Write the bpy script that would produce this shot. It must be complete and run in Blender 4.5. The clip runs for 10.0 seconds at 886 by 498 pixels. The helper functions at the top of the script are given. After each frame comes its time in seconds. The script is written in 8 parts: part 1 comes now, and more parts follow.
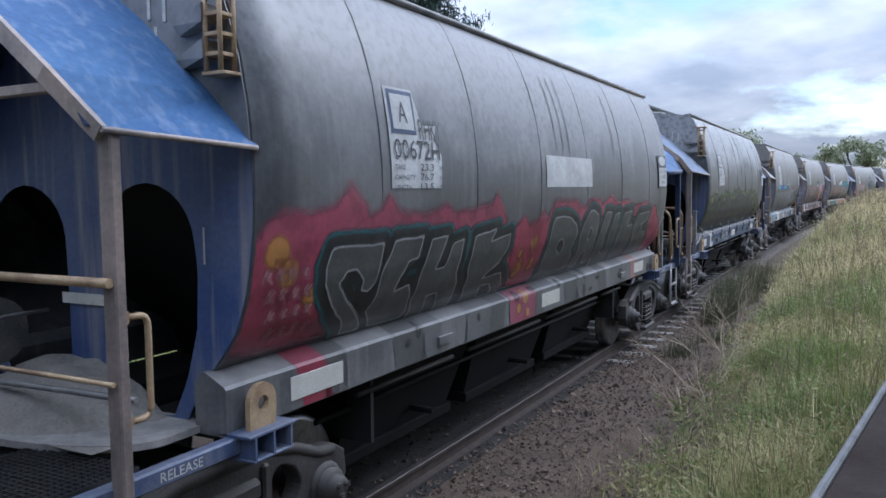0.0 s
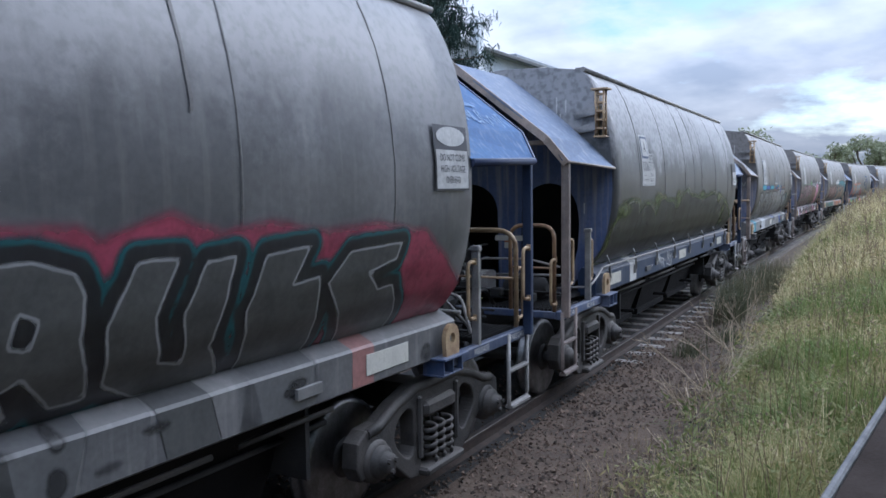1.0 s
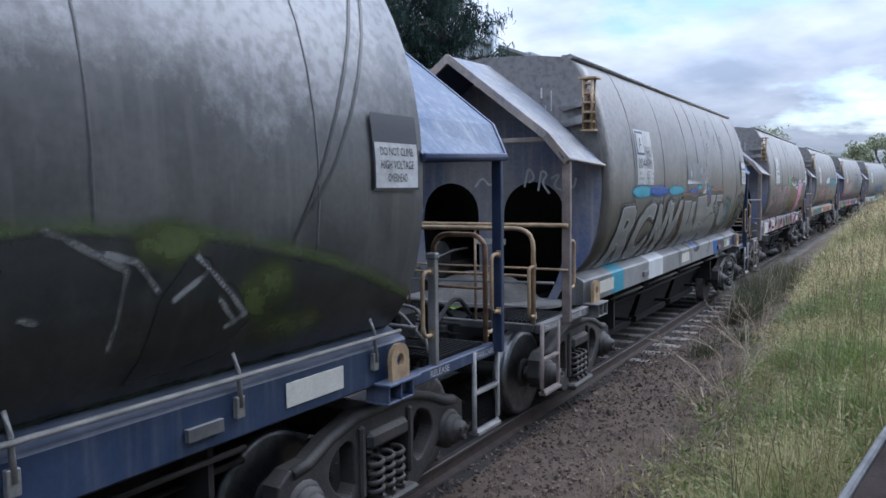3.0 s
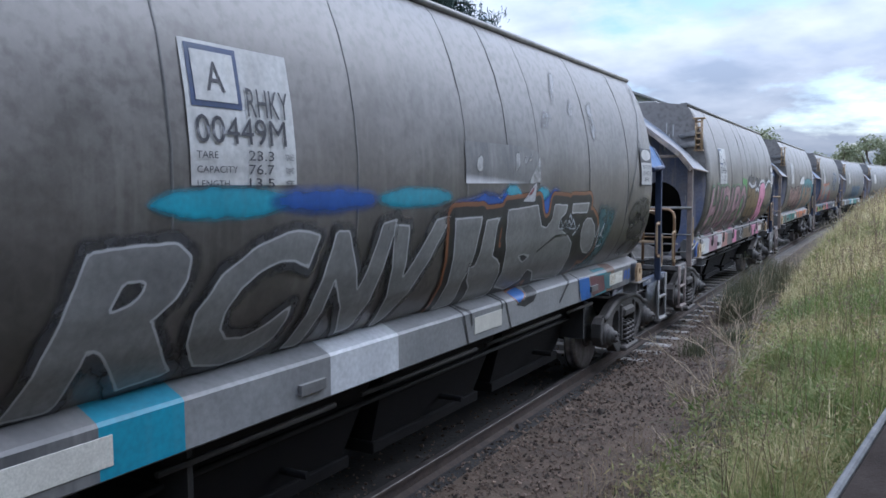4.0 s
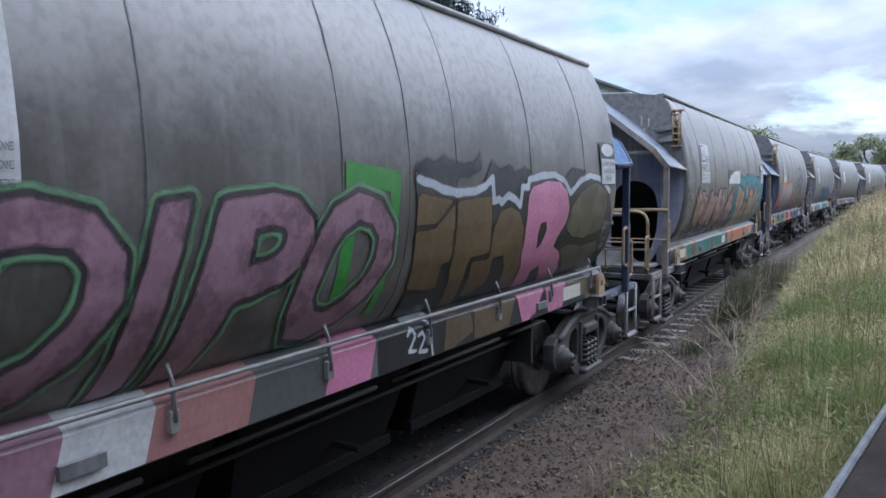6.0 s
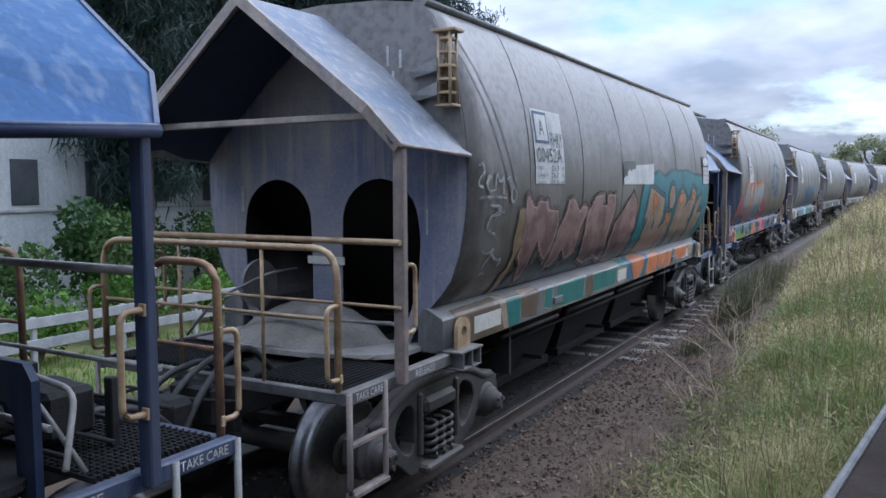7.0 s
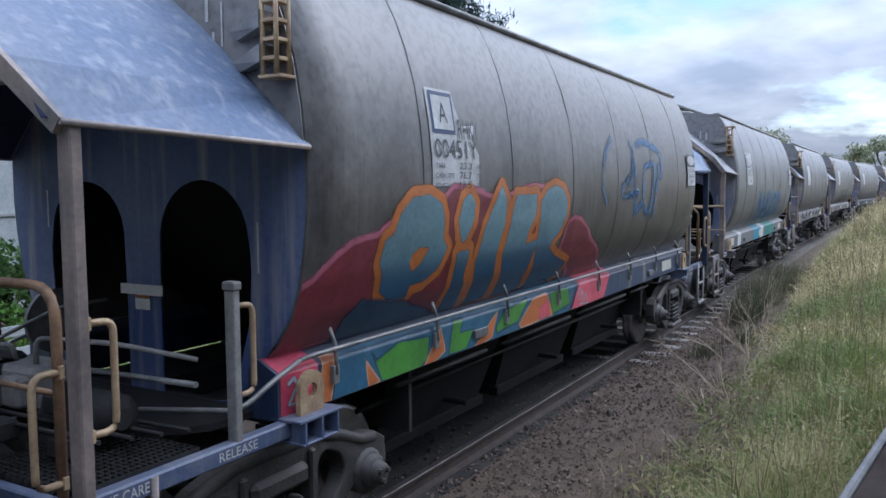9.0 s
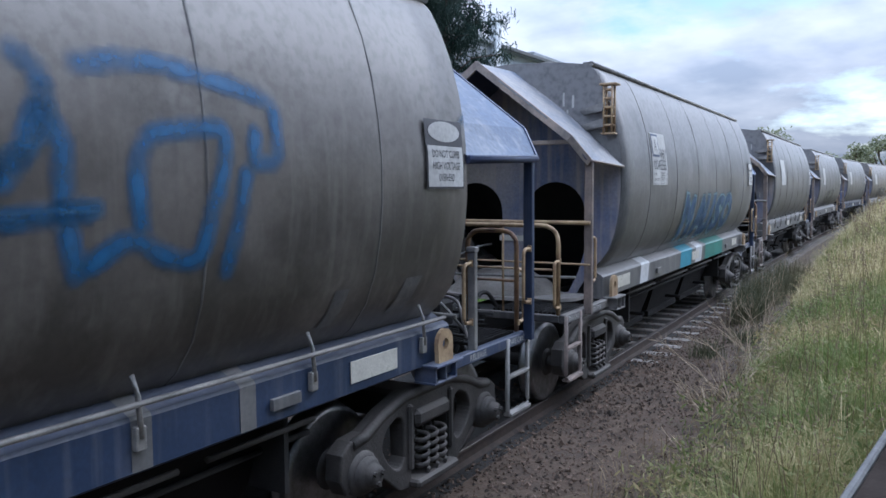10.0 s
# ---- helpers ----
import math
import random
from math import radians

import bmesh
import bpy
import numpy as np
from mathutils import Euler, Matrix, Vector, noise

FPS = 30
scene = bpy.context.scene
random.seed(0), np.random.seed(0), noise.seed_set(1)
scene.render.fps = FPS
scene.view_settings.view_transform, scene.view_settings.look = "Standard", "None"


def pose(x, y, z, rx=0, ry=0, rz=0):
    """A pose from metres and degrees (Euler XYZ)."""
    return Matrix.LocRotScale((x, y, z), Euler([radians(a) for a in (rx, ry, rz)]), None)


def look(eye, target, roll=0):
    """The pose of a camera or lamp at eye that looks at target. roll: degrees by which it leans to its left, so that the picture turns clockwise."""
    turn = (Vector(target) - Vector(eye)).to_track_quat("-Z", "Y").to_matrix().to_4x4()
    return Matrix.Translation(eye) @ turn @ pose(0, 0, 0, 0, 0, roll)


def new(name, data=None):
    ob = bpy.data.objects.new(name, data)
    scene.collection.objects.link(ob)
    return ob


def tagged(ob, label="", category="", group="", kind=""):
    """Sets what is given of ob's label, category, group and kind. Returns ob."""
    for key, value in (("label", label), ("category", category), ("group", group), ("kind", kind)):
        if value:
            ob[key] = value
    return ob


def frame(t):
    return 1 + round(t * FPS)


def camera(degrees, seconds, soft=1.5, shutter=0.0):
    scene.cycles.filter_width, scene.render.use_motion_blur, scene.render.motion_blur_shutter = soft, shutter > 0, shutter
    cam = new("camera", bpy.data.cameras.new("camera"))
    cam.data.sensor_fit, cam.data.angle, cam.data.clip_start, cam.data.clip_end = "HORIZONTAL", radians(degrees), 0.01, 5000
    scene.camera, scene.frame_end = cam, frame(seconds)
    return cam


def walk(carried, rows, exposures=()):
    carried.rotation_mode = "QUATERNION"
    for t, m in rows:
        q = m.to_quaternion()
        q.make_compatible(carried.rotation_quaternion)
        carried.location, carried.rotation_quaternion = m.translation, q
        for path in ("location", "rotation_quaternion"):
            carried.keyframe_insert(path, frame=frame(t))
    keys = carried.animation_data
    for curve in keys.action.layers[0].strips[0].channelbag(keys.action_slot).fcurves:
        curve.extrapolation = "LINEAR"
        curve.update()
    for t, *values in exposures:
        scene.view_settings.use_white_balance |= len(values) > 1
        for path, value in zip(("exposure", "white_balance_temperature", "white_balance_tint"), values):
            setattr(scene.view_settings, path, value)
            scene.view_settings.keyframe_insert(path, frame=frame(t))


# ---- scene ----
cam = camera(58.60, 10.0, soft=1.6)
EYE_Z = 2.432
# seconds, yaw, pitch, roll of the hand-held camera
TURNS = [(0.0, 29.03, -4.32, 0.67), (0.5, 29.08, -4.34, 0.65), (1.0, 29.6, -4.32, 0.77), (1.5, 30.37, -4.26, 0.91),
         (2.0, 30.6, -4.3, 0.96), (2.5, 30.77, -4.42, 0.86), (3.0, 30.63, -4.42, 0.68), (3.7, 30.26, -4.51, 0.44),
         (4.5, 29.94, -4.59, 0.24), (5.0, 29.9, -4.6, 0.3), (6.5, 29.97, -4.6, 0.38), (7.0, 29.98, -4.62, 0.27),
         (7.5, 29.75, -4.62, 0.19), (7.6, 29.7, -4.62, 0.19), (7.7, 29.47, -4.62, 0.19), (7.8, 32.03, -4.61, 0.28),
         (7.9, 31.94, -4.61, 0.28), (8.0, 31.84, -4.61, 0.29), (8.3, 31.77, -4.53, 0.36), (8.5, 31.44, -4.49, 0.39),
         (8.8, 31.2, -4.46, 0.39), (9.0, 30.7, -4.44, 0.39), (9.5, 30.27, -4.47, 0.27), (10.0, 30.78, -4.46, 0.41)]
walk(cam, [(t, pose(0, 0, EYE_Z, 90 + p, r, y)) for t, y, p, r in TURNS], [(0, .76, 5150, 11), (10, .76, 5150, 11)])

# ---- world, sun ----
SUN_AZ, SUN_EL = radians(-38), radians(36)      # bearing to the right of +y: ahead, over the platform
world = bpy.data.worlds.new("sky")
scene.world = world
world.use_nodes = True


def build_world():
    nt = world.node_tree
    nt.nodes.clear()
    N, L = nt.nodes.new, nt.links.new
    out, bg, bg2, mix = N("ShaderNodeOutputWorld"), N("ShaderNodeBackground"), N("ShaderNodeBackground"), N("ShaderNodeMixShader")
    sky = N("ShaderNodeTexSky")
    sky.sky_type, sky.sun_disc = "NISHITA", False
    sky.sun_elevation, sky.sun_rotation, sky.air_density, sky.dust_density = SUN_EL, -SUN_AZ, 1.0, 1.5
    L(sky.outputs[0], bg.inputs[0])
    bg.inputs[1].default_value = 0.105
    tc, sep = N("ShaderNodeTexCoord"), N("ShaderNodeSeparateXYZ")
    L(tc.outputs["Generated"], sep.inputs[0])
    zc = N("ShaderNodeMath"); zc.operation = "MAXIMUM"; zc.inputs[1].default_value = 0.0
    za = N("ShaderNodeMath"); za.operation = "ADD"; za.inputs[1].default_value = 0.24
    L(sep.outputs[2], zc.inputs[0]); L(zc.outputs[0], za.inputs[0])
    dx, dy, comb = N("ShaderNodeMath"), N("ShaderNodeMath"), N("ShaderNodeCombineXYZ")
    for d, i in ((dx, 0), (dy, 1)):
        d.operation = "DIVIDE"
        L(sep.outputs[i], d.inputs[0]); L(za.outputs[0], d.inputs[1]); L(d.outputs[0], comb.inputs[i])
    n1, n2 = N("ShaderNodeTexNoise"), N("ShaderNodeTexNoise")
    n1.inputs["Scale"].default_value, n1.inputs["Detail"].default_value, n1.inputs["Roughness"].default_value = 1.5, 10, .58
    n2.inputs["Scale"].default_value, n2.inputs["Detail"].default_value = 2.6, 9
    mp = N("ShaderNodeMapping"); mp.inputs["Location"].default_value = (2.1, 0.6, 0)
    L(comb.outputs[0], mp.inputs[0]); L(mp.outputs[0], n1.inputs[0]); L(mp.outputs[0], n2.inputs[0])
    r1 = N("ShaderNodeValToRGB")
    r1.color_ramp.elements[0].position, r1.color_ramp.elements[1].position = .40, .52
    L(n1.outputs["Fac"], r1.inputs[0])
    r2 = N("ShaderNodeValToRGB")
    r2.color_ramp.elements[0].position, r2.color_ramp.elements[1].position = .36, .62
    r2.color_ramp.elements[0].color, r2.color_ramp.elements[1].color = (.60, .63, .69, 1), (1.0, .97, .95, 1)
    L(n2.outputs["Fac"], r2.inputs[0]); L(r2.outputs[0], bg2.inputs[0])
    # an overcast sky is about three times as bright overhead as at the horizon
    lum = N("ShaderNodeMath"); lum.operation = "MULTIPLY_ADD"
    lum.inputs[1].default_value, lum.inputs[2].default_value = 2.15, .24
    L(zc.outputs[0], lum.inputs[0]); L(lum.outputs[0], bg2.inputs[1])
    L(r1.outputs[0], mix.inputs[0]); L(bg.outputs[0], mix.inputs[1]); L(bg2.outputs[0], mix.inputs[2])
    L(mix.outputs[0], out.inputs[0])


build_world()
sun = new("sun", bpy.data.lights.new("sun", "SUN"))
sun.data.energy, sun.data.angle, sun.data.color = 1.0, radians(40), (1, .93, .84)
sun.matrix_world = look((0, 0, 30), Vector((0, 0, 30)) - Vector((-math.sin(SUN_AZ) * math.cos(SUN_EL), math.cos(SUN_AZ) * math.cos(SUN_EL), math.sin(SUN_EL))))


# ---- materials ----
def surface(name, a, b, scale=3.0, rough=.6, metal=0.0, bump=.15, fine=40.0, streak=0.0, dust=0.0, dust_col=(.42, .38, .33), lo=.35, hi=.65, stretch=(1, 1, 1), spec=.5, island=0.0, rvar=.14, coat=0.0, pale_top=None):
    """Two-tone worn surface: broad stains, fine grain and relief, vertical streaks, dust on upper faces."""
    m = bpy.data.materials.new(name)
    m.use_nodes = True
    nt = m.node_tree
    N, L = nt.nodes.new, nt.links.new
    bs = nt.nodes["Principled BSDF"]
    tc, oi, mp = N("ShaderNodeTexCoord"), N("ShaderNodeObjectInfo"), N("ShaderNodeMapping")
    L(tc.outputs["Object"], mp.inputs[0])
    rnd = N("ShaderNodeVectorMath"); rnd.operation = "SCALE"; rnd.inputs[0].default_value = (37, 19, 11)
    L(oi.outputs["Random"], rnd.inputs["Scale"]); L(rnd.outputs[0], mp.inputs["Location"])
    mp.inputs["Scale"].default_value = stretch
    n1, n2 = N("ShaderNodeTexNoise"), N("ShaderNodeTexNoise")
    n1.inputs["Scale"].default_value, n1.inputs["Detail"].default_value, n1.inputs["Roughness"].default_value = scale, 6, .6
    n2.inputs["Scale"].default_value, n2.inputs["Detail"].default_value = fine, 4
    L(mp.outputs[0], n1.inputs[0]); L(mp.outputs[0], n2.inputs[0])
    r = N("ShaderNodeMapRange"); r.inputs[1].default_value, r.inputs[2].default_value = lo, hi
    L(n1.outputs["Fac"], r.inputs[0])
    mx = N("ShaderNodeMix"); mx.data_type = "RGBA"
    mx.inputs[6].default_value, mx.inputs[7].default_value = (*a, 1), (*b, 1)
    L(r.outputs[0], mx.inputs[0])
    col = mx.outputs[2]
    if island:
        gi, hs = N("ShaderNodeNewGeometry"), N("ShaderNodeHueSaturation")
        rr = N("ShaderNodeMapRange"); rr.inputs[3].default_value, rr.inputs[4].default_value = 1 - island, 1 + island
        L(gi.outputs["Random Per Island"], rr.inputs[0]); L(rr.outputs[0], hs.inputs["Value"]); L(col, hs.inputs["Color"])
        col = hs.outputs[0]
    g = N("ShaderNodeMix"); g.data_type = "RGBA"; g.blend_type = "MULTIPLY"; g.inputs[0].default_value = .55
    rg = N("ShaderNodeMapRange"); rg.inputs[1].default_value, rg.inputs[2].default_value, rg.inputs[3].default_value, rg.inputs[4].default_value = .3, .7, .7, 1.15
    L(n2.outputs["Fac"], rg.inputs[0]); L(col, g.inputs[6]); L(rg.outputs[0], g.inputs[7])
    col = g.outputs[2]
    if streak:
        m2, n3, r3, s = N("ShaderNodeMapping"), N("ShaderNodeTexNoise"), N("ShaderNodeMapRange"), N("ShaderNodeMix")
        m2.inputs["Scale"].default_value = (9, 9, .55)
        L(mp.outputs[0], m2.inputs[0]); L(m2.outputs[0], n3.inputs[0])
        n3.inputs["Scale"].default_value, n3.inputs["Detail"].default_value = 1.3, 5
        r3.inputs[1].default_value, r3.inputs[2].default_value = .52, .72
        r3.inputs[4].default_value = streak
        L(n3.outputs["Fac"], r3.inputs[0])
        s.data_type = "RGBA"; s.inputs[7].default_value = (*dust_col, 1)
        L(r3.outputs[0], s.inputs[0]); L(col, s.inputs[6])
        col = s.outputs[2]
    if dust:
        ge, sp, rd, s, nd, mu = N("ShaderNodeNewGeometry"), N("ShaderNodeSeparateXYZ"), N("ShaderNodeMapRange"), N("ShaderNodeMix"), N("ShaderNodeTexNoise"), N("ShaderNodeMath")
        L(ge.outputs["Normal"], sp.inputs[0]); L(sp.outputs[2], rd.inputs[0])
        rd.inputs[1].default_value, rd.inputs[2].default_value, rd.inputs[4].default_value = .1, .9, dust
        nd.inputs["Scale"].default_value, nd.inputs["Detail"].default_value = 2.2, 8
        L(mp.outputs[0], nd.inputs[0]); mu.operation = "MULTIPLY"
        L(rd.outputs[0], mu.inputs[0]); L(nd.outputs["Fac"], mu.inputs[1])
        s.data_type = "RGBA"; s.inputs[7].default_value = (*dust_col, 1)
        L(mu.outputs[0], s.inputs[0]); L(col, s.inputs[6])
        col = s.outputs[2]
    if pale_top:
        # chalky pale patches, ragged lower edge; the upper sides' brightness is painted in
        pale, z0, z1 = pale_top
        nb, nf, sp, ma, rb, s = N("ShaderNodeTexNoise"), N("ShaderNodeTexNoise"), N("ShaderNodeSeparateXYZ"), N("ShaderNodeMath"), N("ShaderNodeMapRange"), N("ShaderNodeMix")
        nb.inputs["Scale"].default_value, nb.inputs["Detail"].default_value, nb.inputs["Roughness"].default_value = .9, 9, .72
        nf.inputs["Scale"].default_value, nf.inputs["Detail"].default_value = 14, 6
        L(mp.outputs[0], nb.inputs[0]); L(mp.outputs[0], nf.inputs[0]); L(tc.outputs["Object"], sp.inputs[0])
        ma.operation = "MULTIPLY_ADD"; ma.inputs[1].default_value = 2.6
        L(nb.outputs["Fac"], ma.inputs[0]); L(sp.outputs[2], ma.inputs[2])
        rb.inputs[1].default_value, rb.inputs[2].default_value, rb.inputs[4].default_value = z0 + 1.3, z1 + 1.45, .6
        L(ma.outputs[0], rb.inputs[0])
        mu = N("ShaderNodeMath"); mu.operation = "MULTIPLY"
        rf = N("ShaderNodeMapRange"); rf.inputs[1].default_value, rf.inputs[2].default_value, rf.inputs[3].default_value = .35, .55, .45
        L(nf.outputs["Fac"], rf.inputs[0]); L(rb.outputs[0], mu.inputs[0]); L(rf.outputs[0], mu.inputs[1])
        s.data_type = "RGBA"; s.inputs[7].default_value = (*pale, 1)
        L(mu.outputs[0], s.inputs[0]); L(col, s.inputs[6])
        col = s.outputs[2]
    L(col, bs.inputs["Base Color"])
    bs.inputs["Metallic"].default_value = metal
    bs.inputs["Specular IOR Level"].default_value = spec
    bs.inputs["Coat Weight"].default_value, bs.inputs["Coat Roughness"].default_value = coat, .22
    rr = N("ShaderNodeMapRange"); rr.inputs[3].default_value, rr.inputs[4].default_value = max(rough - rvar, .05), min(rough + rvar, 1)
    L(n1.outputs["Fac"], rr.inputs[0]); L(rr.outputs[0], bs.inputs["Roughness"])
    if bump:
        bp, ad = N("ShaderNodeBump"), N("ShaderNodeMath")
        ad.operation = "ADD"
        L(n1.outputs["Fac"], ad.inputs[0]); L(n2.outputs["Fac"], ad.inputs[1])
        bp.inputs["Strength"].default_value, bp.inputs["Distance"].default_value = bump, .02
        L(ad.outputs[0], bp.inputs["Height"]); L(bp.outputs[0], bs.inputs["Normal"])
    return m


# wagon body paints; their brighter upper sides are put into the colour
GREY = surface("weathered_grey_paint", (.068, .068, .072), (.125, .123, .125), 1.1, .46, 0, .02, 22, .2, .3, (.25, .24, .23), spec=.5, rvar=.12, coat=.12, lo=.44, hi=.60, pale_top=((.25, .245, .25), 2.75, 3.15))
GREY_BROWN = surface("weathered_brown_grey_paint", (.075, .067, .061), (.138, .124, .114), 1.1, .46, 0, .02, 22, .2, .3, (.25, .235, .215), spec=.5, rvar=.12, coat=.12, lo=.44, hi=.60, pale_top=((.27, .255, .245), 2.7, 3.1))
GREY_DARK = surface("dark_washed_paint", (.048, .048, .049), (.082, .081, .08), 1.1, .46, 0, .02, 22, .15, .3, (.25, .24, .23), spec=.5, rvar=.12, coat=.12, lo=.44, hi=.60, pale_top=((.40, .395, .405), 2.85, 3.15))
BROWN_DARK = surface("dark_brown_grey_paint", (.056, .05, .045), (.105, .094, .086), 1.1, .46, 0, .02, 22, .2, .3, (.25, .235, .215), spec=.5, rvar=.12, coat=.12, lo=.44, hi=.60, pale_top=((.25, .235, .225), 2.4, 3.2))
END_BLUE = surface("faded_blue_paint", (.034, .064, .185), (.10, .125, .22), 1.2, .55, 0, .08, 30, .55, .4, (.34, .30, .27))
END_GREY = surface("dusty_grey_blue_paint", (.10, .13, .25), (.34, .31, .305), .75, .6, 0, .08, 30, .6, .4, (.44, .37, .31))
HOOD_BLUE = surface("chalky_blue_roof_paint", (.03, .085, .215), (.065, .135, .27), .8, .62, 0, .1, 26, .18, .05, (.5, .52, .56), spec=.2)
HOOD_PALE = surface("pale_blue_roof_paint", (.115, .155, .245), (.20, .225, .28), .8, .66, 0, .08, 26, .3, .12, (.5, .5, .5), spec=.2)
HOOD_GREY = surface("chalky_grey_roof_paint", (.14, .175, .24), (.32, .305, .30), 1.2, .62, 0, .08, 26, .4, .2, (.5, .47, .44), spec=.25)
SILL_BLUE = surface("dark_blue_sill_paint", (.012, .027, .066), (.026, .043, .092), 2.0, .5, 0, .06, 30, .2, .55, (.24, .235, .245))
SILL_GREY = surface("dusty_grey_sill_paint", (.075, .075, .08), (.15, .147, .144), 2.0, .5, 0, .06, 30, .3, .7, (.33, .315, .305))
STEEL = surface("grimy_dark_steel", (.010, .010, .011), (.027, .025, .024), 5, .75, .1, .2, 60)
# steel below the body, blackened: the shade there is put into its colour
UNDER_SHADE = surface("shade_black_steel", (.004, .004, .005), (.010, .009, .009), 5, .85, 0, .2, 60, spec=.2)
BOGIE = surface("dusty_cast_steel", (.024, .023, .022), (.062, .055, .05), 4, .7, .1, .25, 50, 0, .7, (.2, .178, .16))
RUSTY_RAIL = surface("worn_yellow_rusty_pipe", (.31, .19, .095), (.15, .085, .06), 7, .55, .1, .15, 60)
CREAM_RAIL = surface("worn_cream_pipe", (.45, .33, .19), (.26, .17, .10), 7, .5, .1, .15, 60)
POST_BLUE = surface("dirty_navy_post", (.012, .024, .062), (.028, .042, .088), 5, .55, .1, .12, 60, .1)
CHALKY = surface("chalky_run_mark", (.36, .35, .34), (.50, .49, .47), 9, .9, 0, .1, 50)
# navy of the rolled eaves; also the shade painted under the canopies
LIP_SHADE = surface("navy_lip_and_shade", (.018, .028, .075), (.04, .05, .10), 2, .7, 0, .06, 30)
POST_WORN = surface("rusty_worn_post", (.12, .098, .09), (.25, .195, .165), 3.5, .65, 0, .12, 40, .3, 0, (.3, .27, .24))
TRIM = surface("faded_primer_trim", (.22, .195, .185), (.42, .34, .29), 3.5, .65, 0, .1, 40, .5)
FRAME_GREY = surface("dusty_grey_frame", (.06, .06, .066), (.155, .145, .138), 4, .65, .1, .12, 50, .2, .5, (.34, .31, .28))
FRAME_NAVY = surface("scuffed_navy_frame", (.02, .035, .085), (.055, .07, .12), 4, .55, .1, .1, 50, .3, .4, (.2, .2, .21))
FRAME_BLUE = surface("scuffed_blue_frame", (.04, .065, .15), (.11, .125, .18), 4, .55, .1, .1, 50, .3, .4, (.28, .27, .27))
GALV = surface("dull_grey_steel", (.17, .165, .16), (.30, .285, .27), 5, .5, .3, .12, 60)
DECK = surface("dusty_deck_plate", (.24, .225, .215), (.42, .39, .36), 2.5, .8, 0, .2, 30)
GRAIN = surface("dusty_spilt_grain", (.20, .18, .16), (.33, .30, .265), 3, .95, 0, .5, 45)
WHEEL = surface("dark_wheel_steel", (.022, .021, .021), (.05, .045, .042), 6, .6, .3, .1, 50)
TREAD = surface("polished_wheel_tread", (.28, .28, .285), (.16, .16, .165), 8, .4, 1, .02, 60)
RUBBER = surface("dirty_rubber_hose", (.02, .02, .022), (.06, .057, .055), 8, .6, 0, .1, 60)
WHITE = surface("dirty_white_decal", (.54, .54, .53), (.40, .39, .38), 3, .65, 0, .03, 30, .2)
INK = surface("black_lettering", (.02, .02, .03), (.035, .035, .045), 5, .5, 0, 0, 40)
NAVY = surface("navy_lettering", (.02, .04, .10), (.03, .05, .13), 5, .5, 0, 0, 40)
REFLECTOR = surface("pale_reflector_plate", (.60, .58, .52), (.50, .48, .43), 6, .3, 0, .05, 90)
SEAM = surface("weld_seam", (.07, .066, .066), (.14, .135, .13), 3, .5, 0, .05, 50, spec=.4, coat=.1)


def spray(name, a, b=None):
    return surface("spray_" + name, a, b or tuple(c * .72 for c in a), 1.4, .48, 0, .02, 26, .07, .2, (.2, .19, .18), spec=.45, rvar=.1, coat=.1)


SOFT = {}


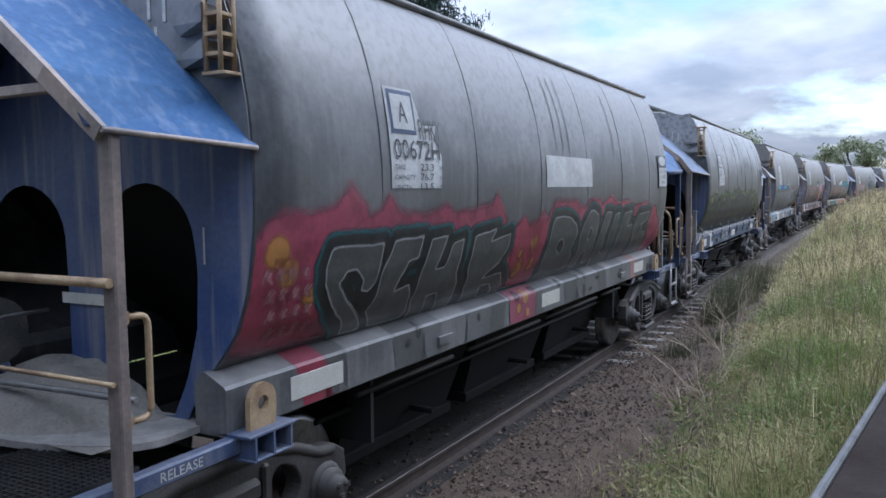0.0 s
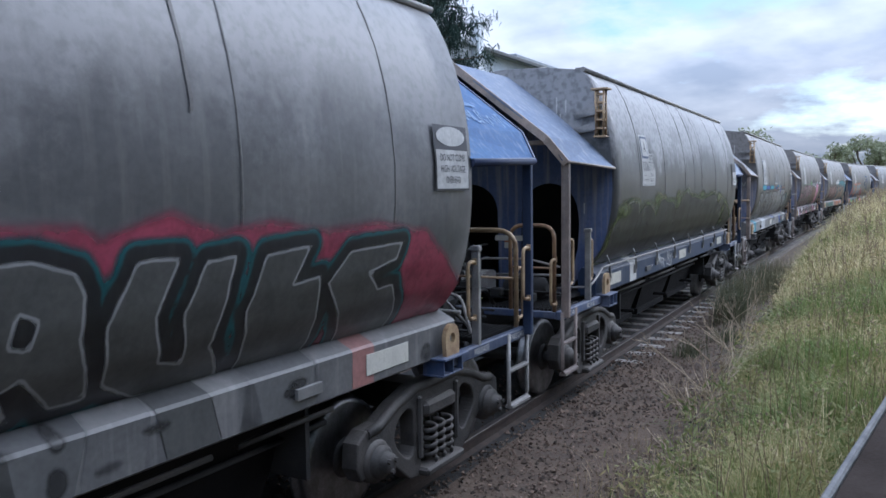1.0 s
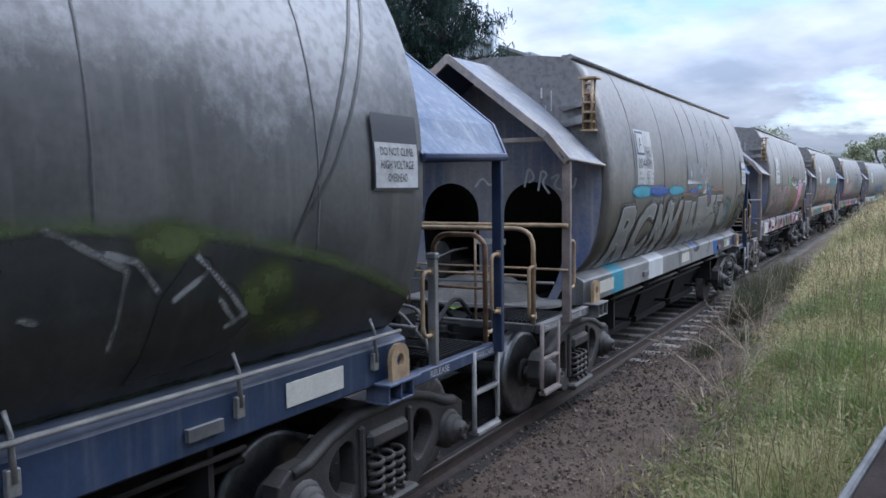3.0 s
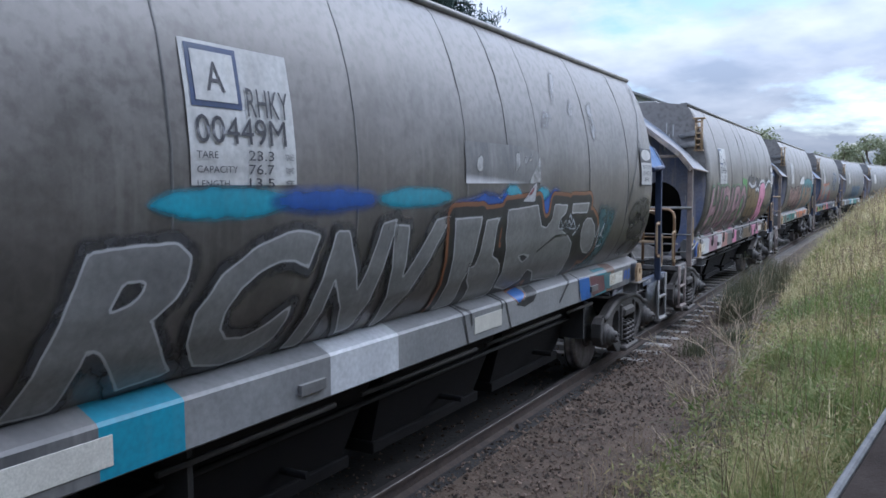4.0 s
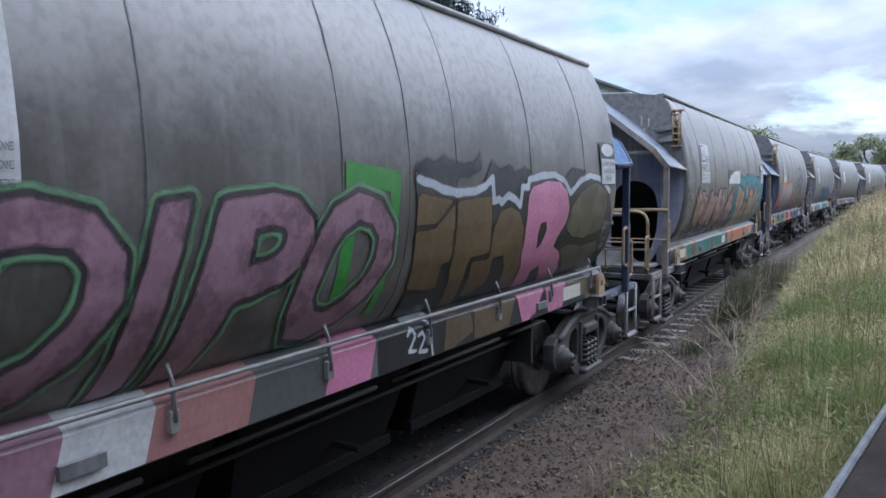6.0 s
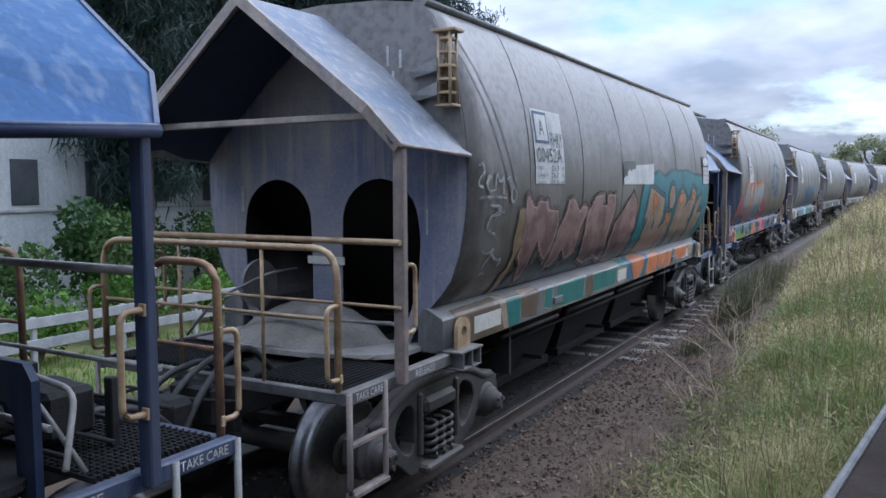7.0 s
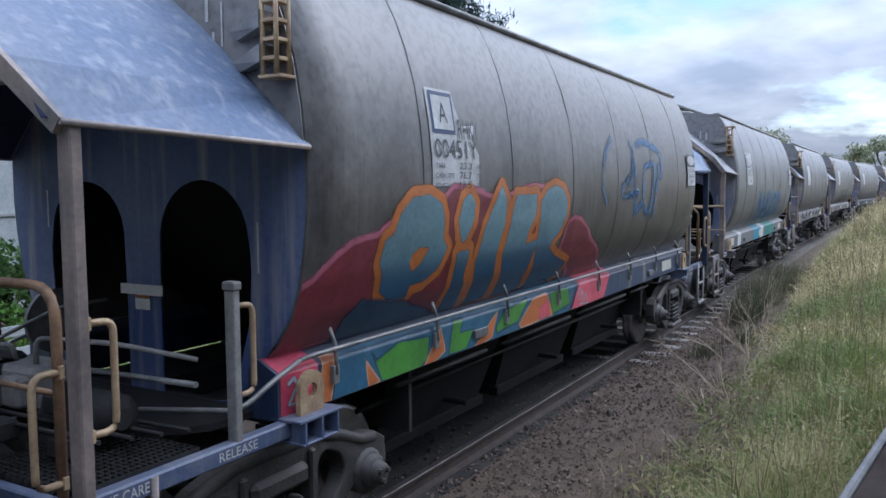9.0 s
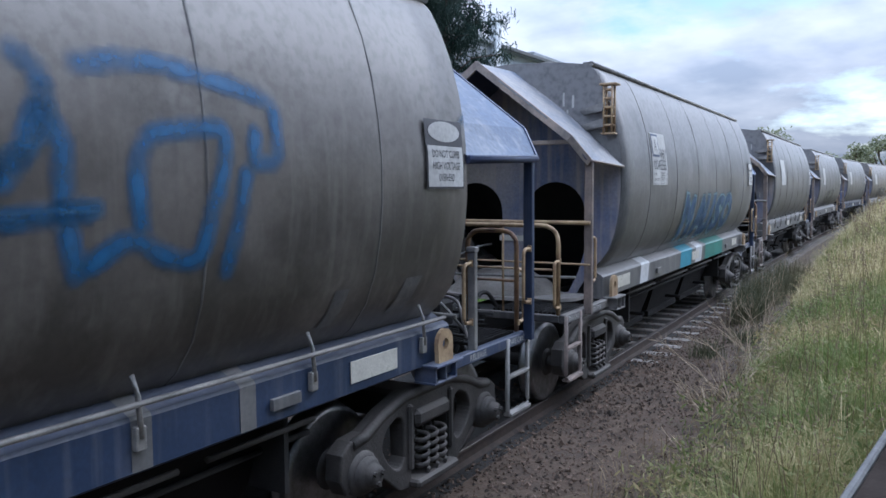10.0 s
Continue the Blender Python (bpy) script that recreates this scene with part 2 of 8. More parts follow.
def spray_soft(name, rings, soft=.012, wear=.2, fade=None):
    """Sprayed paint that thins out at its edges. rings: (depth, colour) from the outside in; fade: a second colour reached between two heights."""
    if name in SOFT:
        return SOFT[name]
    m = SOFT[name] = spray(name, rings[-1][1])
    nt = m.node_tree
    N, L = nt.nodes.new, nt.links.new
    bs = nt.nodes["Principled BSDF"]
    inner = bs.inputs["Base Color"].links[0].from_socket
    tc, edge, n1, n2 = N("ShaderNodeTexCoord"), N("ShaderNodeAttribute"), N("ShaderNodeTexNoise"), N("ShaderNodeTexNoise")
    edge.attribute_name = "reach"
    n1.inputs["Scale"].default_value, n1.inputs["Detail"].default_value = 7, 5
    n2.inputs["Scale"].default_value, n2.inputs["Detail"].default_value, n2.inputs["Roughness"].default_value = 3.5, 8, .7
    L(tc.outputs["Object"], n1.inputs[0]); L(tc.outputs["Object"], n2.inputs[0])
    jit, add = N("ShaderNodeMath"), N("ShaderNodeMath")
    jit.operation, add.operation = "MULTIPLY_ADD", "ADD"
    wob = min(soft * 1.2, .02)
    jit.inputs[1].default_value, jit.inputs[2].default_value = wob * 2, -wob
    L(n1.outputs["Fac"], jit.inputs[0]); L(jit.outputs[0], add.inputs[0]); L(edge.outputs["Fac"], add.inputs[1])

    def step(lo, hi):
        r = N("ShaderNodeMapRange"); r.interpolation_type = "SMOOTHSTEP"
        r.inputs[1].default_value, r.inputs[2].default_value = lo, hi
        return r
    if fade:
        colour, z0, z1 = fade
        sp, r, mx = N("ShaderNodeSeparateXYZ"), step(min(z0, z1), max(z0, z1)), N("ShaderNodeMix")
        mx.data_type = "RGBA"
        L(tc.outputs["Object"], sp.inputs[0]); L(sp.outputs[2], r.inputs[0]); L(r.outputs[0], mx.inputs[0])
        mx.inputs[6].default_value = (*colour, 1)
        L(inner, mx.inputs[7])
        inner = mx.outputs[2]
    for k in range(len(rings) - 1, 0, -1):
        r, mx = step(rings[k][0] - soft * .5, rings[k][0] + soft * .5), N("ShaderNodeMix")
        mx.data_type = "RGBA"
        L(add.outputs[0], r.inputs[0]); L(r.outputs[0], mx.inputs[0]); L(inner, mx.inputs[7])
        mx.inputs[6].default_value = (*rings[k - 1][1], 1)
        inner = mx.outputs[2]
    L(inner, bs.inputs["Base Color"])
    r, w, mu = step(rings[0][0] - soft, rings[0][0] + soft), step(.40, .56), N("ShaderNodeMath")
    L(add.outputs[0], r.inputs[0]); L(n2.outputs["Fac"], w.inputs[0])
    w.inputs[3].default_value = 1 - wear
    mu.operation = "MULTIPLY"
    L(r.outputs[0], mu.inputs[0]); L(w.outputs[0], mu.inputs[1]); L(mu.outputs[0], bs.inputs["Alpha"])
    return m


PINK_RED, CHARCOAL, SILVER, BLACKP = spray("crimson", (.26, .03, .06)), spray("charcoal", (.085, .085, .085)), spray("silver", (.235, .235, .24)), spray("black", (.013, .013, .016))
SKYB, BLUEP, PINK, WHITEP = spray("cyan", (.03, .26, .38)), spray("blue", (.012, .10, .42)), spray("pink", (.56, .20, .33)), spray("white", (.6, .61, .63))
ORANGE, SALMON, GREENP, SEAG, HOTP = spray("orange", (.58, .17, .03)), spray("salmon", (.34, .165, .15)), spray("green", (.06, .27, .04)), spray("sea_green", (.02, .20, .17)), spray("hot_pink", (.65, .08, .14))
CHALK = surface("thin_chalky_spray", (.13, .22, .38), (.24, .33, .47), 6, .7)
SMOKE = spray("smoke", (.03, .032, .032))


# ---- mesh tools ----
def box(bm, x0, x1, y0, y1, z0, z1, bev=0.0, rot=None):
    r = bmesh.ops.create_cube(bm, size=1.0)
    vs = r["verts"]
    m = Matrix.Translation(((x0 + x1) / 2, (y0 + y1) / 2, (z0 + z1) / 2)) @ (rot or Matrix()) @ Matrix.Diagonal((abs(x1 - x0), abs(y1 - y0), abs(z1 - z0), 1))
    bmesh.ops.transform(bm, matrix=m, verts=vs)
    if bev:
        es = list({e for v in vs for e in v.link_edges})
        bmesh.ops.bevel(bm, geom=es, offset=bev, segments=1, affect="EDGES", profile=.5)
    return bm


def tube(bm, pts, r=.02, seg=7, closed_ends=True):
    pts = [Vector(p) for p in pts]
    rings = []
    for i, p in enumerate(pts):
        d = (pts[min(i + 1, len(pts) - 1)] - pts[max(i - 1, 0)]).normalized()
        ref = Vector((0, 0, 1)) if abs(d.z) < .9 else Vector((0, 1, 0))
        a = d.cross(ref).normalized()
        b = d.cross(a).normalized()
        rings.append([bm.verts.new(p + (a * math.cos(k * math.tau / seg) + b * math.sin(k * math.tau / seg)) * r) for k in range(seg)])
    for A, B in zip(rings, rings[1:]):
        for k in range(seg):
            f = bm.faces.new((A[k], A[(k + 1) % seg], B[(k + 1) % seg], B[k]))
            f.smooth = True
    if closed_ends:
        bm.faces.new(rings[0][::-1]); bm.faces.new(rings[-1])
    return bm


def rounded(pts, r=.1, n=4):
    """A polyline with rounded corners."""
    pts = [Vector(p) for p in pts]
    out = [pts[0]]
    for a, b, c in zip(pts, pts[1:], pts[2:]):
        u, v = (a - b), (c - b)
        k = min(r, u.length * .49, v.length * .49)
        p, q = b + u.normalized() * k, b + v.normalized() * k
        for i in range(n + 1):
            t = i / n
            out.append(p * (1 - t) ** 2 + b * 2 * t * (1 - t) + q * t ** 2)
    return out + [pts[-1]]


def extrude_profile(bm, prof, y0, y1, axis="y", smooth=False):
    """A closed profile of (x, z), extruded from y0 to y1."""
    A = [bm.verts.new((x, y0, z)) for x, z in prof]
    B = [bm.verts.new((x, y1, z)) for x, z in prof]
    n = len(prof)
    for i in range(n):
        f = bm.faces.new((A[i], A[(i + 1) % n], B[(i + 1) % n], B[i]))
        f.smooth = smooth
    bm.faces.new(A[::-1]); bm.faces.new(B)
    bmesh.ops.recalc_face_normals(bm, faces=bm.faces)
    return bm


def lathe(bm, prof, m=None, seg=24, smooth=True):
    """A profile of (radius, x) turned round the x axis."""
    rings = []
    for r, x in prof:
        rings.append([bm.verts.new((m or Matrix()) @ Vector((x, r * math.cos(k * math.tau / seg), r * math.sin(k * math.tau / seg)))) for k in range(seg)])
    for A, B in zip(rings, rings[1:]):
        for k in range(seg):
            f = bm.faces.new((A[k], A[(k + 1) % seg], B[(k + 1) % seg], B[k]))
            f.smooth = smooth
    for R in (rings[0], rings[-1]):
        bm.faces.new(R)
    return bm


MESHES = {}


def part(name, make, material, parent=None, label="", key=None, m=None):
    """One mesh object under a thing or part. make: a bmesh, or a function that fills one; key shares the mesh between alike parts."""
    k = (key, material.name) if key else None
    me = MESHES.get(k) if k else None
    if me is None:
        bm = make
        if callable(make):
            bm = bmesh.new()
            make(bm)
        me = bpy.data.meshes.new(name)
        bm.to_mesh(me)
        bm.free()
        me.materials.append(material)
        if k:
            MESHES[k] = me
    ob = new(name, me)
    if parent:
        ob.parent = parent
    if m is not None:
        ob.matrix_basis = m
    if label:
        tagged(ob, label)
    return ob


def raw_mesh(name, verts, faces, material, smooth=False):
    me = bpy.data.meshes.new(name)
    me.from_pydata(verts, [], faces)
    me.materials.append(material)
    if smooth:
        me.polygons.foreach_set("use_smooth", [True] * len(me.polygons))
    return new(name, me)


# ---- the line of the track ----
STEP = .5
S_TAB = np.arange(-60, 320, STEP)
HEAD = np.where(S_TAB < 0, 0, -.0018729 * S_TAB + 9.8598e-5 * S_TAB ** 2 / 2)
H110 = -.0018729 * 110 + 9.8598e-5 * 110 ** 2 / 2
HEAD = np.where(S_TAB > 110, H110 + .004 * (S_TAB - 110), HEAD)
X_TAB = np.concatenate([[0], np.cumsum(np.sin((HEAD[1:] + HEAD[:-1]) / 2) * STEP)])
Y_TAB = np.concatenate([[0], np.cumsum(np.cos((HEAD[1:] + HEAD[:-1]) / 2) * STEP)])
I0 = int(60 / STEP)
X_TAB, Y_TAB = X_TAB - X_TAB[I0] - 4.278, Y_TAB - Y_TAB[I0]


def track(s):
    return Vector((float(np.interp(s, S_TAB, X_TAB)), float(np.interp(s, S_TAB, Y_TAB)), 0))


def beside(s, l, z=0.0):
    """The place l metres to the platform side of the track's middle."""
    h = float(np.interp(s, S_TAB, HEAD))
    p = track(s)
    return Vector((p.x + l * math.cos(h), p.y - l * math.sin(h), z))


# ---- wagons ----
END_Y = 4.80                 # end sheets
SIDE = [(.0, 4.07), (.55, 4.045), (.98, 3.985), (1.07, 3.88), (1.16, 3.70), (1.245, 3.48), (1.315, 3.22), (1.36, 2.95), (1.385, 2.68), (1.385, 2.42), (1.365, 2.18), (1.32, 1.94), (1.24, 1.72), (1.12, 1.55), (1.02, 1.46)]
ZS = np.array([p[1] for p in SIDE][::-1])
XS = np.array([p[0] for p in SIDE][::-1])


def side_x(z):
    return float(np.interp(z, ZS, XS))


def barrel(bm):
    prof = [(x, z) for x, z in SIDE]
    full = [(-x, z) for x, z in prof[::-1]] + prof[1:]
    inner = [(x * .985, z - .012) for x, z in full]
    ys = np.linspace(-END_Y, END_Y, 25)
    rnd = random.Random(4)

    def sheet(pr, amp):
        rows = []
        for j, y in enumerate(ys):
            rows.append([bm.verts.new((x + (rnd.uniform(-amp, amp) if 3 < i < 25 and abs(y) < END_Y - .1 else 0), y, z)) for i, (x, z) in enumerate(pr)])
        for A, B in zip(rows, rows[1:]):
            for i in range(len(pr) - 1):
                f = bm.faces.new((A[i], A[i + 1], B[i + 1], B[i]))
                f.smooth = True
        return rows
    a, b = sheet(full, .0035), sheet(inner, 0)
    for r0, r1 in ((a[0], b[0]), (a[-1], b[-1])):
        for i in range(len(full) - 1):
            bm.faces.new((r0[i], r0[i + 1], r1[i + 1], r1[i]))
    bmesh.ops.recalc_face_normals(bm, faces=bm.faces)


def hoop(y, sg, w=.024, off=.0045):
    """A thin rib that follows one side of the barrel."""
    def make(bm, sg=sg):
        for sg in (sg,):
            rows = []
            for x, z in SIDE[2:]:
                rows.append([bm.verts.new((sg * (x + o), y + d, z)) for d, o in ((-w / 2, -.01), (-w / 2 + .006, off), (w / 2 - .006, off), (w / 2, -.01))])
            for A, B in zip(rows, rows[1:]):
                for i in range(3):
                    f = bm.faces.new((A[i], A[i + 1], B[i + 1], B[i]))
                    f.smooth = True
        bmesh.ops.recalc_face_normals(bm, faces=bm.faces)
    return make


def end_sheet(bm):
    """Cross-section plate with two arched holes, each a ring of quads between the hole and its half of the plate."""
    th = .012
    prof = SIDE[:]
    for sg in (1, -1):
        hole = [(.16, 1.16), (.16, 1.8), (.17, 2.2)] + [(.55 + .38 * math.cos(a), 2.2 + .36 * math.sin(a)) for a in np.linspace(math.pi * .97, 0.03, 11)] + [(.95, 2.05), (.93, 1.7), (.84, 1.4), (.72, 1.16)]
        outer = [(0, 1.08)] + [(0, z) for z in (1.5, 2.0, 2.5, 3.0, 3.5)] + [(x * .99, z) for x, z in prof] + [(.85, 1.2), (.8, 1.08)]
        m = 40

        def resample(p, n):
            p = [Vector((x, 0, z)) for x, z in p + p[:1]]
            ds = [0]
            for u, v in zip(p, p[1:]):
                ds.append(ds[-1] + (v - u).length)
            out = []
            for t in np.linspace(0, ds[-1], n, endpoint=False):
                k = max(i for i in range(len(ds) - 1) if ds[i] <= t + 1e-9)
                f = (t - ds[k]) / max(ds[k + 1] - ds[k], 1e-9)
                out.append(p[k].lerp(p[k + 1], f))
            return out
        c = Vector((.54, 0, 1.9))
        ho = resample(hole, m)
        ou = resample(outer, 90)
        # outer points met by the ray from the hole's middle through each point of its rim
        ang = lambda v: math.atan2(v.z - c.z, v.x - c.x)
        oa = sorted((ang(v), v) for v in ou)
        grid = []
        for v in ho:
            a = ang(v)
            w = min(oa, key=lambda q: abs((q[0] - a + math.pi) % math.tau - math.pi))[1]
            grid.append((v, w))
        for y in (0, th):
            ri = [bm.verts.new((sg * v.x, y, v.z)) for v, w in grid]
            ro = [bm.verts.new((sg * w.x, y, w.z)) for v, w in grid]
            for i in range(m):
                j = (i + 1) % m
                vs = (ri[i], ri[j], ro[j], ro[i])
                if ro[i].co == ro[j].co:
                    vs = (ri[i], ri[j], ro[i])
                bm.faces.new(vs)
            if y:
                for i in range(m):
                    j = (i + 1) % m
                    bm.faces.new((last[i], last[j], ri[j], ri[i]))
            last = ri
    bmesh.ops.remove_doubles(bm, verts=bm.verts, dist=.0008)
    bmesh.ops.recalc_face_normals(bm, faces=bm.faces)


def upper_end(bm):
    """The end above the canopy, in the body's paint."""
    pts = [(0, 3.96), (.6, 3.49), (1.12, 3.02), (1.37, 2.75)] + [(x * .995, z) for x, z in SIDE[7::-1]]
    for sg in (1, -1):
        A = [bm.verts.new((sg * x, -.004, z)) for x, z in pts]
        B = [bm.verts.new((sg * x, .004, z)) for x, z in pts]
        bm.faces.new(A); bm.faces.new(B[::-1])
        for i in range(len(pts)):
            j = (i + 1) % len(pts)
            bm.faces.new((A[i], A[j], B[j], B[i]))
    bmesh.ops.remove_doubles(bm, verts=bm.verts, dist=.0005)
    bmesh.ops.recalc_face_normals(bm, faces=bm.faces)


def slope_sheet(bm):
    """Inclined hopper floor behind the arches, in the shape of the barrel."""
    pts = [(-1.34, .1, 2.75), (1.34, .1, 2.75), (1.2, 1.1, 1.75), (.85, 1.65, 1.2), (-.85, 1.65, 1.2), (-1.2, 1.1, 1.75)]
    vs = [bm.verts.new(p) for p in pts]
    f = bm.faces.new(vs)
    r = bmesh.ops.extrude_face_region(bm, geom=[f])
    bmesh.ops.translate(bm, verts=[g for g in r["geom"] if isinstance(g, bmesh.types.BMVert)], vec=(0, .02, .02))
    # back and floor plates, added so that the arches stay dark inside
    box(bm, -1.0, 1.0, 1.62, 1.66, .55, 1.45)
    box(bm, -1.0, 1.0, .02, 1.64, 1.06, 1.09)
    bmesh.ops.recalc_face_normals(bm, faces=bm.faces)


def hood(length):
    """Gabled canopy over the end platform; y runs outwards from the end sheet."""
    def make(bm):
        th = .02
        for sg in (1, -1):
            rows = []
            for d in (0, th):
                A = [(0, -.02, 3.97 - d), (sg * .6, -.02, 3.50 - d), (sg * 1.12, -.02, 3.03 - d), (sg * (1.40 - d), -.02, 2.74 - d)]
                B = [(0, length + .12, 3.95 - d), (sg * .58, length + .12, 3.50 - d), (sg * 1.13, length + .10, 3.06 - d), (sg * (1.31 - d), length - .03, 2.79 - d)]
                rows.append(([bm.verts.new(p) for p in A], [bm.verts.new(p) for p in B]))
            (a, b), (c, e) = rows
            for i in range(3):
                bm.faces.new((a[i], a[i + 1], b[i + 1], b[i]))
                bm.faces.new((c[i], c[i + 1], e[i + 1], e[i]))
                bm.faces.new((b[i], b[i + 1], e[i + 1], e[i]))
            bm.faces.new((a[3], b[3], e[3], c[3]))
        bmesh.ops.remove_doubles(bm, verts=bm.verts, dist=.001)
        bmesh.ops.recalc_face_normals(bm, faces=bm.faces)
    return make


def hood_shade_sheet(length):
    """Thin navy sheet added under the canopy's two slopes, their shade put into its colour."""
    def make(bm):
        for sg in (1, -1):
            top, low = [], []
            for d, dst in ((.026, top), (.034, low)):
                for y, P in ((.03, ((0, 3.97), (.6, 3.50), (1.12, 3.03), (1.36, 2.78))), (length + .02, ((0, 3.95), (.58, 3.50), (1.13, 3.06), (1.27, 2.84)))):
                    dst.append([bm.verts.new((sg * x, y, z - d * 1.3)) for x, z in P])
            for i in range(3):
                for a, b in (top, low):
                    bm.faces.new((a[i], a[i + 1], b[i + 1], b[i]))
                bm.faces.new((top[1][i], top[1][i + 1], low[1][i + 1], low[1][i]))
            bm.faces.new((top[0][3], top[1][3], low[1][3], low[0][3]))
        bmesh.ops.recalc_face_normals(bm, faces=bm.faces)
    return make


def canopy_lip(length, sg):
    """Rolled steel edge along one of the eaves."""
    def make(bm):
        tube(bm, [(sg * 1.385, -.01, 2.715), (sg * 1.30, length - .02, 2.765)], .036, 8)
    return make


def hood_trim(length):
    """Folded edge along the front of the canopy, and the gutter along its eaves."""
    def make(bm):
        y = length + .125
        for sg in (1, -1):
            pts = [Vector((0, y, 3.95)), Vector((sg * 1.13, y - .02, 3.05)), Vector((sg * 1.31, y - .15, 2.785))]
            for a, b in zip(pts, pts[1:]):
                n = Vector((sg * .62, 0, .78)) * .02
                q = [a + n, b + n, b - n * 3.2, a - n * 3.2]
                f0 = [bm.verts.new(p) for p in q]
                f1 = [bm.verts.new(p - Vector((0, .03, 0))) for p in q]
                bm.faces.new(f0); bm.faces.new(f1[::-1])
                for i in range(4):
                    bm.faces.new((f0[i], f0[(i + 1) % 4], f1[(i + 1) % 4], f1[i]))
            tube(bm, [(sg * 1.315, length - .03, 2.785), (sg * 1.40, 0, 2.735)], .016, 6)
        bmesh.ops.recalc_face_normals(bm, faces=bm.faces)
    return make


def sill(bm):
    prof = [(1.0, 1.475), (1.03, 1.475), (1.165, 1.405), (1.18, 1.385), (1.18, 1.13), (1.165, 1.115), (.95, 1.115), (.95, 1.40)]
    extrude_profile(bm, prof, -END_Y - .06, END_Y + .06)


def sill_skin(y0, y1, slant=0.0, off=.004):
    """Paint over the sill's slope and face from y0 to y1."""
    def make(bm):
        line = [(1.03, 1.475), (1.165, 1.405), (1.18, 1.385), (1.18, 1.13)]
        A, B = [], []
        for i, (x, z) in enumerate(line):
            k = (1.475 - z) / .345
            A.append(bm.verts.new((x + off * (1 if i else .3), y0 + slant * k, z + (off if i < 3 else 0))))
            B.append(bm.verts.new((x + off * (1 if i else .3), y1 + slant * k, z + (off if i < 3 else 0))))
        for i in range(3):
            bm.faces.new((A[i], A[i + 1], B[i + 1], B[i]))
        bmesh.ops.recalc_face_normals(bm, faces=bm.faces)
        for f in bm.faces:
            if f.normal.x + f.normal.z < 0:
                f.normal_flip()
    return make


def spring(bm, r=.055, h=.23, turns=4.5):
    n = int(turns * 10)
    tube(bm, [(r * math.cos(i * math.tau / 10), r * math.sin(i * math.tau / 10), h * i / n) for i in range(n + 1)], .016, 6)


def wheelset(bm, only=None):
    r = .46
    if only != "tread":
        lathe(bm, [(.07, -1.0), (.075, -.78), (.09, -.66), (.08, -.3), (.08, .3), (.09, .66), (.075, .78), (.07, 1.0)], seg=14)
        for sg in (1, -1):
            lathe(bm, [(.09, sg * .82), (.15, sg * .815), (.17, sg * .76), (.36, sg * .735), (.385, sg * .785), (r - .045, sg * .79)], seg=36)
            lathe(bm, [(.09, sg * .66), (.16, sg * .67), (.18, sg * .70), (.36, sg * .70), (.39, sg * .655), (r - .03, sg * .655)], seg=36)
            for k in range(6):
                a = k * math.tau / 6
                box(bm, sg * .735, sg * .765, .26 * math.cos(a) - .02, .26 * math.cos(a) + .02, .26 * math.sin(a) - .02, .26 * math.sin(a) + .02, .004)
    else:
        for sg in (1, -1):
            lathe(bm, [(r - .048, sg * .792), (r - .008, sg * .79), (r, sg * .74), (r + .003, sg * .70), (r + .028, sg * .685), (r + .028, sg * .66), (r - .033, sg * .652)], seg=44)


def cut_plate(bm, rim, holes, x0, x1, bev=.014):
    """A plate in the (y, z) plane between x0 and x1, with holes, its rims rounded off."""
    edges = []
    for loop in [rim] + holes:
        vs = [bm.verts.new((x0, y, z)) for y, z in loop]
        edges += [bm.edges.new((p, q)) for p, q in zip(vs, vs[1:] + vs[:1])]
    r = bmesh.ops.triangle_fill(bm, use_beauty=True, use_dissolve=False, edges=edges)
    faces = [g for g in r["geom"] if isinstance(g, bmesh.types.BMFace)]
    ext = bmesh.ops.extrude_face_region(bm, geom=faces)
    top = [g for g in ext["geom"] if isinstance(g, bmesh.types.BMVert)]
    bmesh.ops.translate(bm, verts=top, vec=(x1 - x0, 0, 0))
    bmesh.ops.recalc_face_normals(bm, faces=bm.faces)
    marks = set(top)
    rims = [e for e in bm.edges if e.verts[0] in marks and e.verts[1] in marks and len(e.link_faces) == 2 and e.calc_face_angle(0) > .8]
    bmesh.ops.bevel(bm, geom=rims, offset=bev, segments=2, affect="EDGES", profile=.5)


